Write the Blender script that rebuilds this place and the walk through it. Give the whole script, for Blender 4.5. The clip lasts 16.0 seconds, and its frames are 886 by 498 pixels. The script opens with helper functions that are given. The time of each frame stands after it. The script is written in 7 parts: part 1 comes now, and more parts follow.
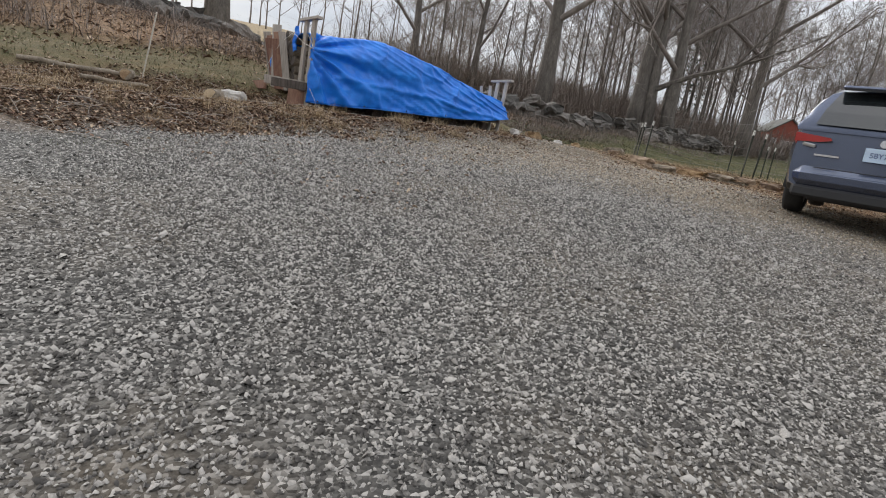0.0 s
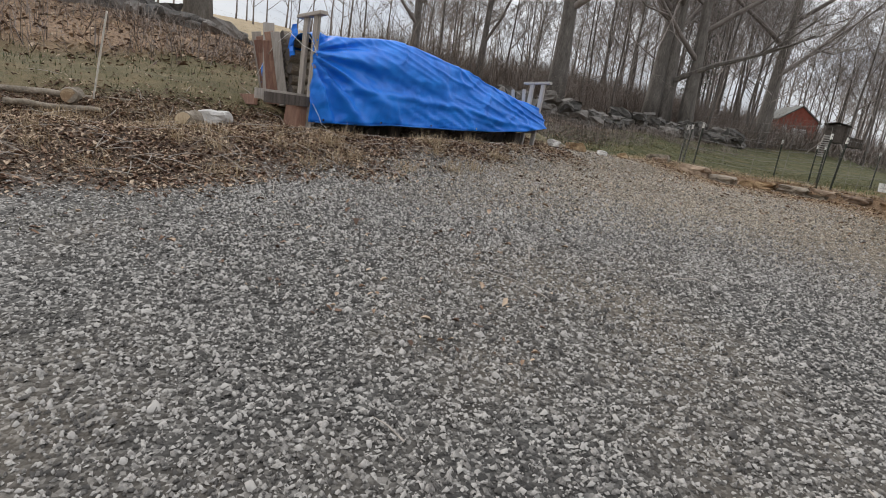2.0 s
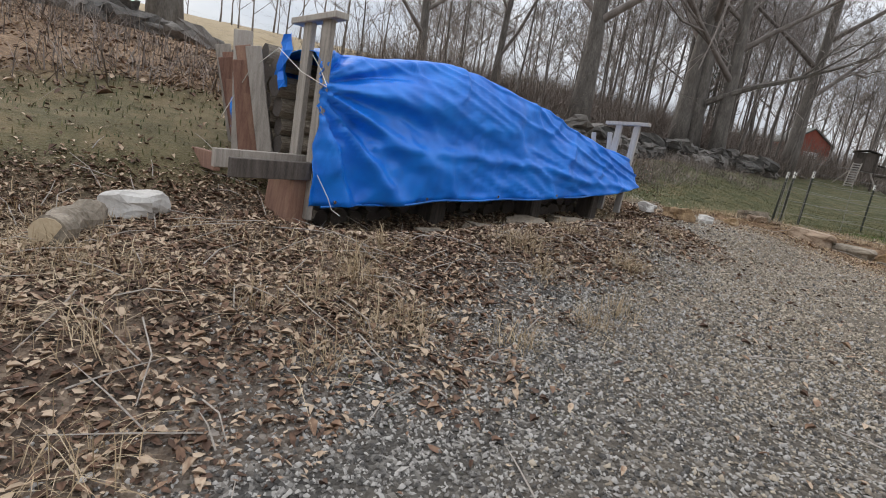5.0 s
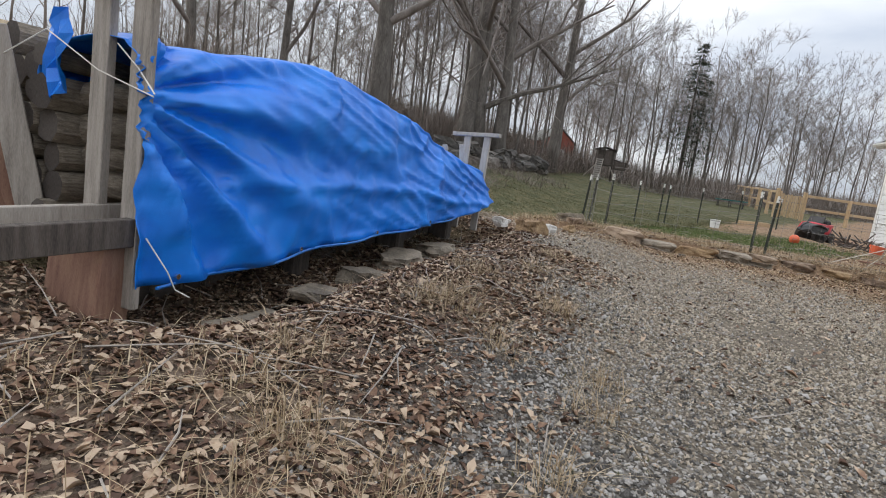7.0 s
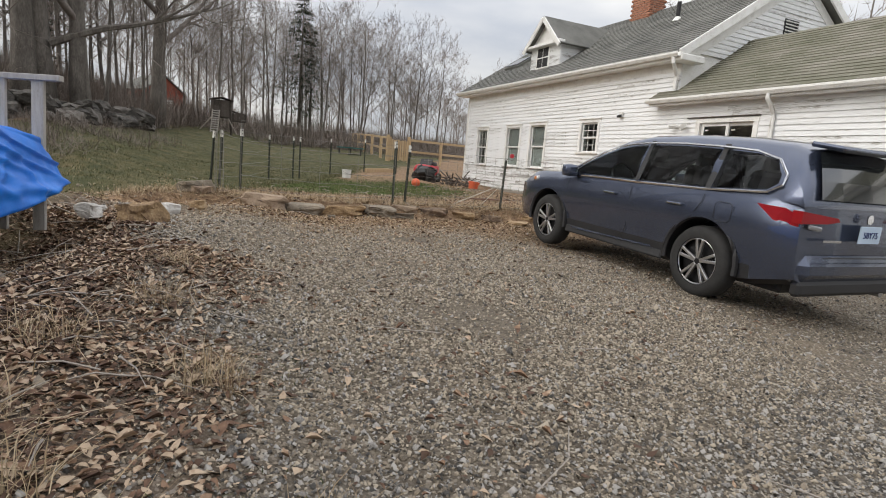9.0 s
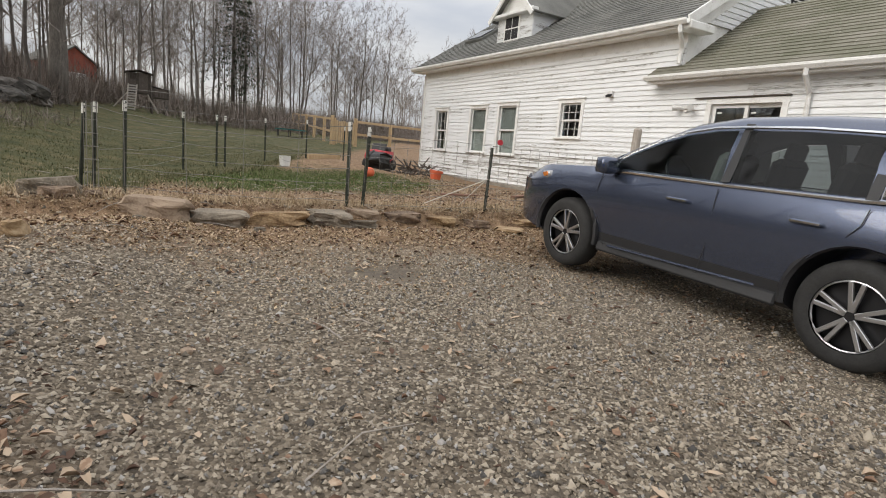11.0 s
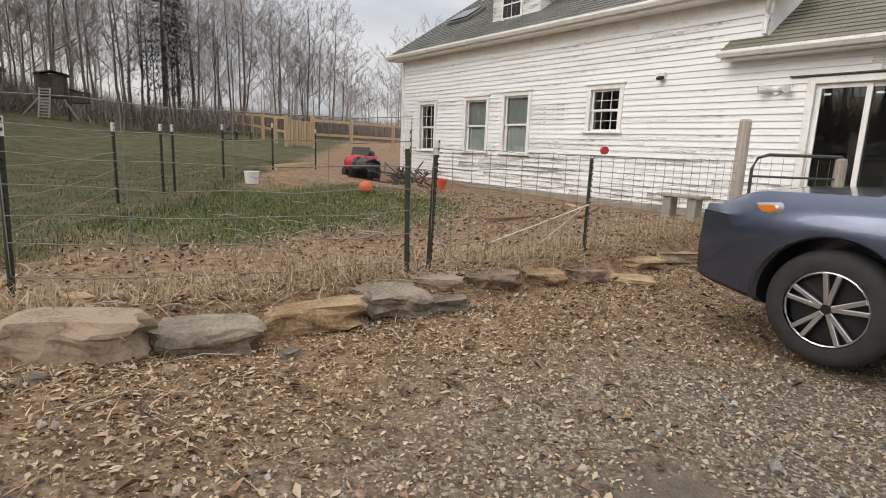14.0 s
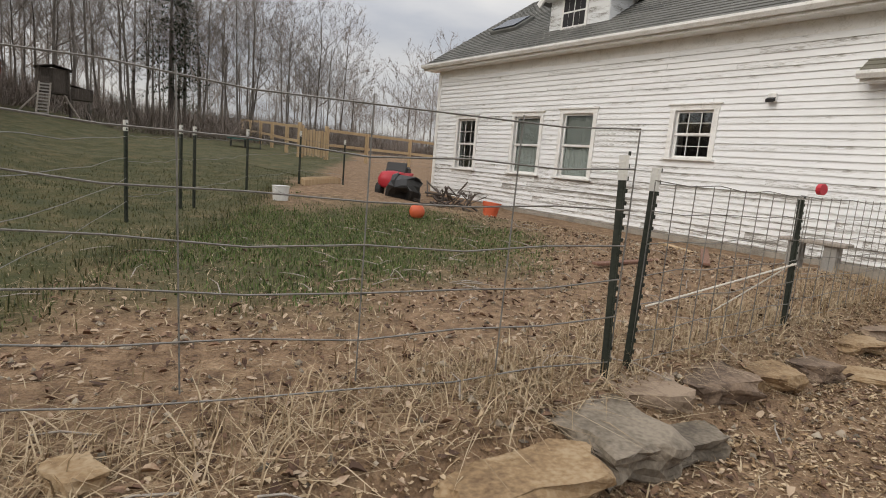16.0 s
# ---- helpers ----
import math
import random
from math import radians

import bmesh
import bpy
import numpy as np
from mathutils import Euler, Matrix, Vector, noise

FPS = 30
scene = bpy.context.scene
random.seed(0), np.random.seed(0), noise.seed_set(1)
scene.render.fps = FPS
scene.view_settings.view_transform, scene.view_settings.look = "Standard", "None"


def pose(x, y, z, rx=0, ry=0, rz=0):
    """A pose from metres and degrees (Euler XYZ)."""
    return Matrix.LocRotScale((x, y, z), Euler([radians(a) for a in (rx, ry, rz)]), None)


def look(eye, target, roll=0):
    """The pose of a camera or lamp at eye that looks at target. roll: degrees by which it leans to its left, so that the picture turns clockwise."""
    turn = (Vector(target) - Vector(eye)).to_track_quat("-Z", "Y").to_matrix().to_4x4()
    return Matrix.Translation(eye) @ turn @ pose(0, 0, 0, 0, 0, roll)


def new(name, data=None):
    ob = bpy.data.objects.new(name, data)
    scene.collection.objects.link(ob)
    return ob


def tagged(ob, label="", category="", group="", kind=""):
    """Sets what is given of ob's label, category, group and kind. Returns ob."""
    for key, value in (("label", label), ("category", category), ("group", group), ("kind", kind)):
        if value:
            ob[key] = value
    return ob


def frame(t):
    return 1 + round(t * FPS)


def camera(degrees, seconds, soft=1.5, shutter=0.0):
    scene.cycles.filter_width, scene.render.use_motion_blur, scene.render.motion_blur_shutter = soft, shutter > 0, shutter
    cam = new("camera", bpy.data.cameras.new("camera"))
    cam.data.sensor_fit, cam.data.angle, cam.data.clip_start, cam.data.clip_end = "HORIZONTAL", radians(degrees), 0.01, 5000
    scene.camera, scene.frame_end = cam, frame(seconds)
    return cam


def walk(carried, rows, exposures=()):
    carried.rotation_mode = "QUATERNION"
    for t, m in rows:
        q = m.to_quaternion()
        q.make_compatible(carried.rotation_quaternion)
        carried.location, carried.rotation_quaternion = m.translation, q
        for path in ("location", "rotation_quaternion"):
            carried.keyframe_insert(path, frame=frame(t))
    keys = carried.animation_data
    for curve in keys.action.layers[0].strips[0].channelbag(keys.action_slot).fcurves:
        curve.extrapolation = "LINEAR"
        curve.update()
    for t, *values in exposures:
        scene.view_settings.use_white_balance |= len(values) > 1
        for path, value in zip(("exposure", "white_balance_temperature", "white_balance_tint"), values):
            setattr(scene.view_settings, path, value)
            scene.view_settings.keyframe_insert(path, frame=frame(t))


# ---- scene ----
cam = camera(78.0, 16.0, soft=1.0)
PATH = [
    (0.0, (5.285, -2.147, 0.160), (4.072, 1.575, -0.663), 9.70),
    (0.5, (5.017, -1.732, 0.314), (3.797, 1.978, -0.549), 9.77),
    (1.0, (4.635, -1.329, 0.400), (3.409, 2.376, -0.480), 9.31),
    (1.5, (4.276, -0.878, 0.434), (3.070, 2.831, -0.452), 8.88),
    (2.0, (3.922, -0.463, 0.469), (2.758, 3.263, -0.405), 8.32),
    (2.5, (3.620, -0.038, 0.549), (2.481, 3.703, -0.296), 7.68),
    (3.0, (3.434, 0.427, 0.612), (2.336, 4.176, -0.247), 8.87),
    (3.5, (3.117, 0.840, 0.742), (2.021, 4.583, -0.146), 9.57),
    (4.0, (2.782, 1.426, 0.856), (1.651, 5.165, -0.004), 10.08),
    (4.2, (2.658, 1.638, 0.882), (1.502, 5.365, 0.005), 10.33),
    (6.3, (1.051, 3.268, 0.957), (0.618, 7.197, 0.347), 8.05),
    (6.5, (1.046, 3.370, 0.963), (0.826, 7.318, 0.363), 8.65),
    (7.0, (0.950, 3.338, 0.989), (1.393, 7.273, 0.425), 7.96),
    (7.5, (0.752, 3.425, 1.124), (2.144, 7.130, 0.541), 7.95),
    (8.0, (1.021, 3.958, 1.026), (3.328, 7.181, 0.492), 5.36),
    (8.5, (1.194, 4.295, 1.096), (3.785, 7.285, 0.505), 4.98),
    (8.7, (1.240, 4.466, 1.082), (3.907, 7.384, 0.475), 4.70),
    (10.8, (2.791, 6.740, 1.102), (5.735, 9.367, 0.443), 5.35),
    (11.0, (2.840, 6.861, 1.127), (5.852, 9.397, 0.426), 4.98),
    (11.5, (3.128, 7.225, 1.193), (6.414, 9.372, 0.422), 4.26),
    (12.0, (3.532, 7.564, 1.178), (6.962, 9.480, 0.430), 2.57),
    (12.5, (3.713, 8.235, 1.256), (7.049, 10.325, 0.547), 0.85),
    (13.0, (3.967, 8.695, 1.314), (7.232, 10.888, 0.586), 1.07),
    (13.5, (4.070, 9.224, 1.308), (7.319, 11.432, 0.552), 1.86),
    (14.0, (4.115, 9.824, 1.308), (7.347, 12.062, 0.570), 2.24),
    (14.5, (4.195, 10.363, 1.276), (7.416, 12.628, 0.577), 2.90),
    (15.0, (4.307, 10.913, 1.314), (7.541, 13.170, 0.642), 3.41),
    (15.5, (4.547, 11.263, 1.316), (7.793, 13.515, 0.690), 4.49),
    (16.0, (4.837, 11.750, 1.290), (8.107, 13.968, 0.668), 4.89),
]
EXPOSURES = [(0.0, 0.76, 6750, 10), (4.2, 0.76, 6700, 10), (6.5, 0.86, 6450, 9), (8.5, 0.7, 6900, 10), (11.0, 0.71, 7000, 10), (14.0, 0.72, 7100, 11), (15.4, 0.64, 7150, 11), (16.0, 0.46, 7150, 11)]
walk(cam, [(t, look(eye, target, roll)) for t, eye, target, roll in PATH], EXPOSURES)

# ---- world, sun, exposure ----
SUN_ELEV, SUN_AZ = 30.0, 292.0
sky = bpy.data.worlds.new("overcast_sky")
scene.world = sky
sky.use_nodes = True
wn, wl = sky.node_tree.nodes, sky.node_tree.links
wn.clear()
w_out, w_bg = wn.new("ShaderNodeOutputWorld"), wn.new("ShaderNodeBackground")
w_sky = wn.new("ShaderNodeTexSky")
w_sky.sky_type, w_sky.sun_disc = "NISHITA", False
w_sky.sun_elevation, w_sky.sun_rotation = radians(SUN_ELEV), radians(SUN_AZ)
w_co, w_map, w_noise = wn.new("ShaderNodeTexCoord"), wn.new("ShaderNodeMapping"), wn.new("ShaderNodeTexNoise")
w_map.inputs["Scale"].default_value = (1.0, 1.0, 3.2)
w_noise.inputs["Scale"].default_value, w_noise.inputs["Detail"].default_value = 2.6, 7.0
w_ramp = wn.new("ShaderNodeValToRGB")
w_ramp.color_ramp.elements[0].position, w_ramp.color_ramp.elements[0].color = 0.32, (5.4, 5.9, 6.9, 1)
w_ramp.color_ramp.elements[1].position, w_ramp.color_ramp.elements[1].color = 0.66, (9.0, 9.2, 9.5, 1)
w_mix = wn.new("ShaderNodeMix")
w_mix.data_type = "RGBA"
w_mix.inputs[0].default_value = 0.88
wl.new(w_co.outputs["Generated"], w_map.inputs[0])
wl.new(w_map.outputs[0], w_noise.inputs["Vector"])
wl.new(w_noise.outputs["Fac"], w_ramp.inputs[0])
wl.new(w_sky.outputs[0], w_mix.inputs[6])
wl.new(w_ramp.outputs[0], w_mix.inputs[7])
w_sep, w_rise, w_mul = wn.new("ShaderNodeSeparateXYZ"), wn.new("ShaderNodeMapRange"), wn.new("ShaderNodeVectorMath")
w_rise.inputs["From Min"].default_value, w_rise.inputs["From Max"].default_value = 0.0, 1.0
w_rise.inputs["To Min"].default_value, w_rise.inputs["To Max"].default_value = 0.5, 1.42
wl.new(w_co.outputs["Generated"], w_sep.inputs[0])
wl.new(w_sep.outputs["Z"], w_rise.inputs["Value"])
w_mul.operation = "SCALE"
wl.new(w_mix.outputs[2], w_mul.inputs[0])
wl.new(w_rise.outputs[0], w_mul.inputs["Scale"])
wl.new(w_mul.outputs[0], w_bg.inputs[0])
w_bg.inputs[1].default_value = 0.1
wl.new(w_bg.outputs[0], w_out.inputs[0])

sun = new("sun", bpy.data.lights.new("sun", "SUN"))
sun.data.energy, sun.data.angle, sun.data.color = 1.5, radians(45), (1.0, 0.985, 0.96)
sun.matrix_world = look((0, 0, 50), (50 * math.cos(radians(SUN_ELEV)) * math.sin(radians(SUN_AZ)) * -1, 50 * math.cos(radians(SUN_ELEV)) * math.cos(radians(SUN_AZ)) * -1, 50 - 50 * math.sin(radians(SUN_ELEV))))


# ---- materials ----
def mat(name, cols, rough=0.8, scale=8.0, fine=60.0, bump=0.3, metal=0.0, space="Object", stretch=(1, 1, 1), island=0.0, spread=0.0, coat=0.0, stops=(0.32, 0.72)):
    """A surface of two or three colours mixed by coarse and fine noise, with relief. spread: how much objects differ; island: how much loose pieces differ."""
    m = bpy.data.materials.new(name)
    m.use_nodes = True
    n, l = m.node_tree.nodes, m.node_tree.links
    b = n["Principled BSDF"]
    co, mp = n.new("ShaderNodeTexCoord"), n.new("ShaderNodeMapping")
    mp.inputs["Scale"].default_value = stretch
    l.new(co.outputs[space], mp.inputs[0])
    n1, n2 = n.new("ShaderNodeTexNoise"), n.new("ShaderNodeTexNoise")
    n1.inputs["Scale"].default_value, n1.inputs["Detail"].default_value = scale, 5
    n2.inputs["Scale"].default_value, n2.inputs["Detail"].default_value = fine, 4
    for k in (n1, n2):
        l.new(mp.outputs[0], k.inputs["Vector"])
    add = n.new("ShaderNodeMath")
    add.operation = "MULTIPLY_ADD"
    add.inputs[1].default_value = 0.45
    l.new(n2.outputs["Fac"], add.inputs[0])
    sub = n.new("ShaderNodeMath")
    sub.operation = "MULTIPLY"
    sub.inputs[1].default_value = 0.6
    l.new(n1.outputs["Fac"], sub.inputs[0])
    l.new(sub.outputs[0], add.inputs[2])
    last = add.outputs[0]
    for on, node, sock in ((spread, "ShaderNodeObjectInfo", "Random"), (island, "ShaderNodeNewGeometry", "Random Per Island")):
        if on:
            src, ma = n.new(node), n.new("ShaderNodeMath")
            ma.operation = "MULTIPLY_ADD"
            ma.inputs[1].default_value = on
            l.new(src.outputs[sock], ma.inputs[0])
            sh = n.new("ShaderNodeMath")
            sh.inputs[1].default_value = -0.5 * on
            l.new(last, sh.inputs[0])
            l.new(sh.outputs[0], ma.inputs[2])
            last = ma.outputs[0]
    rp = n.new("ShaderNodeValToRGB")
    e = rp.color_ramp.elements
    e[0].position, e[1].position = stops
    e[0].color, e[1].color = (*cols[0], 1), (*cols[-1], 1)
    for i, c in enumerate(cols[1:-1]):
        x = e.new(stops[0] + (stops[1] - stops[0]) * (i + 1) / (len(cols) - 1))
        x.color = (*c, 1)
    l.new(last, rp.inputs[0])
    l.new(rp.outputs[0], b.inputs["Base Color"])
    b.inputs["Roughness"].default_value, b.inputs["Metallic"].default_value = rough, metal
    b.inputs["Coat Weight"].default_value = coat
    if bump:
        bp = n.new("ShaderNodeBump")
        bp.inputs["Strength"].default_value, bp.inputs["Distance"].default_value = bump, 0.01
        l.new(add.outputs[0], bp.inputs["Height"])
        l.new(bp.outputs[0], b.inputs["Normal"])
    return m


def glass(name, tint=(0.8, 0.85, 0.85), rough=0.02, base=0.035):
    m = bpy.data.materials.new(name)
    m.use_nodes = True
    n, l = m.node_tree.nodes, m.node_tree.links
    n.remove(n["Principled BSDF"])
    clear, gloss, fres, mx = n.new("ShaderNodeBsdfTransparent"), n.new("ShaderNodeBsdfGlossy"), n.new("ShaderNodeLayerWeight"), n.new("ShaderNodeMixShader")
    clear.inputs[0].default_value = (*tint, 1)
    gloss.inputs["Roughness"].default_value = rough
    fres.inputs["Blend"].default_value = 0.5
    share = n.new("ShaderNodeMath")
    share.operation = "MULTIPLY_ADD"
    share.inputs[1].default_value, share.inputs[2].default_value = 0.85, base
    power = n.new("ShaderNodeMath")
    power.operation = "POWER"
    power.inputs[1].default_value = 3.6
    l.new(fres.outputs["Facing"], power.inputs[0])
    l.new(power.outputs[0], share.inputs[0])
    l.new(share.outputs[0], mx.inputs[0])
    l.new(clear.outputs[0], mx.inputs[1])
    l.new(gloss.outputs[0], mx.inputs[2])
    l.new(mx.outputs[0], n["Material Output"].inputs[0])
    return m


def plain(name, c, rough=0.5, metal=0.0, coat=0.0):
    return mat(name, [tuple(v * 0.88 for v in c), tuple(min(1, v * 1.1) for v in c)], rough, 5, 120, 0.04, metal, coat=coat)


M_CLAP = mat("white_clapboard_paint", [(0.27, 0.255, 0.235), (0.66, 0.665, 0.66), (0.78, 0.795, 0.805), (0.83, 0.845, 0.855)], 0.6, 2.2, 26, 0.12, space="Object", stretch=(1.0, 1, 4), spread=0.16, stops=(0.36, 0.56))
M_CLAP_WORN = mat("peeling_clapboard_paint", [(0.2, 0.185, 0.165), (0.42, 0.405, 0.38), (0.74, 0.75, 0.75), (0.83, 0.84, 0.845)], 0.7, 3.2, 30, 0.25, stretch=(1.0, 1, 5), spread=0.14, stops=(0.4, 0.6))
M_TRIM = mat("white_trim_paint", [(0.62, 0.61, 0.58), (0.82, 0.82, 0.8), (0.86, 0.86, 0.85)], 0.5, 4, 40, 0.1)
M_SHINGLE = mat("asphalt_shingle", [(0.075, 0.077, 0.072), (0.14, 0.14, 0.13), (0.2, 0.2, 0.185)], 0.95, 1.5, 90, 0.5, island=0.1)
M_SHINGLE_MOSS = mat("mossy_shingle", [(0.10, 0.105, 0.065), (0.17, 0.165, 0.125), (0.24, 0.225, 0.19)], 0.95, 1.2, 80, 0.5, island=0.12)
M_BRICK = mat("chimney_brick", [(0.24, 0.1, 0.065), (0.36, 0.16, 0.1), (0.42, 0.21, 0.14)], 0.9, 6, 60, 0.3, spread=0.25)
M_MORTAR = mat("mortar", [(0.3, 0.27, 0.24), (0.42, 0.39, 0.35)], 0.95, 10, 90, 0.3)
M_FOUND = mat("foundation_stone", [(0.16, 0.14, 0.12), (0.3, 0.27, 0.23), (0.38, 0.34, 0.29)], 0.95, 3, 40, 0.5)
M_GLASS = glass("window_glass", (0.75, 0.8, 0.8), base=0.13)
# Near black: vents, pipe, car lining, and painted dimness of rooms behind windows.
M_DARK = plain("dark_parts_and_dim_room", (0.03, 0.03, 0.032), 0.9)
M_CURTAIN = mat("lace_curtain", [(0.62, 0.61, 0.58), (0.8, 0.79, 0.76)], 0.95, 8, 70, 0.2, stretch=(6, 1, 0.5))
M_SHADE = mat("window_shade", [(0.42, 0.42, 0.4), (0.54, 0.53, 0.5)], 0.9, 5, 60, 0.1)
M_BARK = mat("grey_bark", [(0.06, 0.052, 0.045), (0.125, 0.111, 0.098), (0.21, 0.19, 0.17)], 0.95, 5, 30, 0.8, stretch=(1, 1, 0.3), spread=0.15)
M_TWIG = mat("bare_twigs", [(0.125, 0.105, 0.094), (0.2, 0.173, 0.156), (0.285, 0.252, 0.23)], 0.95, 3, 20, 0.2, spread=0.3)
M_NEEDLE = mat("pine_needles", [(0.025, 0.04, 0.022), (0.05, 0.075, 0.04)], 0.9, 4, 30, 0.3, island=0.2)
M_BRUSH = mat("dead_brush", [(0.1, 0.08, 0.068), (0.19, 0.157, 0.135), (0.29, 0.245, 0.212)], 0.95, 4, 20, 0.2, island=0.3)
M_STRAW = mat("dry_grass", [(0.24, 0.17, 0.1), (0.38, 0.28, 0.17), (0.5, 0.4, 0.27)], 0.9, 4, 20, 0.1, island=0.5)
M_BLADE = mat("green_grass", [(0.035, 0.046, 0.013), (0.062, 0.072, 0.021), (0.14, 0.122, 0.05)], 0.85, 4, 20, 0.1, island=0.5)
M_BLADE_NEW = mat("fresh_grass", [(0.04, 0.075, 0.014), (0.075, 0.125, 0.026), (0.15, 0.18, 0.06)], 0.85, 4, 20, 0.1, island=0.5)
M_LEAF = mat("fallen_leaves", [(0.085, 0.047, 0.03), (0.15, 0.084, 0.053), (0.2, 0.118, 0.074), (0.28, 0.178, 0.113), (0.46, 0.35, 0.25)], 0.85, 9, 40, 0.3, island=0.75)
M_CHIP = mat("tan_debris", [(0.13, 0.078, 0.04), (0.27, 0.172, 0.092), (0.38, 0.262, 0.148), (0.54, 0.42, 0.28)], 0.9, 9, 40, 0.2, island=0.75)
M_STONE = mat("gravel_stone", [(0.06, 0.055, 0.05), (0.165, 0.153, 0.139), (0.26, 0.243, 0.222), (0.385, 0.363, 0.333)], 0.85, 25, 140, 0.3, island=0.7)
M_STONE_WARM = mat("earthy_gravel_stone", [(0.12, 0.098, 0.072), (0.23, 0.19, 0.145), (0.28, 0.23, 0.17), (0.41, 0.35, 0.27)], 0.85, 25, 140, 0.3, island=0.65)
M_ROCK = mat("field_stone", [(0.11, 0.076, 0.054), (0.215, 0.152, 0.107), (0.32, 0.24, 0.172)], 0.92, 7, 45, 1.2, spread=0.25, stops=(0.36, 0.66))
M_ROCK_GREY = mat("grey_stone", [(0.1, 0.082, 0.062), (0.19, 0.158, 0.12), (0.29, 0.243, 0.188)], 0.9, 7, 45, 1.2, spread=0.2, stops=(0.36, 0.66))
M_ROCK_TAN = mat("tan_stone", [(0.16, 0.1, 0.055), (0.3, 0.2, 0.108), (0.41, 0.305, 0.19)], 0.92, 7, 45, 1.2, spread=0.15, stops=(0.36, 0.66))
M_WALLROCK = mat("wall_rock", [(0.05, 0.048, 0.044), (0.12, 0.11, 0.1), (0.22, 0.2, 0.18)], 0.95, 4, 30, 0.9, spread=0.3)
M_PALEROCK = mat("pale_rock", [(0.32, 0.3, 0.275), (0.46, 0.435, 0.405), (0.58, 0.56, 0.53)], 0.9, 4, 40, 0.6)
M_WOOD_GREY = mat("weathered_lumber", [(0.2, 0.175, 0.15), (0.34, 0.3, 0.26), (0.44, 0.4, 0.35)], 0.9, 5, 60, 0.4, stretch=(8, 8, 0.7), spread=0.15)
M_WOOD_PALE = mat("pale_dry_lumber", [(0.28, 0.26, 0.235), (0.4, 0.375, 0.345), (0.48, 0.46, 0.43)], 0.85, 5, 60, 0.3, stretch=(8, 8, 0.7))
M_WOOD_RED = mat("red_brown_board", [(0.12, 0.06, 0.045), (0.22, 0.115, 0.08), (0.3, 0.18, 0.12)], 0.85, 5, 60, 0.4, stretch=(8, 8, 0.7), spread=0.25)
M_WOOD_NEW = mat("fresh_pine_lumber", [(0.36, 0.24, 0.13), (0.5, 0.36, 0.21), (0.58, 0.45, 0.29)], 0.8, 4, 40, 0.3, stretch=(6, 6, 0.6), spread=0.15)
M_WOOD_DARK = mat("dark_wet_wood", [(0.035, 0.028, 0.024), (0.08, 0.065, 0.055), (0.13, 0.11, 0.095)], 0.9, 6, 50, 0.5, stretch=(6, 6, 0.8), spread=0.2)
M_LOGEND = mat("cut_log_end", [(0.22, 0.14, 0.08), (0.4, 0.3, 0.19), (0.5, 0.4, 0.27)], 0.9, 9, 60, 0.4, spread=0.3)
M_LOGBARK = mat("log_bark", [(0.08, 0.065, 0.05), (0.2, 0.165, 0.125), (0.34, 0.29, 0.23)], 0.95, 8, 50, 0.9)
M_TARP = mat("blue_tarpaulin", [(0.002, 0.115, 0.52), (0.003, 0.17, 0.68), (0.006, 0.24, 0.82)], 0.4, 5, 260, 0.1)
M_TARP_EDGE = mat("tarp_hem", [(0.004, 0.11, 0.42), (0.02, 0.18, 0.55)], 0.5, 5, 100, 0.1)
M_ROPE = plain("white_cord", (0.66, 0.63, 0.57), 0.9)
M_POST = mat("green_steel_post", [(0.012, 0.018, 0.013), (0.03, 0.036, 0.026), (0.055, 0.055, 0.04)], 0.6, 8, 60, 0.1, metal=0.3)
M_POST_TIP = plain("white_post_tip", (0.62, 0.61, 0.57), 0.6)
M_WIRE = mat("galvanised_wire", [(0.15, 0.143, 0.13), (0.28, 0.27, 0.25)], 0.55, 20, 80, 0.0, metal=0.4)
M_WIRE_DARK = mat("dark_wire", [(0.05, 0.05, 0.05), (0.12, 0.12, 0.115)], 0.6, 20, 80, 0.0, metal=0.5)
M_PAINT = mat("slate_blue_car_paint", [(0.072, 0.088, 0.135), (0.082, 0.1, 0.15)], 0.25, 2, 400, 0.0, metal=0.7, coat=0.8)
M_CLAD = plain("black_plastic_cladding", (0.022, 0.022, 0.024), 0.55)
M_TYRE = mat("tyre_rubber", [(0.016, 0.016, 0.016), (0.035, 0.034, 0.033)], 0.85, 12, 80, 0.3)
M_RIM = plain("machined_alloy", (0.55, 0.55, 0.56), 0.28, 0.9)
M_RIMDARK = plain("dark_alloy", (0.02, 0.02, 0.022), 0.4, 0.4)
M_CHROME = plain("chrome_trim", (0.75, 0.75, 0.76), 0.12, 1.0)
M_CARGLASS = glass("tinted_car_glass", (0.72, 0.82, 0.79))
M_PRIVACY = glass("privacy_glass", (0.2, 0.21, 0.22))
M_SCREEN = plain("dark_windscreen", (0.02, 0.024, 0.026), 0.06, 0.0, 1.0)
M_REDLAMP = plain("red_lamp_lens", (0.3, 0.008, 0.014), 0.15, 0.0, 0.8)
M_CLEARLAMP = plain("clear_lamp_lens", (0.3, 0.3, 0.31), 0.12, 0.4, 1.0)
M_AMBER = plain("amber_marker", (0.7, 0.2, 0.03), 0.2, 0.0, 1.0)
M_PLATE = plain("pale_blue_plate", (0.5, 0.62, 0.75), 0.4)
M_INK = plain("navy_lettering", (0.02, 0.04, 0.16), 0.5)
M_SEAT = plain("grey_upholstery", (0.11, 0.11, 0.11), 0.9)
M_WHITEPL = plain("white_plastic", (0.72, 0.72, 0.7), 0.5)
M_ORANGE = plain("orange_plastic", (0.62, 0.12, 0.05), 0.5)
M_RED = plain("red_plastic", (0.5, 0.03, 0.045), 0.45)
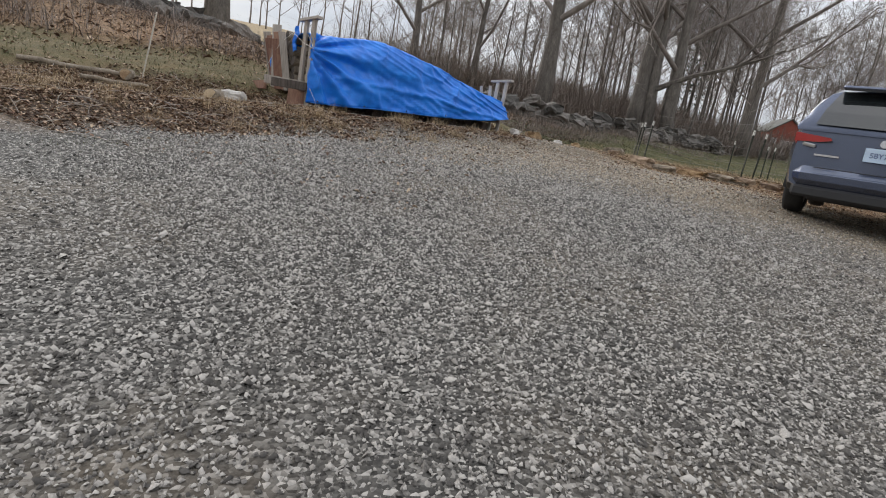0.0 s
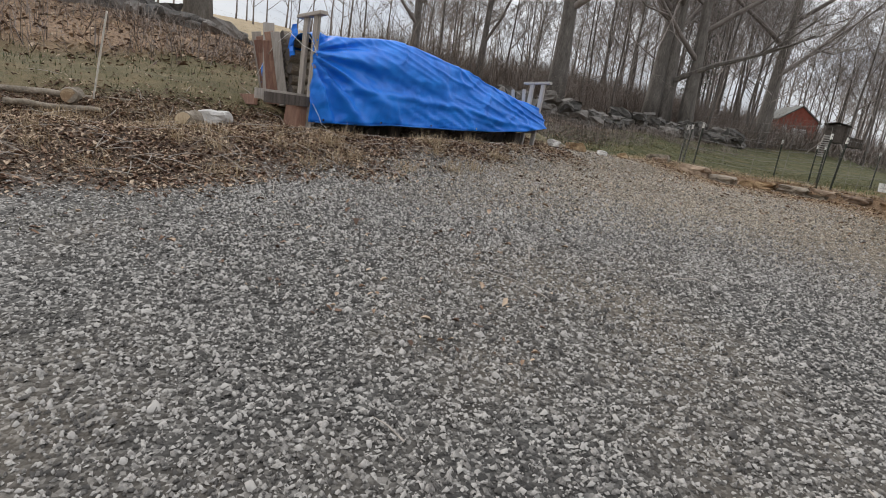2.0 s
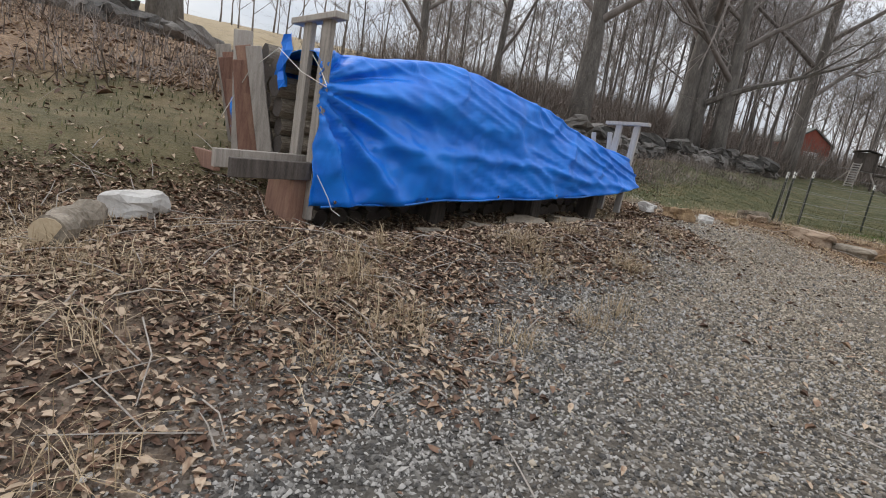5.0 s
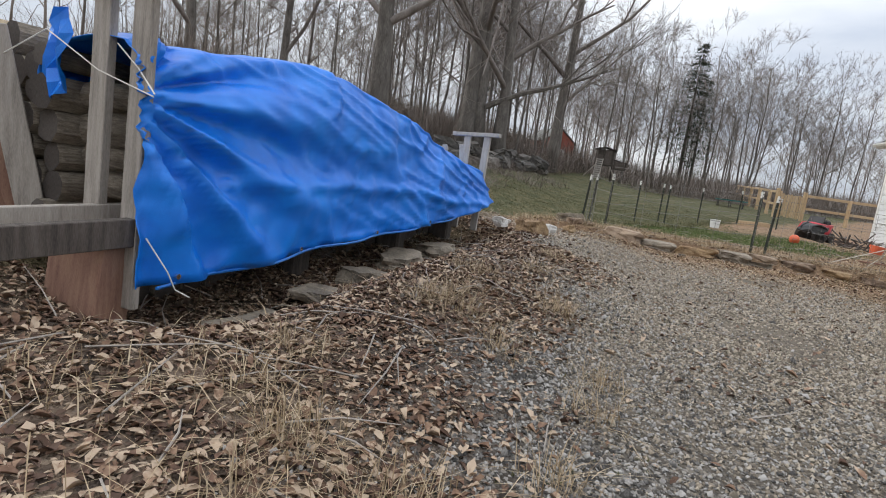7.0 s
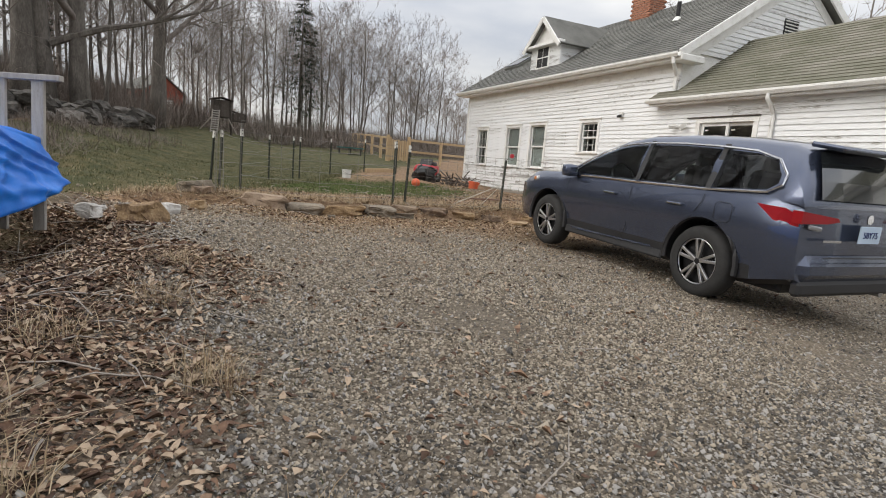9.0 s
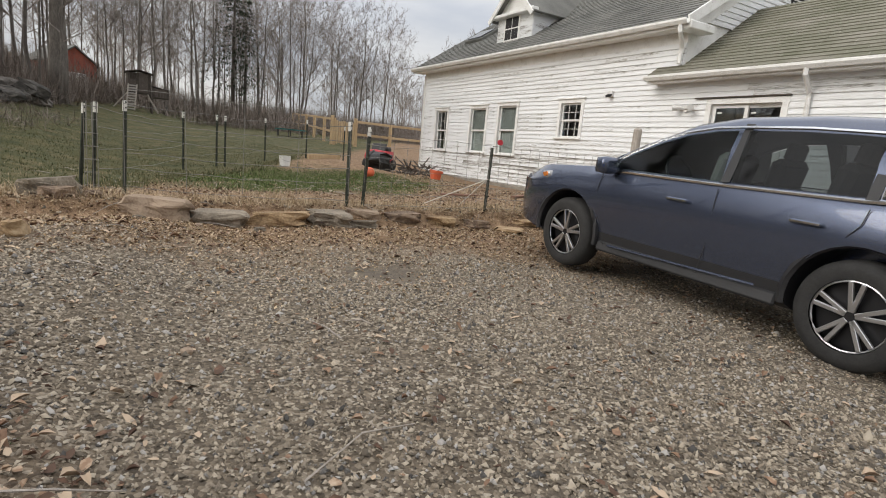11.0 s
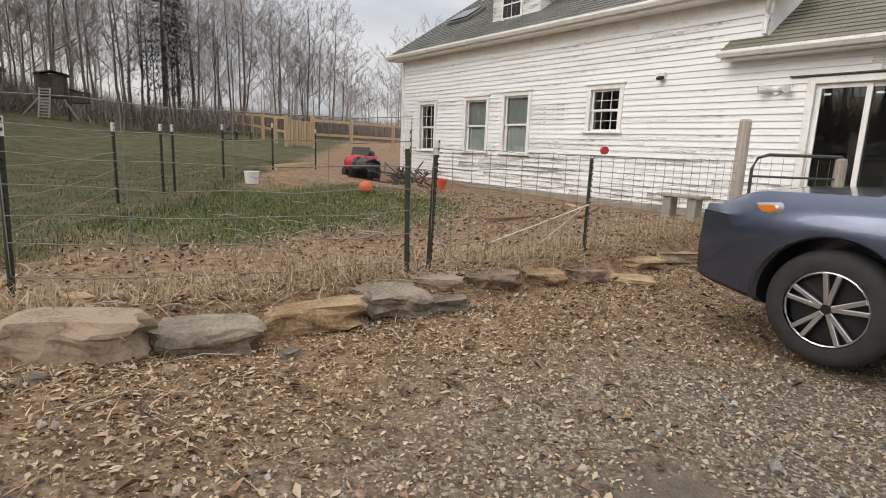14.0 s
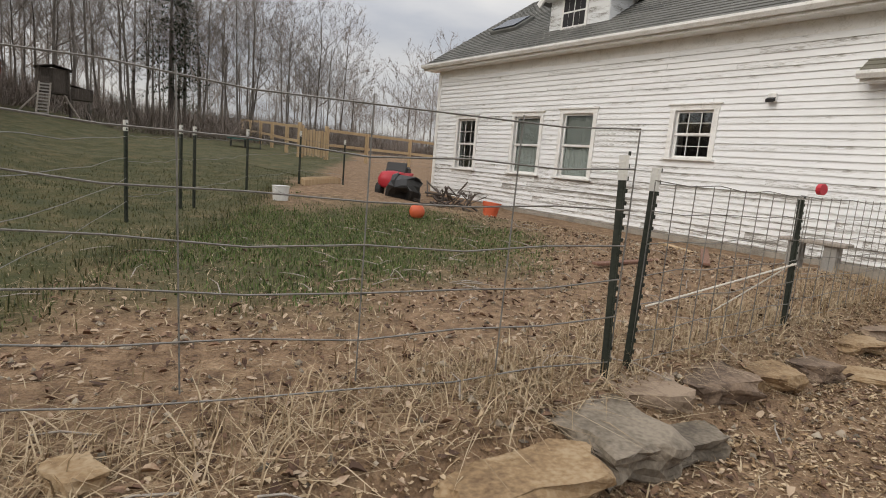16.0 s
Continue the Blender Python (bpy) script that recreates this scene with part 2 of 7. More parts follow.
M_TEAL = plain("teal_plastic", (0.03, 0.16, 0.15), 0.5)
M_BARN = mat("barn_red_paint", [(0.26, 0.07, 0.05), (0.4, 0.12, 0.08)], 0.8, 3, 30, 0.2)
M_BLACKPL = mat("black_plastic_sheet", [(0.012, 0.012, 0.013), (0.035, 0.035, 0.036)], 0.5, 6, 40, 0.4)
M_CONC = mat("concrete", [(0.25, 0.24, 0.22), (0.36, 0.345, 0.32)], 0.95, 6, 60, 0.4)


# ---- shapes ----
def mesh_from(name, bm, m, smooth=False):
    me = bpy.data.meshes.new(name)
    bm.to_mesh(me)
    bm.free()
    if m:
        me.materials.append(m)
    if smooth:
        me.polygons.foreach_set("use_smooth", [True] * len(me.polygons))
    return me


def part(name, bm, m, parent=None, label="", smooth=False):
    ob = new(name, mesh_from(name, bm, m, smooth))
    if parent:
        ob.parent = parent
    if label:
        ob["label"] = label
    return ob


def thing(name, m4, label, category, group="", kind=""):
    ob = new(name)
    ob.empty_display_size = 0.2
    ob.matrix_world = m4
    return tagged(ob, label, category, group, kind)


def add_box(bm, size, at=(0, 0, 0), rot=(0, 0, 0), bevel=0.0):
    m = Matrix.LocRotScale(Vector(at), Euler([radians(a) for a in rot]), None) @ Matrix.Diagonal((*size, 1))
    g = bmesh.ops.create_cube(bm, size=1, matrix=m)
    if bevel:
        es = {e for v in g["verts"] for e in v.link_edges}
        bmesh.ops.bevel(bm, geom=list(es), offset=bevel, segments=1, affect="EDGES", profile=0.7)
    return bm


def box(size, at=(0, 0, 0), rot=(0, 0, 0), bevel=0.0):
    return add_box(bmesh.new(), size, at, rot, bevel)


def add_tube(bm, pts, radii, sides=6, caps=True):
    pts = [Vector(p) for p in pts]
    if not hasattr(radii, "__len__"):
        radii = [radii] * len(pts)
    rings = []
    for i, p in enumerate(pts):
        d = (pts[min(i + 1, len(pts) - 1)] - pts[max(i - 1, 0)]).normalized()
        u = d.cross(Vector((0.31, 0.17, 0.93) if abs(d.z) < 0.9 else (1, 0.1, 0))).normalized()
        v = d.cross(u)
        rings.append([bm.verts.new(p + radii[i] * (math.cos(2 * math.pi * k / sides) * u + math.sin(2 * math.pi * k / sides) * v)) for k in range(sides)])
    for a, b in zip(rings, rings[1:]):
        for k in range(sides):
            bm.faces.new((a[k], a[(k + 1) % sides], b[(k + 1) % sides], b[k]))
    if caps and sides > 2:
        bm.faces.new(rings[0][::-1])
        bm.faces.new(rings[-1])
    return bm


def tube(pts, radii, sides=6):
    return add_tube(bmesh.new(), pts, radii, sides)


def board(p, q, w, t, side=(0, 0, 1), bevel=0.004):
    """A board from p to q, w wide along side, t thick."""
    p, q = Vector(p), Vector(q)
    z = (q - p).normalized()
    x = Vector(side)
    x = (x - z * x.dot(z)).normalized()
    y = z.cross(x)
    m = Matrix((x, y, z)).transposed().to_4x4()
    m.translation = (p + q) / 2
    bm = bmesh.new()
    add_box(bm, (w, t, (q - p).length), bevel=bevel)
    bm.transform(m)
    return bm


def rock(size, seed, rough=0.22, sub=2, flat=0.0, round_=0.45):
    bm = bmesh.new()
    bmesh.ops.create_cube(bm, size=1)
    bmesh.ops.subdivide_edges(bm, edges=bm.edges[:], cuts=2 if sub < 3 else 4 if sub < 4 else 7, use_grid_fill=True)
    rnd = random.Random(seed)
    off = Vector((rnd.uniform(0, 50), rnd.uniform(0, 50), rnd.uniform(0, 50)))
    for v in bm.verts:
        c = v.co.copy()
        r = c.length
        c = c.lerp(c.normalized() * 0.56, round_)
        c += Vector((noise.noise(c * 2.1 + off), noise.noise(c * 2.1 + off + Vector((9, 0, 0))), noise.noise(c * 2.1 + off + Vector((0, 9, 0))))) * rough
        c += Vector((noise.noise(c * 6 + off), noise.noise(c * 6 + off * 1.3), noise.noise(c * 6 - off))) * rough * 0.25
        if flat:
            c.z = min(c.z, 0.5 - flat)
        v.co = Vector((c.x * size[0], c.y * size[1], c.z * size[2]))
    return bm


def smoothstep(a, b, x):
    t = np.clip((x - a) / (b - a), 0, 1)
    return t * t * (3 - 2 * t)


def vnoise(x, y, s, seed=0):
    """Smooth value noise over the plan, -1 to 1, on arrays."""
    x, y = np.asarray(x, float) / s + 31.7 * seed, np.asarray(y, float) / s - 17.3 * seed
    i, j = np.floor(x), np.floor(y)
    u, v = x - i, y - j
    u, v = u * u * (3 - 2 * u), v * v * (3 - 2 * v)

    def h(a, b):
        k = np.sin(a * 127.1 + b * 311.7 + seed * 7.77) * 43758.5453
        return (k - np.floor(k)) * 2 - 1

    return (h(i, j) * (1 - u) + h(i + 1, j) * u) * (1 - v) + (h(i, j + 1) * (1 - u) + h(i + 1, j + 1) * u) * v


# ---- the lie of the land ----
def bank(x, y):
    """Metres up the bank from the foot of the wood rack."""
    return (x + 1.5) * -0.868 + (y - 2.2) * 0.496


def kerbline(x, y):
    """Metres behind the line of kerb stones."""
    return (x - 5.24) * 0.284 + (y - 12.84) * 0.959


def lawnline(x, y):
    return (x - 5.96) * -0.655 + (y - 15.5) * 0.756


def height(x, y):
    x, y = np.asarray(x, float), np.asarray(y, float)
    lb, g = bank(x, y), kerbline(x, y)
    d = 8.0 - y
    ramp = 0.5 * (d + np.sqrt(d * d + 1.5))
    h = 0.13 - 0.083 * np.minimum(ramp, 40) - 0.05 * np.clip(3 - y, 0, 8) - (0.02 + 0.035 * smoothstep(11.5, 9.5, y)) * np.clip(x - 5, 0, 4)
    h = h + (0.22 * smoothstep(-1.5, -0.2, lb) + 0.26 * smoothstep(0.8, 2.0, lb)) * smoothstep(13.6, 11.4, y) + 0.17 * np.clip(lb - 1.6, 0, 60) * (1 - 0.3 * smoothstep(18, 30, y))
    ra, rb = (x + 0.06) * 0.477 + (y - 6.03) * 0.879, (x + 0.06) * -0.879 + (y - 6.03) * 0.477
    h = h - 0.24 * smoothstep(-0.5, 0.3, ra) * smoothstep(5.2, 4.4, ra) * smoothstep(-0.6, 0.0, rb) * smoothstep(1.0, 0.7, rb)
    h = h + 0.05 * np.clip(y - 18, 0, 60)
    h = h + 0.2 * smoothstep(-0.12, 0.25, g) * smoothstep(2.4, 4.0, x) * smoothstep(14.2, 12.4, x - 0.15 * (y - 11))
    h = h + 0.15 * smoothstep(10, 14, x) * smoothstep(9, 12, y)
    near = smoothstep(120, 30, np.hypot(x - 4, y - 6))
    h = h + near * (0.014 * vnoise(x, y, 0.9, 1) + 0.035 * vnoise(x, y, 3.1, 2)) + 0.05 * smoothstep(-0.8, 0.5, lb) * vnoise(x, y, 0.55, 3)
    return h


def hz(x, y):
    return float(height(x, y))


def zones(x, y):
    """How far the ground is gravel, leaf litter, grass and meadow at a place."""
    lb, g, a = bank(x, y), kerbline(x, y), lawnline(x, y)
    j = 0.45 * vnoise(x, y, 1.3, 5) + 0.25 * vnoise(x, y, 0.4, 6)
    edge = lb + 0.7 + 0.2 * np.clip(6 - y, 0, 4) - 0.28 * np.clip(y - 7, 0, 5)
    gravel = smoothstep(0.7, -0.45, edge + j) * smoothstep(-0.7, -2.6, g + 1.1 * j)
    leaf = smoothstep(-0.55, 0.6, edge + j) * smoothstep(2.0, 0.9, lb + j) * smoothstep(13.5, 11.5, y)
    grass = smoothstep(-0.5, 0.4, a + 0.8 * j) * smoothstep(0.2, 0.8, g + j) * smoothstep(7.5, 6.0, lb + j)
    patch = smoothstep(3.6, 1.8, np.hypot((x - 9.0) * 0.75, y - 17.2) + 1.6 * j)
    grass = np.maximum(grass, 0.9 * patch)
    grass = np.maximum(grass, 0.75 * smoothstep(0.9, 1.7, lb + j) * smoothstep(4.6, 3.4, lb + j))
    meadow = smoothstep(9.5, 11.5, lb + j)
    yard = smoothstep(3.4, 6.6, y + 0.6 * j) * smoothstep(1.2, 3.2, x + j)
    wet = np.maximum(smoothstep(0.36, 0.2, np.hypot((x - 5.98) * 0.8, y - 10.2) + 0.12 * vnoise(x, y, 0.25, 31)), 0.75 * smoothstep(0.5, 0.2, np.hypot(x - 4.1, (y - 7.2) * 0.7) + 0.2 * vnoise(x, y, 0.3, 32)))
    return gravel, leaf, grass, meadow, yard, wet


xs = np.unique(np.concatenate([np.linspace(-2500, -200, 12), np.linspace(-200, -30, 35), np.linspace(-30, -5, 60), np.arange(-5, 14, 0.135), np.linspace(14, 40, 80), np.linspace(40, 200, 40), np.linspace(200, 2500, 12)]).round(3))
ys = np.unique(np.concatenate([np.linspace(-2500, -150, 12), np.linspace(-150, -8, 40), np.arange(-8, 22, 0.135), np.linspace(22, 60, 90), np.linspace(60, 200, 40), np.linspace(200, 2500, 12)]).round(3))
GX, GY = np.meshgrid(xs, ys)
GZ = height(GX, GY)
ground_me = bpy.data.meshes.new("ground")
nx, ny = len(xs), len(ys)
idx = np.arange(nx * ny).reshape(ny, nx)
quads = np.stack([idx[:-1, :-1], idx[:-1, 1:], idx[1:, 1:], idx[1:, :-1]], -1).reshape(-1, 4)
ground_me.from_pydata(np.stack([GX, GY, GZ], -1).reshape(-1, 3).tolist(), [], quads.tolist())
for zone_name, zone in zip(("gravel", "leaf", "grass", "meadow", "yard", "wet"), zones(GX, GY)):
    at = ground_me.attributes.new(zone_name, "FLOAT", "POINT")
    at.data.foreach_set("value", zone.ravel().astype(np.float32))
ground_me.polygons.foreach_set("use_smooth", [True] * len(ground_me.polygons))
ground = tagged(new("ground", ground_me), "gravel yard, leaf-strewn bank, straw garden and lawn", "ground", kind="structure")


def ground_material():
    m = bpy.data.materials.new("yard_ground")
    m.use_nodes = True
    n, l = m.node_tree.nodes, m.node_tree.links
    b = n["Principled BSDF"]
    b.inputs["Roughness"].default_value = 0.93
    co = n.new("ShaderNodeTexCoord")

    def ramp(src, *stops):
        r = n.new("ShaderNodeValToRGB")
        e = r.color_ramp.elements
        e[0].position, e[0].color = stops[0][0], (*stops[0][1], 1)
        e[1].position, e[1].color = stops[-1][0], (*stops[-1][1], 1)
        for p, c in stops[1:-1]:
            e.new(p).color = (*c, 1)
        l.new(src, r.inputs[0])
        return r.outputs[0]

    def nz(scale, detail=6, rough=0.6):
        k = n.new("ShaderNodeTexNoise")
        k.inputs["Scale"].default_value, k.inputs["Detail"].default_value, k.inputs["Roughness"].default_value = scale, detail, rough
        l.new(co.outputs["Object"], k.inputs["Vector"])
        return k.outputs["Fac"]

    def mix(f, a, c):
        k = n.new("ShaderNodeMix")
        k.data_type = "RGBA"
        l.new(f, k.inputs[0])
        l.new(a, k.inputs[6])
        l.new(c, k.inputs[7])
        return k.outputs[2]

    def attr(name):
        k = n.new("ShaderNodeAttribute")
        k.attribute_name = name
        return k.outputs["Fac"]

    vor = n.new("ShaderNodeTexVoronoi")
    vor.inputs["Scale"].default_value = 58
    l.new(co.outputs["Object"], vor.inputs["Vector"])
    sep = n.new("ShaderNodeSeparateColor")
    l.new(vor.outputs["Color"], sep.inputs[0])
    # Bed under the loose stones; its dark end paints shade into the gaps.
    stones = ramp(sep.outputs[0], (0.0, (0.028, 0.026, 0.024)), (0.55, (0.085, 0.08, 0.072)), (0.85, (0.22, 0.208, 0.19)), (1.0, (0.42, 0.4, 0.37)))
    silt = ramp(nz(1.1), (0.3, (0.105, 0.083, 0.06)), (0.7, (0.21, 0.165, 0.115)))
    siltmask = ramp(nz(0.55, 4), (0.45, (0, 0, 0)), (0.7, (0.5, 0.5, 0.5)))
    warm = ramp(sep.outputs[0], (0.0, (0.06, 0.046, 0.032)), (0.55, (0.165, 0.13, 0.093)), (0.85, (0.29, 0.24, 0.18)), (1.0, (0.46, 0.41, 0.33)))
    gravel = mix(siltmask, mix(attr("yard"), stones, warm), silt)
    vor2 = n.new("ShaderNodeTexVoronoi")
    vor2.inputs["Scale"].default_value = 27
    l.new(co.outputs["Object"], vor2.inputs["Vector"])
    sep2 = n.new("ShaderNodeSeparateColor")
    l.new(vor2.outputs["Color"], sep2.inputs[0])
    # Litter floor coloured darker to stand for shade between the loose leaves.
    litter = ramp(sep2.outputs[1], (0.0, (0.045, 0.031, 0.022)), (0.5, (0.12, 0.083, 0.057)), (0.85, (0.2, 0.142, 0.1)), (1.0, (0.3, 0.225, 0.16)))
    dirt = ramp(nz(7, 9, 0.75), (0.3, (0.09, 0.053, 0.03)), (0.5, (0.24, 0.15, 0.086)), (0.7, (0.43, 0.3, 0.185)))
    turf = ramp(nz(2.2, 9, 0.72), (0.3, (0.034, 0.042, 0.012)), (0.46, (0.062, 0.066, 0.02)), (0.64, (0.14, 0.11, 0.05)))
    hay = ramp(nz(1.5, 7), (0.3, (0.24, 0.18, 0.1)), (0.7, (0.36, 0.28, 0.17)))
    c = mix(attr("leaf"), dirt, litter)
    c = mix(attr("grass"), c, turf)
    c = mix(attr("meadow"), c, hay)
    c = mix(attr("gravel"), c, gravel)
    mud = ramp(nz(9, 6), (0.3, (0.095, 0.077, 0.058)), (0.7, (0.17, 0.14, 0.105)))
    c = mix(attr("wet"), c, mud)
    l.new(c, b.inputs["Base Color"])
    bp = n.new("ShaderNodeBump")
    bp.inputs["Strength"].default_value, bp.inputs["Distance"].default_value = 0.7, 0.02
    hh = n.new("ShaderNodeMath")
    hh.operation = "MULTIPLY_ADD"
    hh.inputs[1].default_value = -1.1
    l.new(vor.outputs["Distance"], hh.inputs[0])
    l.new(nz(30, 8, 0.7), hh.inputs[2])
    l.new(hh.outputs[0], bp.inputs["Height"])
    l.new(bp.outputs[0], b.inputs["Normal"])
    return m


ground_me.materials.append(ground_material())


# ---- the house ----
HX, HY, HA = 16.2, 14.9, math.degrees(math.atan2(-0.944, -0.33))
HOUSE = pose(HX, HY, 0, 0, 0, HA)
U0, U1, U2 = -7.2, 4.2, 14.5  # far corner, end of the main house, end of the wing
EAVE, RIDGE_N, RIDGE_Z, OVER = 4.1, 3.83, 6.85, 0.38
A_EAVE, A_RIDGE_N, A_RIDGE_Z = 3.07, 2.2, 4.78
SLOPE = (RIDGE_Z - EAVE) / (RIDGE_N + OVER)
A_SLOPE = (A_RIDGE_Z - A_EAVE) / (A_RIDGE_N + 0.3)
house = thing("house", HOUSE, "white clapboard farmhouse with peeling paint and grey shingle roof", "house")
# openings in the long wall: u left, u right, z low, z high
OPENINGS = [(-6.06, -5.28, 1.18, 2.55), (-3.72, -2.84, 1.2, 2.58), (-2.12, -1.26, 1.2, 2.62), (0.66, 1.4, 1.75, 2.62), (5.0, 6.36, 0.42, 2.47)]
BASE = 0.34


def wall_core():
    """The wall behind the boards, pierced by its openings."""
    bm = bmesh.new()
    cuts = sorted({U0, U2, *(o[0] for o in OPENINGS), *(o[1] for o in OPENINGS)})
    for a, b in zip(cuts, cuts[1:]):
        top = 3.95 if b <= U1 else 3.02
        hole = [o for o in OPENINGS if o[0] <= a + 1e-6 and b <= o[1] + 1e-6]
        spans = [(0.02, top)] if not hole else [(0.02, hole[0][2]), (hole[0][3], top)]
        for lo, hi in spans:
            if a < U1 < b:
                add_box(bm, (U1 - a, 0.16, 3.95 - lo), ((U1 + a) / 2, 0.11, (lo + 3.95) / 2))
                add_box(bm, (b - U1, 0.16, hi - lo), ((U1 + b) / 2, 0.11, (lo + hi) / 2))
            else:
                add_box(bm, (b - a, 0.16, hi - lo), ((a + b) / 2, 0.11, (lo + hi) / 2))
    return bm


wall = part("wall", wall_core(), M_TRIM, house)
for u, d in ((U1 - 0.16, 0.15), (U0 + 0.02, 0.15)):
    gable_bm = bmesh.new()
    prof = [(0.2, 0.02), (7.46, 0.02), (7.46, EAVE - 0.1), (RIDGE_N, RIDGE_Z - 0.14), (0.2, EAVE - 0.1)]
    a = [gable_bm.verts.new((u, n, z)) for n, z in prof]
    b = [gable_bm.verts.new((u + d, n, z)) for n, z in prof]
    gable_bm.faces.new(a)
    gable_bm.faces.new(b[::-1])
    for k in range(5):
        gable_bm.faces.new((a[k], b[k], b[(k + 1) % 5], a[(k + 1) % 5]))
    bmesh.ops.recalc_face_normals(gable_bm, faces=gable_bm.faces[:])
    part("gable_wall", gable_bm, M_TRIM, house)
part("back_wall", box((U2 - U0, 0.16, 3.9), ((U0 + U2) / 2, 7.4, 1.97)), M_TRIM, house)
part("end_wall", box((0.16, 7.2, 3.0), (U2 - 0.08, 3.75, 1.5)), M_TRIM, house)
part("foundation", box((U2 - U0 - 0.05, 0.3, 1.1), ((U0 + U2) / 2, 0.14, BASE - 0.59), bevel=0.02), M_FOUND, house, "rough grey foundation under the boards")
part("house_floor", box((U2 - U0 - 0.4, 7.0, 0.1), ((U0 + U2) / 2, 3.8, 0.36)), M_DARK, house)


def roof_plane(u0, u1, n0, z0, n1, z1, rows):
    """A pitched roof side laid in overlapping shingle courses."""
    bm = bmesh.new()
    L = math.hypot(n1 - n0, z1 - z0)
    d = Vector((0, (n1 - n0) / L, (z1 - z0) / L))
    up = Vector((0, -d.z, d.y)) if n1 > n0 else Vector((0, d.z, -d.y))
    rnd = random.Random(7)
    for r in range(rows):
        a, b = L * r / rows, L * (r + 1) / rows + 0.03
        u = u0
        while u < u1 - 0.02:
            w = min(rnd.uniform(0.55, 1.0), u1 - u)
            j = rnd.uniform(-0.006, 0.008)
            p = [Vector((x, n0, z0)) + d * s + up * t for x, s, t in ((u, a + j, 0.022), (u + w - 0.004, a + j, 0.022), (u + w - 0.004, b, 0.004), (u, b, 0.004), (u, a + j, 0.0), (u + w - 0.004, a + j, 0.0))]
            v = [bm.verts.new(q) for q in p]
            bm.faces.new(v[:4])
            bm.faces.new((v[4], v[5], v[1], v[0]))
            u += w
    return bm


def roof_slab(u0, u1, n0, z0, n1, z1, t=0.1):
    bm = bmesh.new()
    L = math.hypot(n1 - n0, z1 - z0)
    add_box(bm, (u1 - u0, L, t), ((u0 + u1) / 2, (n0 + n1) / 2, (z0 + z1) / 2 - t * 0.62), (math.degrees(math.atan2(z1 - z0, n1 - n0)), 0, 0))
    return bm


roof = part("roof", roof_plane(U0 - 0.3, U1 + 0.3, -OVER, EAVE, RIDGE_N, RIDGE_Z, 30), M_SHINGLE, house, "grey asphalt shingle roof")
part("roof_deck", roof_slab(U0 - 0.29, U1 + 0.29, -OVER, EAVE, RIDGE_N, RIDGE_Z), M_TRIM, roof)
part("roof_back", roof_slab(U0 - 0.29, U1 + 0.29, RIDGE_N, RIDGE_Z, 2 * RIDGE_N + OVER, EAVE), M_SHINGLE, house)
wing_roof = part("wing_roof", roof_plane(U1 - 0.62, U2 + 0.3, -0.3, A_EAVE, A_RIDGE_N, A_RIDGE_Z, 21), M_SHINGLE_MOSS, house, "mossy brown shingle roof of the wing")
for shingles in (roof, wing_roof):
    shingles["kind"] = "stuff"
part("wing_roof_deck", roof_slab(U1 - 0.61, U2 + 0.29, -0.3, A_EAVE, A_RIDGE_N, A_RIDGE_Z), M_TRIM, wing_roof)
part("wing_roof_back", roof_slab(U1, U2 + 0.29, A_RIDGE_N, A_RIDGE_Z, 2 * A_RIDGE_N + 2.6, A_EAVE - 0.6), M_SHINGLE_MOSS, house)
# fascia, frieze, soffit, gutters
part("frieze_board", box((U1 - U0 + 0.02, 0.03, 0.22), ((U0 + U1) / 2, 0.005, 3.83), bevel=0.005), M_TRIM, house)
part("soffit", box((U1 - U0 + 0.55, OVER + 0.02, 0.03), ((U0 + U1) / 2, -OVER / 2 + 0.02, 3.955)), M_TRIM, house)
part("fascia", box((U1 - U0 + 0.6, 0.03, 0.15), ((U0 + U1) / 2, -OVER - 0.005, 4.0), bevel=0.004), M_TRIM, house)
part("wing_fascia", box((U2 - U1 + 0.9, 0.03, 0.13), ((U1 + U2) / 2 - 0.15, -0.3, 2.97), bevel=0.004), M_TRIM, house)
part("wing_soffit", box((U2 - U1 + 0.85, 0.3, 0.03), ((U1 + U2) / 2 - 0.15, -0.14, 2.93)), M_TRIM, house)


def gutter(u0, u1, n, z):
    bm = bmesh.new()
    prof = [(0.0, 0.0), (-0.012, -0.10), (-0.08, -0.105), (-0.125, -0.045), (-0.125, 0.0), (-0.11, 0.0), (-0.11, -0.04), (-0.075, -0.09), (-0.02, -0.09), (-0.012, 0.0)]
    a = [bm.verts.new((u0, n + p, z + q)) for p, q in prof]
    b = [bm.verts.new((u1, n + p, z + q)) for p, q in prof]
    for k in range(len(prof)):
        bm.faces.new((a[k], a[(k + 1) % 10], b[(k + 1) % 10], b[k]))
    bm.faces.new(a)
    bm.faces.new(b[::-1])
    bmesh.ops.recalc_face_normals(bm, faces=bm.faces[:])
    return bm


part("gutter", gutter(U0 - 0.3, U1 + 0.3, -OVER - 0.02, 4.08), M_TRIM, house, "white metal gutter")
part("gutter", gutter(U1 - 0.62, U2 + 0.3, -0.316, 3.05), M_TRIM, house, "white metal gutter")
part("downspout", tube([(U1 + 0.12, -0.44, 3.98), (U1 + 0.14, -0.44, 3.86), (U1 - 0.02, -0.12, 3.62), (U1 - 0.05, -0.1, 3.5), (U1 - 0.05, -0.1, 3.3)], 0.045, 6), M_TRIM, house)
part("downspout", tube([(6.83, -0.37, 2.96), (6.83, -0.37, 2.86), (6.8, -0.1, 2.62), (6.8, -0.08, 2.5), (6.8, -0.08, 0.5)], 0.042, 6), M_TRIM, house)
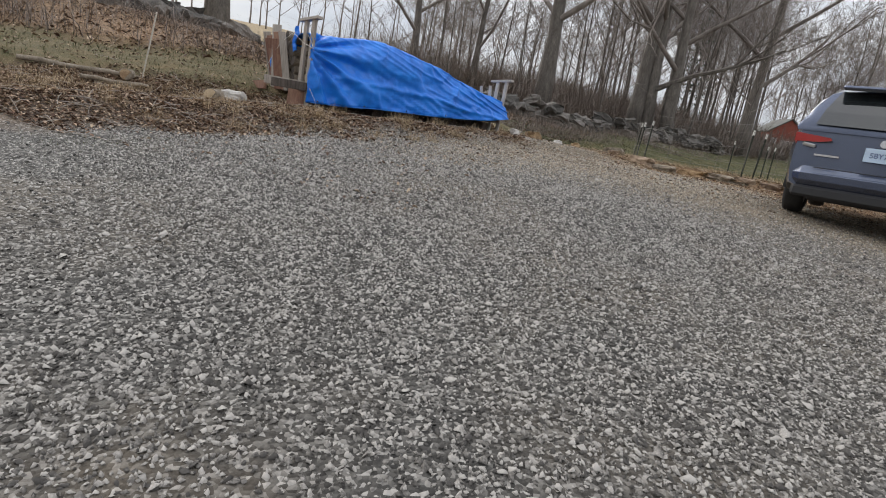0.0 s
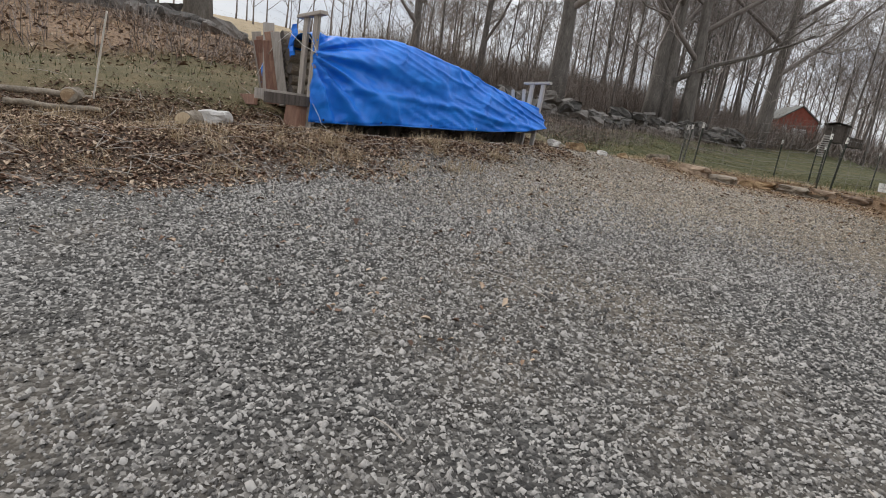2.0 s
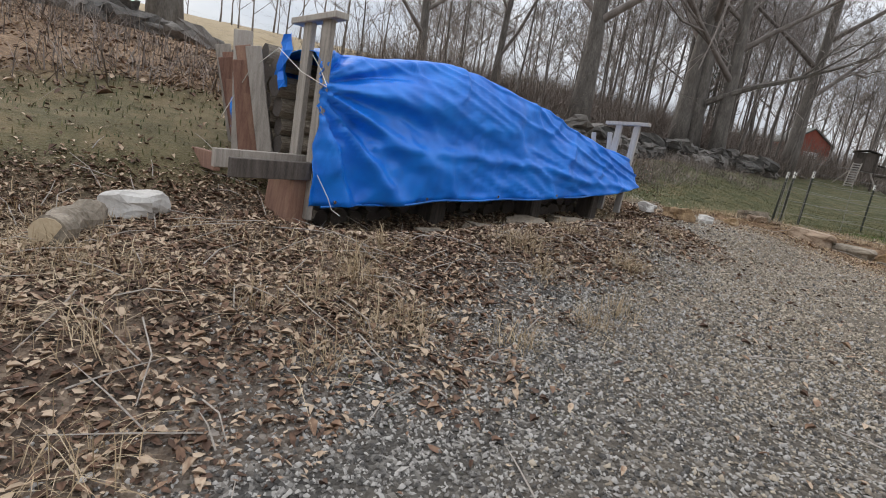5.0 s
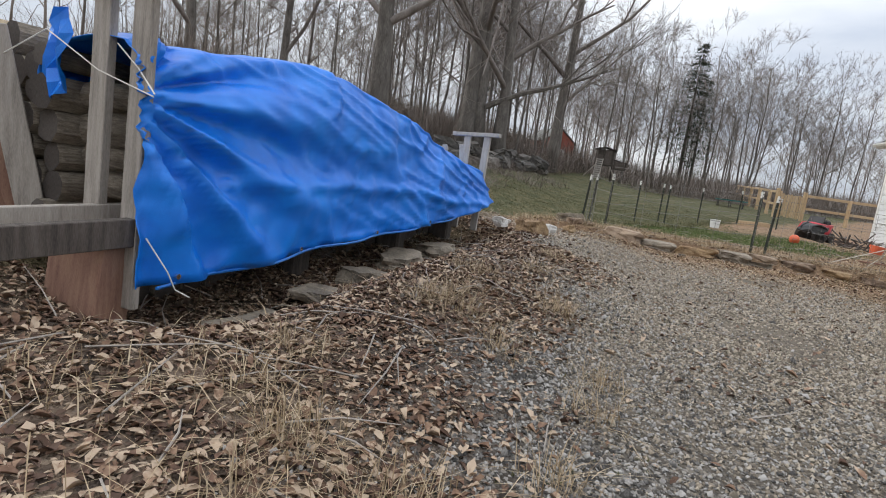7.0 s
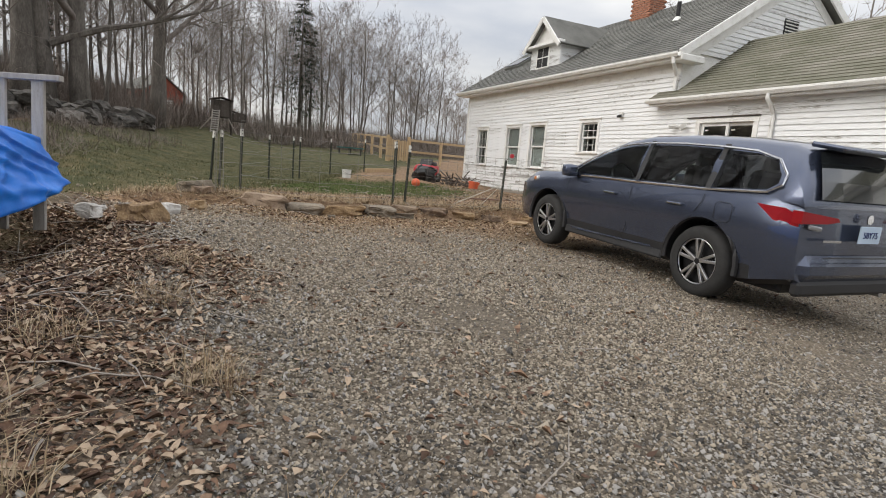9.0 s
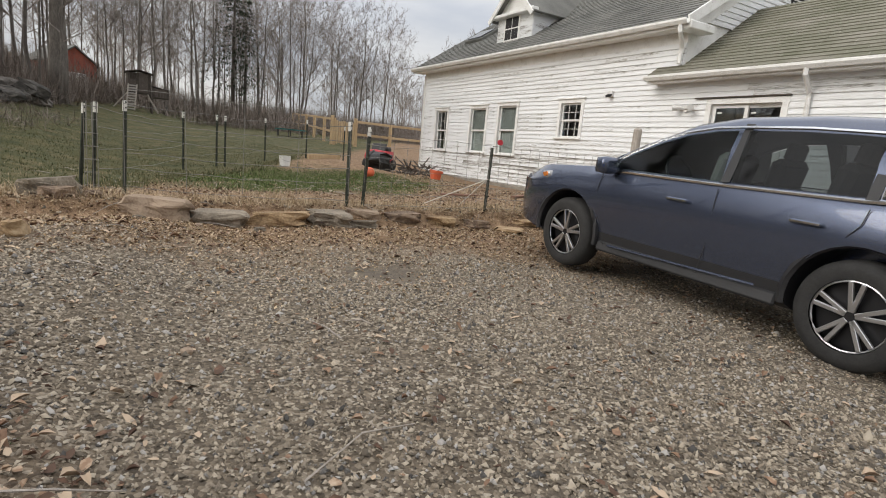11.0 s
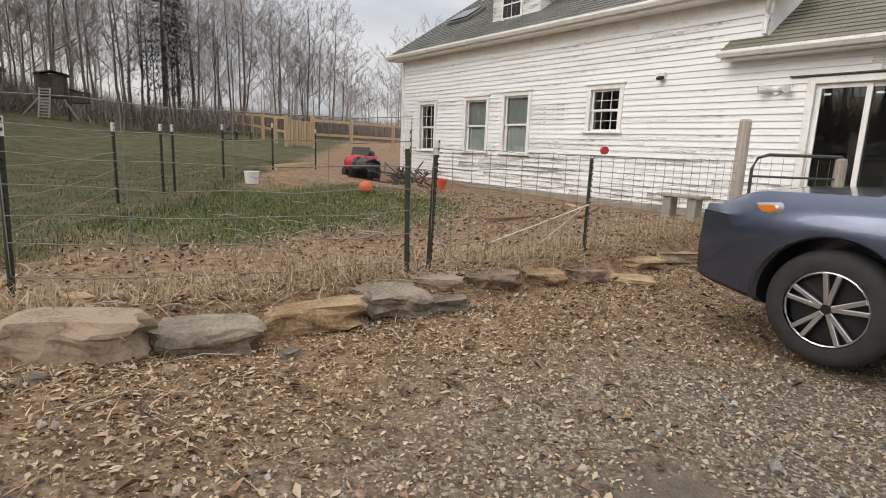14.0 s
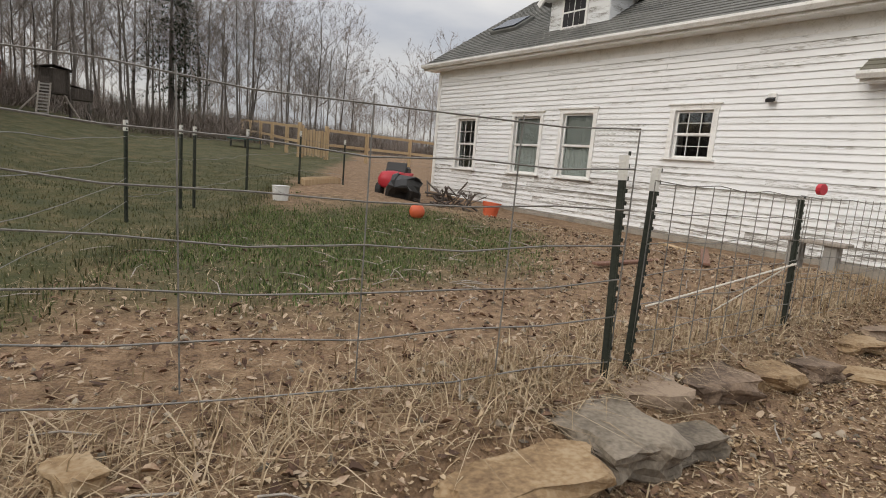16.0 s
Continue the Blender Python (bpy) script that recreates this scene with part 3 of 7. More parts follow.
# raking trim and cornice return on the gable end
for sgn in (1, -1):
    n_end = RIDGE_N - sgn * (RIDGE_N + OVER)
    part("rake_board", board((U1 + 0.27, n_end, EAVE - 0.05), (U1 + 0.27, RIDGE_N, RIDGE_Z - 0.05), 0.2, 0.05, (0, 0, 1)), M_TRIM, house)
    part("rake_frieze", board((U1 + 0.03, n_end + sgn * 0.5, EAVE - 0.02), (U1 + 0.03, RIDGE_N, RIDGE_Z - 0.32), 0.24, 0.04, (0, 0, 1)), M_TRIM, house)
part("cornice_return", box((0.34, 0.75, 0.16), (U1 + 0.16, -0.02, 3.98), bevel=0.02), M_TRIM, house)
part("corner_board", box((0.13, 0.05, 3.5), (U0 + 0.065, -0.012, 2.1), bevel=0.006), M_TRIM, house)
louver = part("gable_louver", box((0.05, 0.55, 0.42), (U1 + 0.03, RIDGE_N - 0.25, 5.3), bevel=0.006), M_DARK, house, "dark gable vent")
for k in range(5):
    part("slat", box((0.03, 0.5, 0.025), (U1 + 0.06, RIDGE_N - 0.25, 5.14 + 0.08 * k), (0, 35, 0)), M_TRIM, louver)


def window(u0, u1, z0, z1, kind, n=0.0, parent=house, grid=(3, 2)):
    """A double-hung sash window with casing, sill, bars and what hangs behind it."""
    w, h, uc = u1 - u0, z1 - z0, (u0 + u1) / 2
    win = part("window", box((0.001 + w + 0.22, 0.02, 0.001 + 0.1), (uc, n - 0.025, z1 + 0.05), bevel=0.004), M_TRIM, parent, "white-framed sash window")
    for x in (u0 - 0.05, u1 + 0.05):
        part("window_frame", box((0.1, 0.045, h), (x, n - 0.022, (z0 + z1) / 2), bevel=0.004), M_TRIM, win)
    part("head_cap", box((w + 0.3, 0.07, 0.025), (uc, n - 0.035, z1 + 0.112)), M_TRIM, win)
    part("window_sill", box((w + 0.28, 0.11, 0.045), (uc, n - 0.04, z0 - 0.023), bevel=0.008), M_TRIM, win)
    mid = (z0 + z1) / 2
    for lo, hi, dep in ((z0, mid + 0.015, 0.075), (mid - 0.015, z1, 0.045)):
        bm = bmesh.new()
        for x in (u0 + 0.022, u1 - 0.022):
            add_box(bm, (0.044, 0.03, hi - lo), (x, n + dep, (lo + hi) / 2))
        for z in (lo + 0.022, hi - 0.02):
            add_box(bm, (w - 0.09, 0.03, 0.044), (uc, n + dep, z))
        for k in range(1, grid[0]):
            add_box(bm, (0.012, 0.024, hi - lo - 0.09), (u0 + w * k / grid[0], n + dep, (lo + hi) / 2))
        for k in range(1, grid[1]):
            add_box(bm, (w - 0.09, 0.024, 0.012), (uc, n + dep, lo + (hi - lo) * k / grid[1]))
        part("sash", bm, M_TRIM, win)
        pane = part("pane", box((w - 0.08, 0.004, hi - lo - 0.08), (uc, n + dep + 0.004, (lo + hi) / 2)), M_GLASS, win)
        pane.visible_shadow = False
    if kind in ("shade", "curtain"):
        bm = bmesh.new()
        cols_n, zt = 24, (z1 - 0.03 if kind == "curtain" else mid)
        lo_z = z0 + (0.0 if kind == "shade" else 0.02)
        vs = [[bm.verts.new((u0 + w * i / cols_n, n + 0.13 + 0.012 * math.sin(i * 1.9) + 0.005 * math.sin(i * 5.1), z)) for i in range(cols_n + 1)] for z in (lo_z, zt)]
        for i in range(cols_n):
            bm.faces.new((vs[0][i], vs[0][i + 1], vs[1][i + 1], vs[1][i]))
        part("curtain", bm, M_CURTAIN, win, "pale gathered curtain")
        part("shade", box((w - 0.06, 0.006, (z1 - mid)), (uc, n + 0.115, (z1 + mid) / 2)), M_SHADE, win, "drawn grey roller shade")
    # Near-black sheet added behind the opening, standing for the unlit room.
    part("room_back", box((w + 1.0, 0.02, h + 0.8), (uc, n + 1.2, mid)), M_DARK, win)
    return win


window(*OPENINGS[0], "plain")
window(*OPENINGS[1], "shade", grid=(1, 1))
window(*OPENINGS[2], "shade", grid=(1, 1))
window(*OPENINGS[3], "plain")

# sliding glass door in the wing
su0, su1, sz0, sz1 = OPENINGS[4]
slider = part("sliding_door", box((su1 - su0 + 0.24, 0.03, 0.1), ((su0 + su1) / 2, -0.02, sz1 + 0.05), bevel=0.004), M_TRIM, house, "white sliding glass door")
for x, w in ((su0 - 0.055, 0.11), (su1 + 0.055, 0.11)):
    part("door_frame", box((w, 0.05, sz1 - sz0), (x, -0.02, (sz0 + sz1) / 2)), M_TRIM, slider)
part("head_cap", box((su1 - su0 + 0.5, 0.06, 0.022), ((su0 + su1) / 2 - 0.12, -0.035, sz1 + 0.125)), M_WOOD_DARK, slider)
for k, (a, b, dep) in enumerate(((su0, (su0 + su1) / 2 + 0.04, 0.05), ((su0 + su1) / 2 - 0.04, su1, 0.09))):
    bm = bmesh.new()
    for x in (a + 0.035, b - 0.035):
        add_box(bm, (0.07, 0.035, sz1 - sz0), (x, dep, (sz0 + sz1) / 2))
    for z in (sz0 + 0.05, sz1 - 0.035):
        add_box(bm, (b - a - 0.14, 0.035, 0.07), ((a + b) / 2, dep, z))
    leafp = part("door_panel", bm, M_TRIM, slider)
    part("pane", box((b - a - 0.12, 0.005, sz1 - sz0 - 0.12), ((a + b) / 2, dep, (sz0 + sz1) / 2)), M_GLASS, slider).visible_shadow = False
part("sticker", box((0.09, 0.004, 0.03), (su0 + 0.16, 0.03, sz1 - 0.16)), M_WHITEPL, slider)
part("sticker", box((0.09, 0.004, 0.03), (su1 - 0.55, 0.07, sz1 - 0.16)), M_WHITEPL, slider)
# Added near-black sheet; the dimness behind the door is its colour.
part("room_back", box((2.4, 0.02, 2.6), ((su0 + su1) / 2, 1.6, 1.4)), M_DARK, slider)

# dormer
DU0, DU1, DN, DAPEX, DEAVE = -3.38, -1.62, 0.5, 6.35, 5.52
dorm = bmesh.new()
dm = (DU0 + DU1) / 2
prof = [(DU0, 4.3), (DU1, 4.3), (DU1, DEAVE), (dm, DAPEX - 0.06), (DU0, DEAVE)]
a = [dorm.verts.new((u, DN, z)) for u, z in prof]
b = [dorm.verts.new((u, DN + 2.9, z)) for u, z in prof]
dorm.faces.new(a)
dorm.faces.new(b[::-1])
for k in range(5):
    dorm.faces.new((a[k], b[k], b[(k + 1) % 5], a[(k + 1) % 5]))
bmesh.ops.recalc_face_normals(dorm, faces=dorm.faces[:])
dormer = part("dormer", dorm, M_TRIM, house, "gabled roof dormer with white boards")
for sgn in (-1, 1):
    half = (DU1 - DU0) / 2 + 0.22
    zl = DAPEX - half * (DAPEX - DEAVE) / ((DU1 - DU0) / 2)
    bm = bmesh.new()
    L = math.hypot(half, DAPEX - zl)
    ang = math.degrees(math.atan2(DAPEX - zl, half))
    add_box(bm, (L, 3.2, 0.07), (dm + sgn * half / 2, DN + 1.38, (zl + DAPEX) / 2 + 0.01), (0, sgn * ang, 0), 0.01)
    part("dormer_roof", bm, M_SHINGLE, dormer, "grey shingle dormer roof")
    part("rake_board", board((dm + sgn * half, DN - 0.24, zl - 0.05), (dm, DN - 0.24, DAPEX - 0.05), 0.15, 0.05, (0, 0, 1)), M_TRIM, dormer)
part("cornice", box((DU1 - DU0 + 0.4, 0.25, 0.1), (dm, DN - 0.11, DEAVE - 0.1), bevel=0.015), M_TRIM, dormer)
DC = [(DU0 + 0.42, DU1 - 0.55, 4.7, 5.36)]
z = 4.5
while z < DEAVE - 0.15:
    part("clapboard", box((DU1 - DU0, 0.02, 0.1), (dm, DN - 0.008, z + 0.05), (6, 0, 0)), M_CLAP, dormer)
    part("clapboard", box((0.02, 2.2, 0.1), (DU1 + 0.008, DN + 1.1, z + 0.05), (0, 6, 0)), M_CLAP, dormer)
    z += 0.11
win_d = part("dormer_window", box((0.78, 0.03, 0.8), (DC[0][0] + 0.36, DN - 0.03, 5.03)), M_TRIM, dormer, "small white dormer window")
# Opaque near-black panes: the dim room behind the glass is painted on.
for cx in (-0.17, 0.17):
    for cz in (-0.17, 0.17):
        for sx in (-0.08, 0.08):
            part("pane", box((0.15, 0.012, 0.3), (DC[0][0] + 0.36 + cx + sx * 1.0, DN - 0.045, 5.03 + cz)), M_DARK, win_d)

# chimney in brick courses
CH = (-1.25, 3.7)
chimney = part("chimney", box((0.86, 0.66, 2.0), (CH[0], CH[1], 6.98)), M_MORTAR, house, "red brick chimney with a corbelled top")
brick_me = mesh_from("brick", box((0.2, 0.1, 0.062), bevel=0.004), M_BRICK)
for row in range(21):
    z = 6.3 + row * 0.078
    wide = 0.05 if row >= 18 else 0.0
    for side in range(4):
        nb = 4 if side % 2 == 0 else 3
        for k in range(nb):
            ob = new("brick", brick_me)
            ob.parent = chimney
            o = (k - (nb - 1) / 2) * 0.22 + (0.05 if row % 2 else -0.05)
            if side == 0:
                ob.matrix_basis = pose(CH[0] + o, CH[1] - 0.3 - wide, z)
            elif side == 2:
                ob.matrix_basis = pose(CH[0] + o, CH[1] + 0.3 + wide, z)
            else:
                ob.matrix_basis = pose(CH[0] + (0.4 + wide) * (1 if side == 1 else -1), CH[1] + o, z, 0, 0, 90)
for dx in (-0.2, 0.2):
    part("chimney_pot", tube([(CH[0] + dx, CH[1], 7.9), (CH[0] + dx, CH[1], 8.2), (CH[0] + dx, CH[1], 8.22)], [0.13, 0.12, 0.08], 10), M_BRICK if dx < 0 else M_WIRE_DARK, chimney)


wing_chimney = part("wing_chimney", box((0.72, 0.62, 1.7), (9.15, 2.2, 5.0), bevel=0.01), M_MORTAR, house, "red brick chimney on the wing roof")
for row in range(19):
    for side in range(4):
        for k in range(3):
            ob = new("brick", brick_me)
            ob.parent = wing_chimney
            o = (k - 1) * (0.23 if side % 2 == 0 else 0.19) + (0.03 if row % 2 else -0.03)
            if side % 2 == 0:
                ob.matrix_basis = pose(9.15 + o, 2.2 + (0.29 if side else -0.29), 4.4 + row * 0.078)
            else:
                ob.matrix_basis = pose(9.15 + (0.34 if side == 1 else -0.34), 2.2 + o, 4.4 + row * 0.078, 0, 0, 90)
part("flashing", box((0.95, 0.4, 0.05), (9.15, 1.85, 4.58), (34, 0, 0), 0.005), M_MORTAR, wing_chimney, "pale mortar flashing")


def on_roof(n):
    return EAVE + SLOPE * (n + OVER)


vent_pipe = part("vent_pipe", tube([(1.65, 2.2, on_roof(2.2) - 0.1), (1.65, 2.2, on_roof(2.2) + 0.5)], 0.06, 8), M_DARK, house, "black roof vent pipe")
part("flashing", tube([(1.65, 2.2, on_roof(2.2) - 0.05), (1.65, 2.2, on_roof(2.2) + 0.08)], [0.15, 0.07], 8), M_TRIM, vent_pipe)
skyl = part("skylight", box((1.1, 0.85, 0.12), (-5.9, 1.5, on_roof(1.5) + 0.06), (math.degrees(math.atan(SLOPE)), 0, 0), 0.02), M_SHINGLE, house, "flat roof skylight")
part("pane", box((0.95, 0.7, 0.02), (-5.9, 1.44, on_roof(1.5) + 0.13), (math.degrees(math.atan(SLOPE)), 0, 0)), M_PRIVACY, skyl)
dv = part("dryer_vent", box((0.13, 0.06, 0.13), (2.36, -0.06, 2.78), bevel=0.008), M_TRIM, house)
part("vent_hood", box((0.12, 0.09, 0.05), (2.36, -0.12, 2.74), (25, 0, 0)), M_DARK, dv)
fl = part("flood_lamp", tube([(4.45, -0.02, 2.4), (4.45, -0.06, 2.4)], 0.07, 10), M_TRIM, house, "white twin flood lamp")
for dx in (-0.12, 0.12):
    part("lamp_head", tube([(4.45, -0.06, 2.4), (4.45 + dx, -0.12, 2.42), (4.45 + 1.8 * dx, -0.2, 2.4)], [0.02, 0.045, 0.065], 8), M_WHITEPL, fl)

# clapboards, one course after another
clap_bm = bmesh.new()
v = [clap_bm.verts.new(p) for p in ((0, -0.03, 0), (1, -0.03, 0), (1, -0.006, 0.122), (0, -0.006, 0.122), (0, 0.026, 0), (1, 0.026, 0), (1, 0.026, 0.122), (0, 0.026, 0.122))]
for f in ((0, 1, 2, 3), (5, 4, 7, 6), (4, 5, 1, 0), (3, 2, 6, 7), (4, 0, 3, 7), (1, 5, 6, 2)):
    clap_bm.faces.new([v[k] for k in f])
clap_me = mesh_from("clapboard", clap_bm, M_CLAP)
worn_me = clap_me.copy()
worn_me.materials[0] = M_CLAP_WORN
rnd = random.Random(11)


def clap(u, length, z, m4=None):
    ob = new("clapboard", worn_me if z < 1.15 and (z < 0.8 or rnd.random() < 0.45) else clap_me)
    ob.parent = wall
    ob.matrix_basis = (m4 or Matrix()) @ Matrix.Translation((u, rnd.uniform(-0.002, 0.002), z)) @ Matrix.Rotation(rnd.uniform(-0.0012, 0.0012), 4, "Y") @ Matrix.Diagonal((length, 1, 1, 1))


z = BASE
while z < 3.92:
    right = U2 if z < 2.88 else U1
    spans = [(U0 + 0.13, right)]
    for o in OPENINGS:
        if o[2] - 0.08 < z + 0.06 < o[3] + 0.1:
            cut = []
            for s0, s1 in spans:
                if s0 < o[0] - 0.1 and o[1] + 0.1 < s1:
                    cut += [(s0, o[0] - 0.1), (o[1] + 0.1, s1)]
                else:
                    cut.append((s0, s1))
            spans = cut
    for s0, s1 in spans:
        u = s0
        while u < s1 - 0.01:
            w = min(rnd.uniform(2.6, 4.9), s1 - u)
            if s1 - u - w < 0.5:
                w = s1 - u
            if z + 0.1 < 3.74 or u >= U1:
                clap(u, w - 0.002, z)
            u += w
    z += 0.113
# boards of the gable end
z = 4.2
while z < RIDGE_Z - 0.45:
    run = (RIDGE_Z - 0.4 - z) / SLOPE
    clap(RIDGE_N - run, 2 * run, z, Matrix.Translation((U1 + 0.012, 0, 0)) @ Matrix.Rotation(radians(90), 4, "Z"))
    z += 0.113


# ---- the car ----
def car_section(x):
    """Half width low, half width at the belt, height of the belt and of the deck over it, height of the sill at a station."""
    nose, tail = max(0.0, x - 1.75) / 0.6, max(0.0, -x - 1.9) / 0.64
    wl_ = 0.93 - 0.13 * nose ** 2.2 - 0.08 * tail ** 2.4
    wb = 0.945 - 0.16 * nose ** 2.0 - 0.1 * tail ** 2.2
    belt = 1.075 + 0.045 * (1.2 - x) / 3.4
    if x > 1.05:
        belt = 1.03 - 0.12 * ((x - 1.05) / 1.3) ** 1.7
        deck = 1.125 - 0.06 * (x - 1.05) / 1.0 - 0.17 * max(0, (x - 1.85) / 0.5) ** 2
    else:
        deck = belt + 0.02
    sill = 0.27 + 0.06 * nose + 0.12 * tail
    return wl_, wb, belt, deck, sill


def car_body():
    bm = bmesh.new()
    rings = []
    for x in np.concatenate([np.linspace(-2.5, -2.2, 5), np.linspace(-2.0, 1.9, 27), np.linspace(2.0, 2.35, 6)]):
        wl_, wb, belt, deck, sill = car_section(x)
        half = [(0.0, sill), (wl_ * 0.86, sill), (wl_ * 0.965, sill + 0.05), (wl_ * 0.985, 0.47), (wl_ * 1.012, 0.6), (wb * 1.02, 0.74), (wb * 1.018, 0.87), (wb * 0.995, belt - 0.06), (wb * 0.962, belt), (wb * 0.88, deck - 0.012), (wb * 0.5, deck + 0.01), (0.0, deck + 0.016)]
        lean = 0.06 * max(0, -x - 2.2) / 0.34
        ring = [bm.verts.new((x + lean * (p[1] - 0.5), p[0], p[1])) for p in half]
        ring += [bm.verts.new((x + lean * (p[1] - 0.5), -p[0], p[1])) for p in half[-2:0:-1]]
        rings.append(ring)
    n = len(rings[0])
    for a, b in zip(rings, rings[1:]):
        for k in range(n):
            bm.faces.new((a[k], a[(k + 1) % n], b[(k + 1) % n], b[k]))
    bm.faces.new(rings[0][::-1])
    bm.faces.new(rings[-1])
    bmesh.ops.recalc_face_normals(bm, faces=bm.faces[:])
    return bm


def carve(bm_a, cutters):
    """The mesh of bm_a less the cutters."""
    a = new("carve_a", mesh_from("carve_a", bm_a, None))
    extra = []
    for c in cutters:
        o = new("carve_b", mesh_from("carve_b", c, None))
        mod = a.modifiers.new("cut", "BOOLEAN")
        mod.operation, mod.solver, mod.object = "DIFFERENCE", "EXACT", o
        extra.append(o)
    bpy.context.view_layer.update()
    me = bpy.data.meshes.new_from_object(a.evaluated_get(bpy.context.evaluated_depsgraph_get()))
    for o in (a, *extra):
        bpy.data.objects.remove(o)
    return me


def wedge(sy):
    """The tapering lamp on the tailgate."""
    bm = bmesh.new()
    out = [(0.9, 1.04), (0.52, 1.0), (0.5, 0.97), (0.62, 0.945), (0.9, 0.93)]
    a = [bm.verts.new((-2.52 - 0.25 * (0.83 - y), sy * y, z)) for y, z in out]
    b = [bm.verts.new((-2.4 - 0.25 * (0.83 - y), sy * y, z)) for y, z in out]
    bm.faces.new(a)
    for k in range(5):
        bm.faces.new((a[k], a[(k + 1) % 5], b[(k + 1) % 5], b[k]))
    bmesh.ops.recalc_face_normals(bm, faces=bm.faces[:])
    return bm


CARM = pose(8.72, 8.08, -0.06, 0, -2.0, 70.0) @ Matrix.Scale(1.02, 4)
car = thing("car", CARM, "parked slate-blue midsize SUV with alloy wheels, on the gravel", "car")
AX, TR, WR = 1.395, 0.83, 0.375
cut = []
for ax in (-AX, AX):
    for sy in (-1, 1):
        c = bmesh.new()
        bmesh.ops.create_cone(c, cap_ends=True, segments=28, radius1=0.44, radius2=0.44, depth=0.5, matrix=pose(ax, sy * 0.82, 0.4, 90, 0, 0))
        cut.append(c)
body_me = carve(car_body(), cut)
body_me.materials.append(M_PAINT)
body_me.materials.append(M_CLAD)
for p in body_me.polygons:
    p.use_smooth = True
    inner = abs(p.normal.y) < 0.5 and p.center.z < 0.9 and abs(p.center.y) < 0.93 and min(abs(p.center.x - AX), abs(p.center.x + AX)) < 0.46
    p.material_index = 1 if p.center.z < 0.4 or inner else 0
body = new("body", body_me)
body.parent = car
mod = body.modifiers.new("edges", "EDGE_SPLIT")
mod.split_angle = radians(38)


def cabin():
    """Roof and pillars: the shell over the belt."""
    bm = bmesh.new()
    st = [(1.12, 0.84, 1.09, 1.10), (0.62, 0.82, 1.09, 1.40), (0.2, 0.8, 1.09, 1.60), (-0.2, 0.79, 1.1, 1.675), (-0.8, 0.785, 1.11, 1.70), (-1.5, 0.77, 1.12, 1.685), (-2.0, 0.75, 1.13, 1.64), (-2.22, 0.74, 1.13, 1.58), (-2.42, 0.78, 1.12, 1.3), (-2.5, 0.8, 1.1, 1.12)]
    rings = []
    for x, wt, zb, zt in st:
        k = (zt - zb) / 0.6
        wb = 0.9
        top = wb + (wt - 0.14 - wb) * k
        half = [(wb, zb - 0.03), (wb - (wb - top) * 0.5 + 0.015, zb + (zt - zb) * 0.5), (top, zt - 0.06 * k), (top - 0.09, zt - 0.012 * k), (top * 0.5, zt + 0.012 * k), (0, zt + 0.02 * k)]
        rings.append([bm.verts.new((x, p[0], p[1])) for p in half] + [bm.verts.new((x, -p[0], p[1])) for p in half[-2::-1]])
    for a, b in zip(rings, rings[1:]):
        for k in range(len(a) - 1):
            bm.faces.new((a[k], a[k + 1], b[k + 1], b[k]))
    bm.faces.new(rings[0])
    bm.faces.new(rings[-1])
    bmesh.ops.recalc_face_normals(bm, faces=bm.faces[:])
    return bm


def side_pt(x, z, sy, out=0.012):
    """A place on the cabin's flank."""
    zt = np.interp(x, [-2.5, -2.42, -2.22, -2.0, -1.5, -0.8, -0.2, 0.2, 0.62, 1.12], [1.12, 1.3, 1.58, 1.64, 1.685, 1.7, 1.675, 1.6, 1.4, 1.1])
    wt = np.interp(x, [-2.5, -2.22, -1.5, -0.2, 1.12], [0.8, 0.74, 0.77, 0.79, 0.84])
    k = (zt - 1.1) / 0.6
    top = 0.9 + (wt - 0.14 - 0.9) * k
    f = np.clip((z - 1.07) / max(zt - 1.07, 0.05), 0, 1)
    return Vector((x, sy * (0.9 + (top - 0.9) * f + 0.03 * math.sin(math.pi * f) * min(1, k) + out), z))




def flank_pane(outline, sy, out):
    bm = bmesh.new()
    vs = [bm.verts.new(side_pt(x, z, sy, out)) for x, z in outline]
    f = bm.faces.new(vs)
    bmesh.ops.triangulate(bm, faces=[f])
    bmesh.ops.recalc_face_normals(bm, faces=bm.faces[:])
    return bm


FRONT_W = [(0.93, 1.115), (0.72, 1.27), (0.45, 1.42), (0.2, 1.52), (-0.05, 1.575), (-0.22, 1.59), (-0.27, 1.125)]
MID_W = [(-0.36, 1.13), (-0.33, 1.592), (-0.7, 1.605), (-1.1, 1.6), (-1.27, 1.59), (-1.3, 1.15)]
BACK_W = [(-1.38, 1.155), (-1.36, 1.585), (-1.7, 1.565), (-1.95, 1.5), (-2.08, 1.36), (-2.09, 1.27), (-1.98, 1.2)]
FRONT_W, MID_W, BACK_W = [[(x, 1.12 + (z - 1.12) * 0.9) for x, z in w] for w in (FRONT_W, MID_W, BACK_W)]


def prism(outline):
    bm = bmesh.new()
    a = [bm.verts.new((x, -1.3, z)) for x, z in outline]
    b = [bm.verts.new((x, 1.3, z)) for x, z in outline]
    bm.faces.new(a)
    bm.faces.new(b[::-1])
    for k in range(len(a)):
        bm.faces.new((a[k], b[k], b[(k + 1) % len(a)], a[(k + 1) % len(a)]))
    bmesh.ops.recalc_face_normals(bm, faces=bm.faces[:])
    return bm


def hollow():
    bm = cabin()
    for v in bm.verts:
        v.co = Vector(((v.co.x + 0.7) * 0.965 - 0.7, v.co.y * 0.93, (v.co.z - 1.0) * 0.93 + 1.0))
    return bm


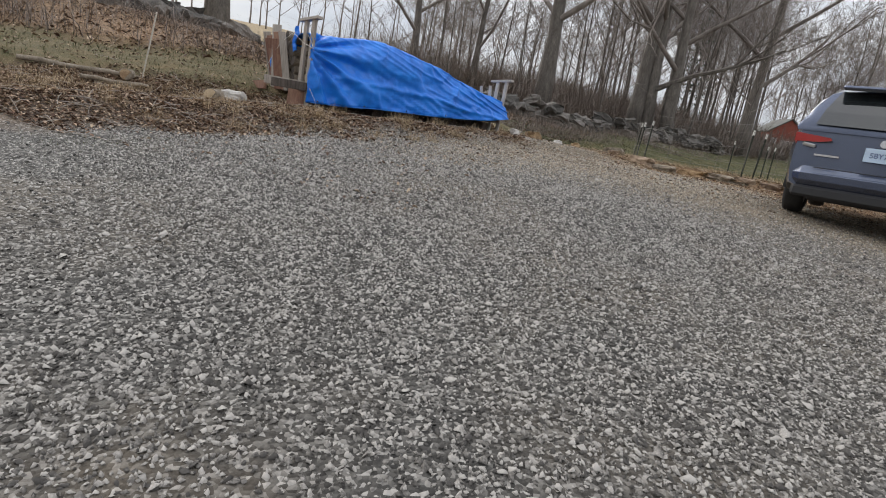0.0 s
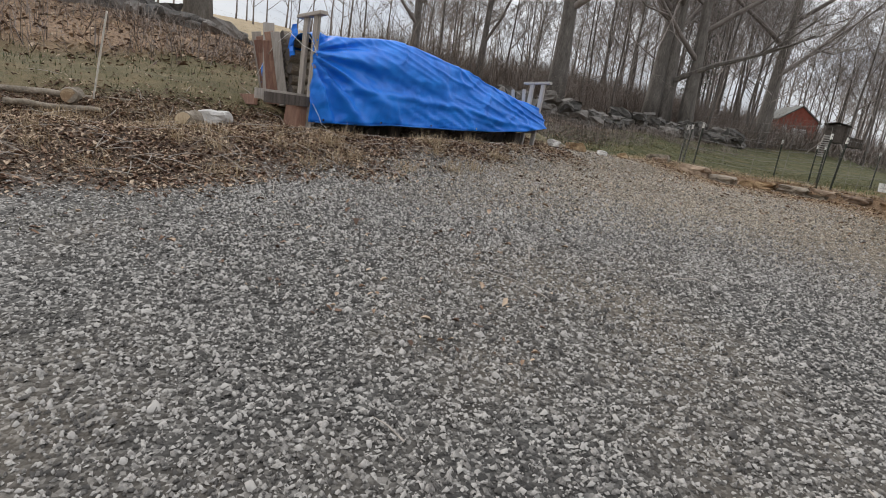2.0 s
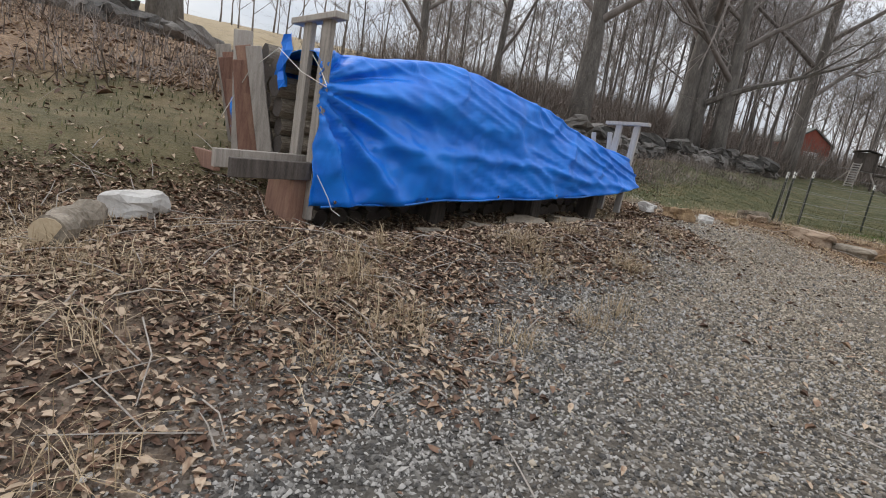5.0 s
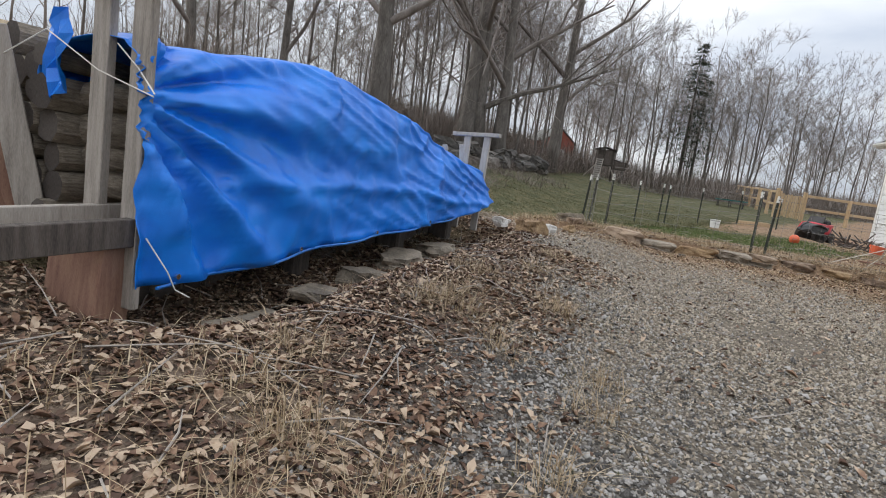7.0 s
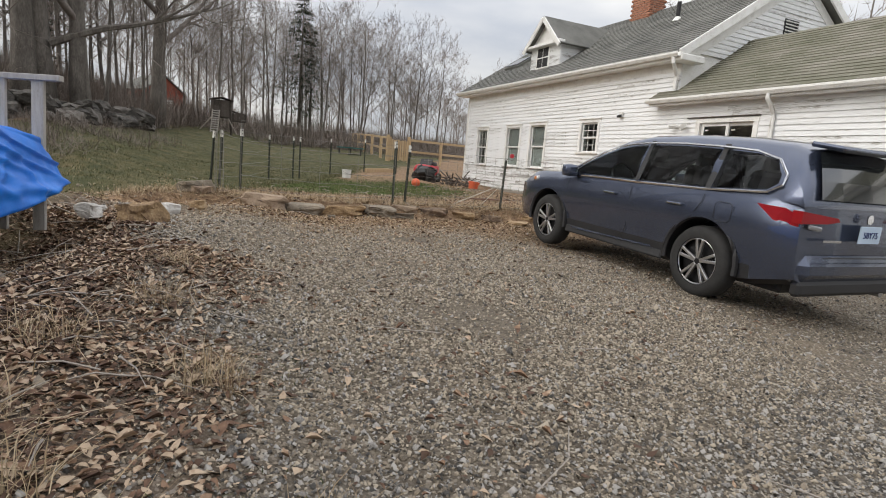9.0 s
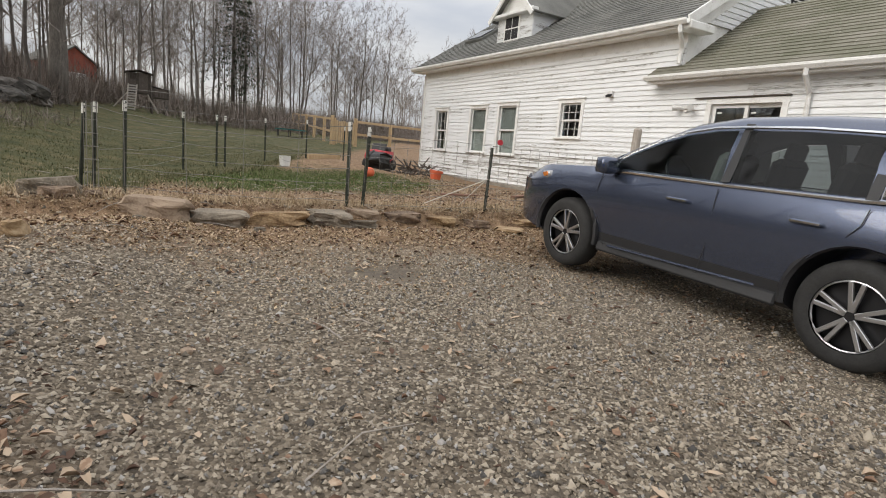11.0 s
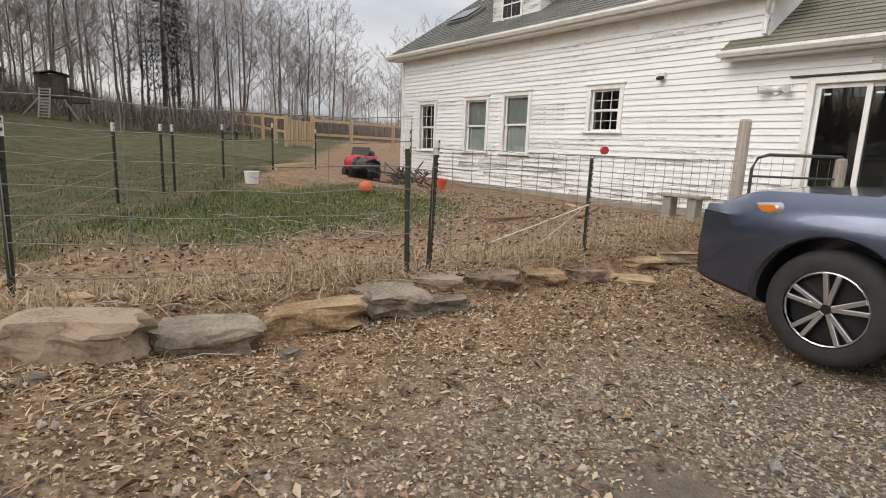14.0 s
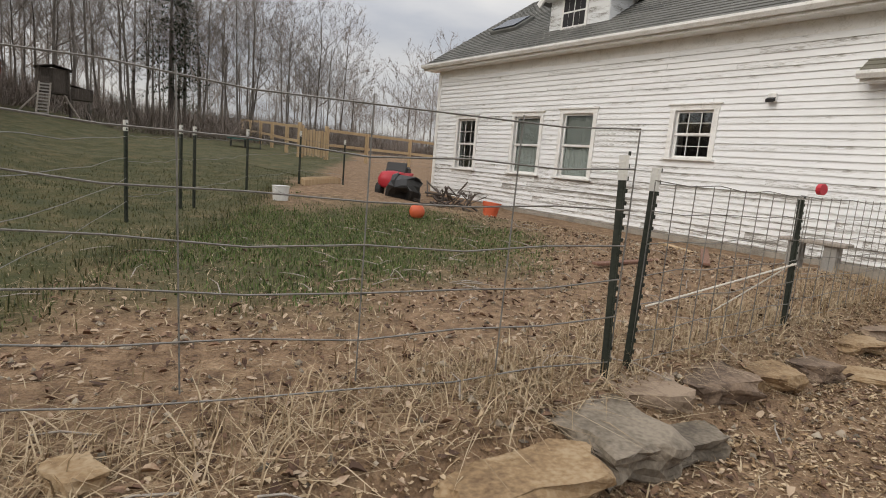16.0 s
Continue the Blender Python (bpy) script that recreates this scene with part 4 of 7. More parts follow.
def screen_cut():
    bm = bmesh.new()
    out = [(1.02, 1.13), (1.35, 1.2), (0.6, 1.75), (0.3, 1.565)]
    a = [bm.verts.new((x, -0.6, z)) for x, z in out]
    b = [bm.verts.new((x, 0.6, z)) for x, z in out]
    bm.faces.new(a)
    bm.faces.new(b[::-1])
    for k in range(4):
        bm.faces.new((a[k], b[k], b[(k + 1) % 4], a[(k + 1) % 4]))
    bmesh.ops.recalc_face_normals(bm, faces=bm.faces[:])
    return bm


shell_me = carve(cabin(), [hollow(), screen_cut(), *(prism(w) for w in (FRONT_W, MID_W, BACK_W))])
shell_me.materials.append(M_PAINT)
shell_me.materials.append(M_DARK)
for p in shell_me.polygons:
    p.use_smooth = True
    inside = p.normal.dot(p.center - Vector((-0.7, 0, 1.25))) < 0
    p.material_index = 1 if inside else 0
shell = new("cabin", shell_me)
shell.parent = car
shell.modifiers.new("edges", "EDGE_SPLIT").split_angle = radians(40)
for sy in (1, -1):
    for outline, m, nm in ((FRONT_W, M_CARGLASS, "front_window"), (MID_W, M_PRIVACY, "rear_window"), (BACK_W, M_PRIVACY, "quarter_window")):
        part(nm, flank_pane(outline, sy, 0.01), m, car)
    chrome = [(0.98, 1.095), (0.72, 1.295), (0.45, 1.445), (0.2, 1.548), (-0.05, 1.603), (-0.3, 1.622), (-0.8, 1.637), (-1.3, 1.622), (-1.7, 1.595), (-1.98, 1.52), (-2.16, 1.37), (-2.17, 1.26), (-2.02, 1.175), (-1.3, 1.125), (-0.3, 1.1), (0.98, 1.088)]
    part("window_trim", tube([side_pt(x, 1.1 + (z - 1.1) * 0.9, sy, 0.024) for x, z in chrome], 0.013, 5), M_CHROME, car, "bright chrome window surround")
    for x0 in (-0.315, -1.335):
        part("pillar", flank_pane([(x0 + 0.04, 1.12), (x0 + 0.035, 1.6), (x0 - 0.035, 1.6), (x0 - 0.035, 1.13)], sy, 0.012), M_CLAD, car)
    # door seams, handles, lower moulding
    for xs_, zs_ in (((0.95, 0.98, 0.94, 0.82), (1.06, 0.9, 0.6, 0.36)), ((-0.3, -0.3, -0.28, -0.24), (1.07, 0.9, 0.6, 0.36)), ((-1.36, -1.34, -1.27), (1.08, 0.97, 0.88))):
        pts = [(x, sy * (car_section(x)[1] * (1.004 if z > 1 else 1.022 if z > 0.7 else 1.0) - 0.004), z) for x, z in zip(xs_, zs_)]
        part("door_seam", tube(pts, 0.0038, 4), M_CLAD, car)
    for hx in (0.03, -1.02):
        hd = part("door_handle", box((0.21, 0.03, 0.035), (hx, sy * 0.985, 0.93), bevel=0.012), M_PAINT, car)
        part("handle_strip", box((0.2, 0.008, 0.012), (hx, sy * 1.003, 0.932)), M_CHROME, hd)
    part("rocker_moulding", box((1.82, 0.05, 0.1), (0.0, sy * 0.915, 0.335), (sy * 14, 0, 0), 0.015), M_CLAD, car)
    # Raised strip added for the streak of light reflected along the lower door.
    part("rocker_strip", box((1.5, 0.012, 0.02), (0.0, sy * 0.957, 0.385), (sy * 14, 1.5, 0), 0.005), M_PAINT, car)
    # mirror
    mir = part("mirror", rock((0.13, 0.22, 0.16), 5, 0.03), M_PAINT, car, smooth=True)
    mir.location = (0.82, sy * 1.04, 1.14)
    part("mirror_stalk", box((0.06, 0.1, 0.03), (0, -sy * 0.1, -0.05)), M_CLAD, mir)
    # wheel arch lips
    for ax in (-AX, AX):
        pts = [(ax + 0.455 * math.cos(a), sy * (car_section(ax + 0.455 * math.cos(a))[0] * 1.005), 0.4 + 0.455 * math.sin(a)) for a in np.linspace(-0.15, math.pi + 0.15, 17)]
        part("arch_lip", tube(pts, 0.028, 5), M_CLAD, car)
    # head and tail lamps
    hl = part("headlight", rock((0.4, 0.12, 0.1), 3, 0.05), M_CLEARLAMP, car, smooth=True)
    hl.matrix_basis = pose(1.93, sy * 0.835, 0.93, 0, 8, -sy * 22)
    part("marker", rock((0.16, 0.03, 0.05), 5, 0.03), M_AMBER, hl).location = (-0.1, sy * 0.05, 0.005)
    bm = bmesh.new()
    tl = [(-1.98, 1.06), (-2.3, 1.05), (-2.44, 1.0), (-2.46, 0.9), (-2.2, 0.93)]
    vs = [bm.verts.new((x, sy * (car_section(max(x, -2.5))[1] * 1.0 + 0.012), z)) for x, z in tl]
    vs2 = [bm.verts.new((x - 0.01, sy * (car_section(max(x, -2.5))[1] - 0.06), z)) for x, z in tl]
    bm.faces.new(vs)
    for k in range(5):
        bm.faces.new((vs[k], vs[(k + 1) % 5], vs2[(k + 1) % 5], vs2[k]))
    bmesh.ops.recalc_face_normals(bm, faces=bm.faces[:])
    tail = part("tail_lamp", bm, M_REDLAMP, car, "red wrap-around tail lamp")
    part("lamp_wing", wedge(sy), M_REDLAMP, tail)
    part("reverse_lamp", box((0.04, 0.15, 0.045), (-2.525, sy * 0.73, 0.9), (sy * 8, 0, -sy * 14), 0.012), M_CLEARLAMP, tail)
    part("reflector", box((0.03, 0.16, 0.06), (-2.53, sy * 0.72, 0.52), (0, 0, -sy * 18), 0.01), M_REDLAMP, car)
# fuel door on the near flank
part("fuel_door", tube([(-1.62 + u, 0.966 - 0.02 * max(0, v), 0.93 + v) for u, v in ((-0.1, -0.07), (-0.07, -0.1), (0.07, -0.1), (0.1, -0.07), (0.1, 0.06), (0.07, 0.09), (-0.07, 0.09), (-0.1, 0.06), (-0.1, -0.07))], 0.0035, 4), M_CLAD, car)
# windscreen, tailgate glass, spoiler, plate
bm = bmesh.new()
rows_ = [[bm.verts.new((x, w * f, z + 0.01 + 0.02 * (1 - abs(f)) * k)) for f in (-1, -0.5, 0, 0.5, 1)] for x, w, z, k in ((1.1, 0.76, 1.112, 0), (0.62, 0.65, 1.402, 0.5), (0.25, 0.57, 1.578, 0.8))]
for lo, hi in zip(rows_, rows_[1:]):
    for k in range(4):
        bm.faces.new((lo[k], lo[k + 1], hi[k + 1], hi[k]))
part("windscreen", bm, M_CARGLASS, car)
bm = bmesh.new()
rows_ = [[bm.verts.new((x - 0.02 * (1 - f * f), w * f, z + 0.012)) for f in (-1, -0.6, 0, 0.6, 1)] for x, w, z in ((-2.262, 0.56, 1.56), (-2.36, 0.62, 1.44), (-2.452, 0.68, 1.3), (-2.53, 0.72, 1.14))]
for lo, hi in zip(rows_, rows_[1:]):
    for k in range(4):
        bm.faces.new((lo[k], lo[k + 1], hi[k + 1], hi[k]))
part("tailgate_glass", bm, M_SCREEN, car)
sp = part("spoiler", box((0.4, 1.12, 0.05), (-2.32, 0, 1.622), (0, -6, 0), 0.02), M_PAINT, car)
part("spoiler_edge", box((0.1, 1.08, 0.03), (-2.46, 0, 1.59), (0, -7, 0), 0.008), M_CLAD, sp)
part("rear_wiper", board((-2.51, 0.05, 1.16), (-2.46, -0.5, 1.2), 0.03, 0.02), M_CLAD, car)
part("rear_bumper", box((0.2, 1.66, 0.26), (-2.48, 0, 0.52), bevel=0.09), M_PAINT, car)
part("bumper_skirt", box((0.12, 1.6, 0.14), (-2.48, 0, 0.34), bevel=0.03), M_CLAD, car)
part("tailgate_seam", tube([(-2.585, -0.62, 0.64), (-2.59, 0.62, 0.64)], 0.006, 4), M_CLAD, car)
part("badge", tube([(-2.545, 0, 1.0), (-2.56, 0, 1.0)], 0.045, 14), M_CHROME, car)
part("badge_bar", box((0.012, 0.26, 0.022), (-2.575, 0.52, 0.79)), M_CHROME, car)
plate_ob = part("licence_plate", box((0.014, 0.32, 0.16), (-2.585, 0, 0.86), bevel=0.003), M_PLATE, car, "pale blue licence plate with dark characters")
txt = bpy.data.curves.new("plate_text", "FONT")
txt.body, txt.size, txt.align_x, txt.align_y, txt.extrude = "58Y75", 0.085, "CENTER", "CENTER", 0.002
tmp = new("plate_text", txt)
bpy.context.view_layer.update()
tme = bpy.data.meshes.new_from_object(tmp.evaluated_get(bpy.context.evaluated_depsgraph_get()))
bpy.data.objects.remove(tmp)
tme.materials.clear()
tme.materials.append(M_INK)
tob = new("plate_text", tme)
tob.parent = plate_ob
tob.matrix_basis = pose(-2.596, 0, 0.855, 90, 0, -90)
part("exhaust", tube([(-2.3, -0.5, 0.27), (-2.52, -0.5, 0.27)], 0.035, 8), M_RIM, car)
part("underbody", box((4.2, 1.3, 0.14), (-0.1, 0, 0.3), bevel=0.03), M_CLAD, car)
part("grille", box((0.06, 1.2, 0.3), (2.33, 0, 0.72), bevel=0.02), M_CLAD, car)
for sy in (0.4, -0.4):
    for sx in (0.1, -0.85):
        seat = part("seat", box((0.14, 0.48, 0.62), (sx - 0.12, sy, 1.06), (0, -12, 0), 0.05), M_SEAT, car)
        part("headrest", box((0.09, 0.26, 0.17), (sx - 0.2, sy, 1.43), (0, -12, 0), 0.03), M_SEAT, seat)
part("steering_wheel", tube([(0.5 + 0.08 * math.sin(a), 0.4 + 0.18 * math.cos(a), 1.12 + 0.17 * math.sin(a)) for a in np.linspace(0, 2 * math.pi, 17)], 0.014, 5), M_CLAD, car)


def wheel(ax, sy):
    w = part("wheel", bmesh.new(), M_TYRE, car)
    w.matrix_basis = pose(ax, sy * 0.83, WR, 0, 0, 0 if sy > 0 else 180)
    prof = [(0.245, -0.11), (0.3, -0.125), (0.35, -0.11), (0.372, -0.07), (0.375, 0.0), (0.372, 0.07), (0.35, 0.11), (0.3, 0.125), (0.245, 0.115)]
    bm = bmesh.new()
    n = 36
    rings = [[bm.verts.new((r * math.cos(a), y, r * math.sin(a))) for r, y in prof] for a in np.linspace(0, 2 * math.pi, n, endpoint=False)]
    for k in range(n):
        a, b = rings[k], rings[(k + 1) % n]
        for q in range(len(prof) - 1):
            bm.faces.new((a[q], a[q + 1], b[q + 1], b[q]))
    bmesh.ops.recalc_face_normals(bm, faces=bm.faces[:])
    part("tyre", bm, M_TYRE, w, smooth=True)
    part("barrel", tube([(0, -0.1, 0), (0, 0.035, 0)], 0.238, 24), M_RIMDARK, w)
    ring = bmesh.new()
    add_tube(ring, [(0.236 * math.cos(a), 0.1, 0.236 * math.sin(a)) for a in np.linspace(0, 2 * math.pi, 33)], 0.008, 6)
    for s in range(5):
        for dlt in (-0.17, 0.17):
            a0 = 2 * math.pi * s / 5 + math.pi / 2
            p, q = (0.03 * math.cos(a0 + dlt * 0.7), 0.088, 0.03 * math.sin(a0 + dlt * 0.7)), (0.232 * math.cos(a0 + dlt), 0.098, 0.232 * math.sin(a0 + dlt))
            bb = board(p, q, 0.03, 0.03, (-math.sin(a0), 0, math.cos(a0)))
            tmp_me = bpy.data.meshes.new("spoke")
            bb.to_mesh(tmp_me)
            bb.free()
            ring.from_mesh(tmp_me)
            bpy.data.meshes.remove(tmp_me)
    part("rim", ring, M_RIM, w, "five twin-spoke machined alloy rim")
    part("hub_cap", tube([(0, 0.05, 0), (0, 0.1, 0)], 0.036, 14), M_RIMDARK, w)


for ax in (-AX, AX):
    for sy in (1, -1):
        wheel(ax, sy)


# the tail ends close behind the rear wheels
for ob in car.children:
    for o in (ob, *ob.children_recursive):
        if o.name.startswith(("wheel", "tyre", "barrel", "rim", "hub_cap")) or o.type != "MESH":
            continue
        if o.matrix_basis == Matrix():
            for v in o.data.vertices:
                if v.co.x < -1.9:
                    v.co.x = -1.9 + (v.co.x + 1.9) * 0.78
        elif o.location.x < -1.9:
            o.location.x = -1.9 + (o.location.x + 1.9) * 0.78


# ---- the wood rack under its tarpaulin ----
RACK = pose(-0.06, 6.03, 0, 0, 0, 61.5)
rack = thing("wood_rack", RACK, "lumber rack of weathered two-by-fours on timber sleepers", "rack")


def frame_end(a, z0, z1, tilt, m=M_WOOD_GREY, wide=0.11):
    for b in (0.1, 0.36):
        part("upright", board((a, b, z0), (a + tilt, b, z1), wide, 0.045, (0, 1, 0)), m, rack)
    part("top_plate", board((a + tilt, -0.06, z1 + 0.02), (a + tilt, 0.56, z1 - 0.01), wide, 0.045, (1, 0, 0)), m, rack)


frame_end(-0.12, 0.15, 1.6, 0.02)
frame_end(4.62, 0.3, 1.48, 0.06, M_WOOD_PALE, 0.085)
for k, (b, z, a0) in enumerate(((0.08, 0.5, -0.74), (0.32, 0.53, -0.76))):
    part("sleeper", board((a0, b, z), (4.6, b, z + 0.12), 0.13, 0.05 if k else 0.06, (0, 0, 1)), M_WOOD_DARK if k == 0 else M_WOOD_GREY, rack)
part("block", box((0.2, 0.3, 0.45), (-0.2, 0.25, 0.26), (0, 6, 8), 0.01), M_WOOD_RED, rack)
for a, b in ((1.5, 0.2), (3.1, 0.2), (4.5, 0.25)):
    part("block", box((0.22, 0.25, 0.5), (a, b + 0.25, 0.28), (0, 3, 8), 0.02), M_WOOD_DARK, rack)
part("brace", board((4.36, 0.42, 0.7), (4.3, 0.5, 1.3), 0.06, 0.03), M_WOOD_PALE, rack)
part("brace", board((4.44, 0.26, 0.7), (4.4, 0.32, 1.33), 0.06, 0.03), M_WOOD_PALE, rack)

rnd = random.Random(21)
for k in range(7):
    b = 0.82 + 0.11 * k
    lean = rnd.uniform(-0.02, 0.16)
    bd = part("leaning_board", board((-0.15 + rnd.uniform(-0.08, 0.1), b, 0.42), (-0.2 - rnd.uniform(0, 0.1), b + lean + 0.1, rnd.uniform(1.25, 1.52)), rnd.uniform(0.11, 0.17), 0.035, (0.82, -0.58, 0)), M_WOOD_RED if k % 3 else M_WOOD_GREY)
    bd.matrix_world = RACK
    bd.name = "leaning_board"
    tagged(bd, "long weathered board leaning upright against the stacked firewood", "board", "boards by the rack")
part("front_plank", board((-0.55, 0.75, 0.45), (-0.5, 1.5, 0.42), 0.14, 0.05), M_WOOD_RED, rack)

log_me = []
for s in range(4):
    bm = bmesh.new()
    sides = 9
    rr = [1 + 0.18 * noise.noise(Vector((k * 0.8, s * 3.1, 0))) for k in range(sides)]
    ra = [bm.verts.new((rr[k] * math.cos(2 * math.pi * k / sides), -0.5, rr[k] * math.sin(2 * math.pi * k / sides))) for k in range(sides)]
    rb = [bm.verts.new((rr[k] * math.cos(2 * math.pi * k / sides) * 0.95, 0.5, rr[k] * math.sin(2 * math.pi * k / sides) * 0.95)) for k in range(sides)]
    for k in range(sides):
        bm.faces.new((ra[k], ra[(k + 1) % sides], rb[(k + 1) % sides], rb[k]))
    bm.faces.new(ra[::-1]).material_index = 1
    bm.faces.new(rb).material_index = 1
    bmesh.ops.recalc_face_normals(bm, faces=bm.faces[:])
    me = mesh_from("firewood_log", bm, M_LOGBARK)
    me.materials.append(M_WOOD_DARK)
    log_me.append(me)
stack = thing("firewood_stack", RACK, "dark stacked firewood under the blue tarpaulin", "firewood")
a = 0.1
while a < 4.5:
    top = np.interp(a, (0, 1.25, 2.2, 2.9, 3.8, 4.6), (1.12, 1.24, 1.12, 1.0, 0.82, 0.72))
    z = 0.68
    while z < top:
        r = rnd.uniform(0.06, 0.1)
        ob = new("log", rnd.choice(log_me))
        ob.parent = stack
        ob.matrix_basis = pose(a + rnd.uniform(-0.03, 0.03), 0.47 + rnd.uniform(-0.03, 0.03), z, 0, rnd.uniform(0, 360), rnd.uniform(-5, 5)) @ Matrix.Diagonal((r, 0.42, r, 1))
        z += r * 1.8
    a += 0.19
# Low back tiers, added to block light coming through under the rack.
a = 0.3
while a < 4.5:
    z = 0.06
    while z < 0.66:
        r = rnd.uniform(0.06, 0.1)
        ob = new("log", rnd.choice(log_me))
        ob.parent = stack
        ob.matrix_basis = pose(a, 0.72 + rnd.uniform(-0.04, 0.04), z, 0, rnd.uniform(0, 360), rnd.uniform(-5, 5)) @ Matrix.Diagonal((r, 0.34, r, 1))
        z += r * 1.8
    a += 0.18
a = 0.75
while a < 1.65:
    z = 0.5
    while z < 1.36:
        r = rnd.uniform(0.06, 0.1)
        ob = new("log", rnd.choice(log_me))
        ob.parent = stack
        ob.matrix_basis = pose(0.12 + rnd.uniform(-0.05, 0.04), a, z, rnd.uniform(0, 5), 0, 90 + rnd.uniform(-6, 6)) @ Matrix.Diagonal((r, 0.45, r, 1))
        z += r * 1.8
    a += 0.17

TOP_A, TOP_Z = (-0.15, 0.3, 0.7, 1.25, 1.7, 2.2, 2.9, 3.8, 4.65, 4.8), (1.38, 1.44, 1.49, 1.56, 1.53, 1.45, 1.36, 1.16, 1.04, 0.95)
LOW_A, LOW_Z = (-0.05, 0.7, 1.2, 2.0, 2.8, 4.0, 4.8), (0.27, 0.31, 0.36, 0.4, 0.44, 0.54, 0.68)


def tarp():
    bm = bmesh.new()
    na, nw = 190, 86
    grid = []
    for i in range(na + 1):
        s = i / na
        row = []
        for j in range(nw + 1):
            w = j / nw
            a = -0.12 + 4.9 * s
            zt, zb = np.interp(a, TOP_A, TOP_Z), np.interp(a, LOW_A, LOW_Z)
            if w < 0.62:
                f = w / 0.62
                z = zb + (zt - zb) * math.sin(f * math.pi / 2) ** 0.92
                b = -0.03 + 0.26 * f ** 3.2 + 0.05 * math.sin(f * 3.1)
                if a < 0.05:
                    a -= 0.05 * (1 - f)
            else:
                f = (w - 0.62) / 0.38
                z = zt - 0.05 * f - 0.75 * max(0, f - 0.66) ** 1.3 + 0.02 * math.sin(f * 6)
                b = 0.23 + 0.75 * min(f, 0.75) + 0.12 * max(0, f - 0.75)
            r = math.hypot(a + 0.22, (z - 1.13))
            phi = math.atan2(z - 1.13, a + 0.22)
            fold = 0.08 * math.sin(phi * 15 + 0.8) * math.exp(-((r - 0.5) / 0.9) ** 2) * (1 - math.exp(-r * 4))
            fold += 0.04 * math.sin(phi * 33 + 2.0) * math.exp(-r * 1.2)
            p = Vector((a * 0.9, z * 2.6 - a * 0.35, b))
            fold += 0.085 * noise.noise(p * 0.9) + 0.018 * noise.noise(p * 2.7 + Vector((5, 1, 2)))
            q = Vector((a * 1.3 + z * 1.2, z * 7.0 + a * 1.5, 3))
            fold += 0.045 * max(0.0, 1 - abs(noise.noise(q)) * 5) * (0.3 + 0.7 * s)
            q2 = Vector((a * 2.2 - z * 2.0, z * 3.0 + a * 2.4, 7))
            fold += 0.03 * max(0.0, 1 - abs(noise.noise(q2 * 0.6)) * 6)
            fold += 0.05 * max(0.0, 1 - abs(z - 0.42 - 0.28 * (zt - zb) - 0.02 * a + 0.05 * noise.noise(Vector((a, 0, 2)))) * 16) * (1 if a > 0.3 else 0)
            fold += 0.010 * noise.noise(Vector((a * 9, z * 12, 1)))
            if 0.9 < w * 1.61 < 1.2:
                fold *= 0.75
            swag = -0.16 * math.exp(-((phi - 0.45) / 0.2) ** 2) * math.exp(-((r - 0.75) / 0.4) ** 2)
            row.append(bm.verts.new((a, b - fold * (0.8 if w < 0.62 else 0.2) - 0.35 * swag, z + (fold * 0.25 + 0.2 * swag if w > 0.4 else fold * 0.08))))
        grid.append(row)
    for i in range(na):
        for j in range(nw):
            bm.faces.new((grid[i][j], grid[i + 1][j], grid[i + 1][j + 1], grid[i][j + 1]))
    return bm


tarp_ob = tagged(part("tarpaulin", tarp(), M_TARP, smooth=True), "bright blue creased tarpaulin draped over the wood rack", "tarpaulin")
tarp_ob.matrix_world = RACK
so = tarp_ob.modifiers.new("thick", "SOLIDIFY")
so.thickness = 0.004
part("hem", tube([(a, -0.045 + 0.03 * math.sin(a * 7), np.interp(a, LOW_A, LOW_Z) + 0.004) for a in np.linspace(-0.1, 4.76, 60)], 0.009, 5), M_TARP_EDGE, tarp_ob)
for a in (0.02, 0.95, 1.9, 2.9):
    part("grommet", tube([(a, -0.065, np.interp(a, LOW_A, LOW_Z) + 0.04), (a, -0.05, np.interp(a, LOW_A, LOW_Z) + 0.04)], 0.014, 8), M_CHROME, tarp_ob)
flap = part("flap", bmesh.new(), M_TARP, tarp_ob)
bm = bmesh.new()
vs = [[bm.verts.new((-0.14 + 0.03 * math.sin(i * 2 + j), 0.58 + 0.12 * i / 4 + 0.02 * math.sin(j * 2), 1.52 - 0.4 * j / 6 - 0.06 * i / 4)) for i in range(5)] for j in range(7)]
for j in range(6):
    for i in range(4):
        bm.faces.new((vs[j][i], vs[j][i + 1], vs[j + 1][i + 1], vs[j + 1][i]))
bm.to_mesh(flap.data)
bm.free()
flap2 = part("flap", bmesh.new(), M_TARP, tarp_ob)
bm = bmesh.new()
vs = [[bm.verts.new((-0.2 + 0.02 * math.sin(i + j), 1.42 + 0.1 * i / 3 - 0.1 * j / 6, 1.15 - 0.45 * j / 6)) for i in range(4)] for j in range(7)]
for j in range(6):
    for i in range(3):
        bm.faces.new((vs[j][i], vs[j][i + 1], vs[j + 1][i + 1], vs[j + 1][i]))
bm.to_mesh(flap2.data)
bm.free()
for pts in ([(-0.14, -0.02, 1.13), (-0.17, 0.3, 1.22), (-0.2, 0.62, 1.38), (-0.24, 1.0, 1.2), (-0.3, 1.36, 0.78)], [(-0.16, -0.05, 1.14), (-0.13, 0.1, 1.25), (-0.12, 0.25, 1.35)], [(-0.12, 0.0, 0.5), (-0.06, -0.08, 0.35), (-0.02, -0.09, 0.26), (0.04, -0.12, 0.22)]):
    part("cord", tube(pts, 0.0035, 5), M_ROPE, tarp_ob)

# flat stones and boards below the tarp, the stump, logs and rocks of the bank
rnd = random.Random(5)


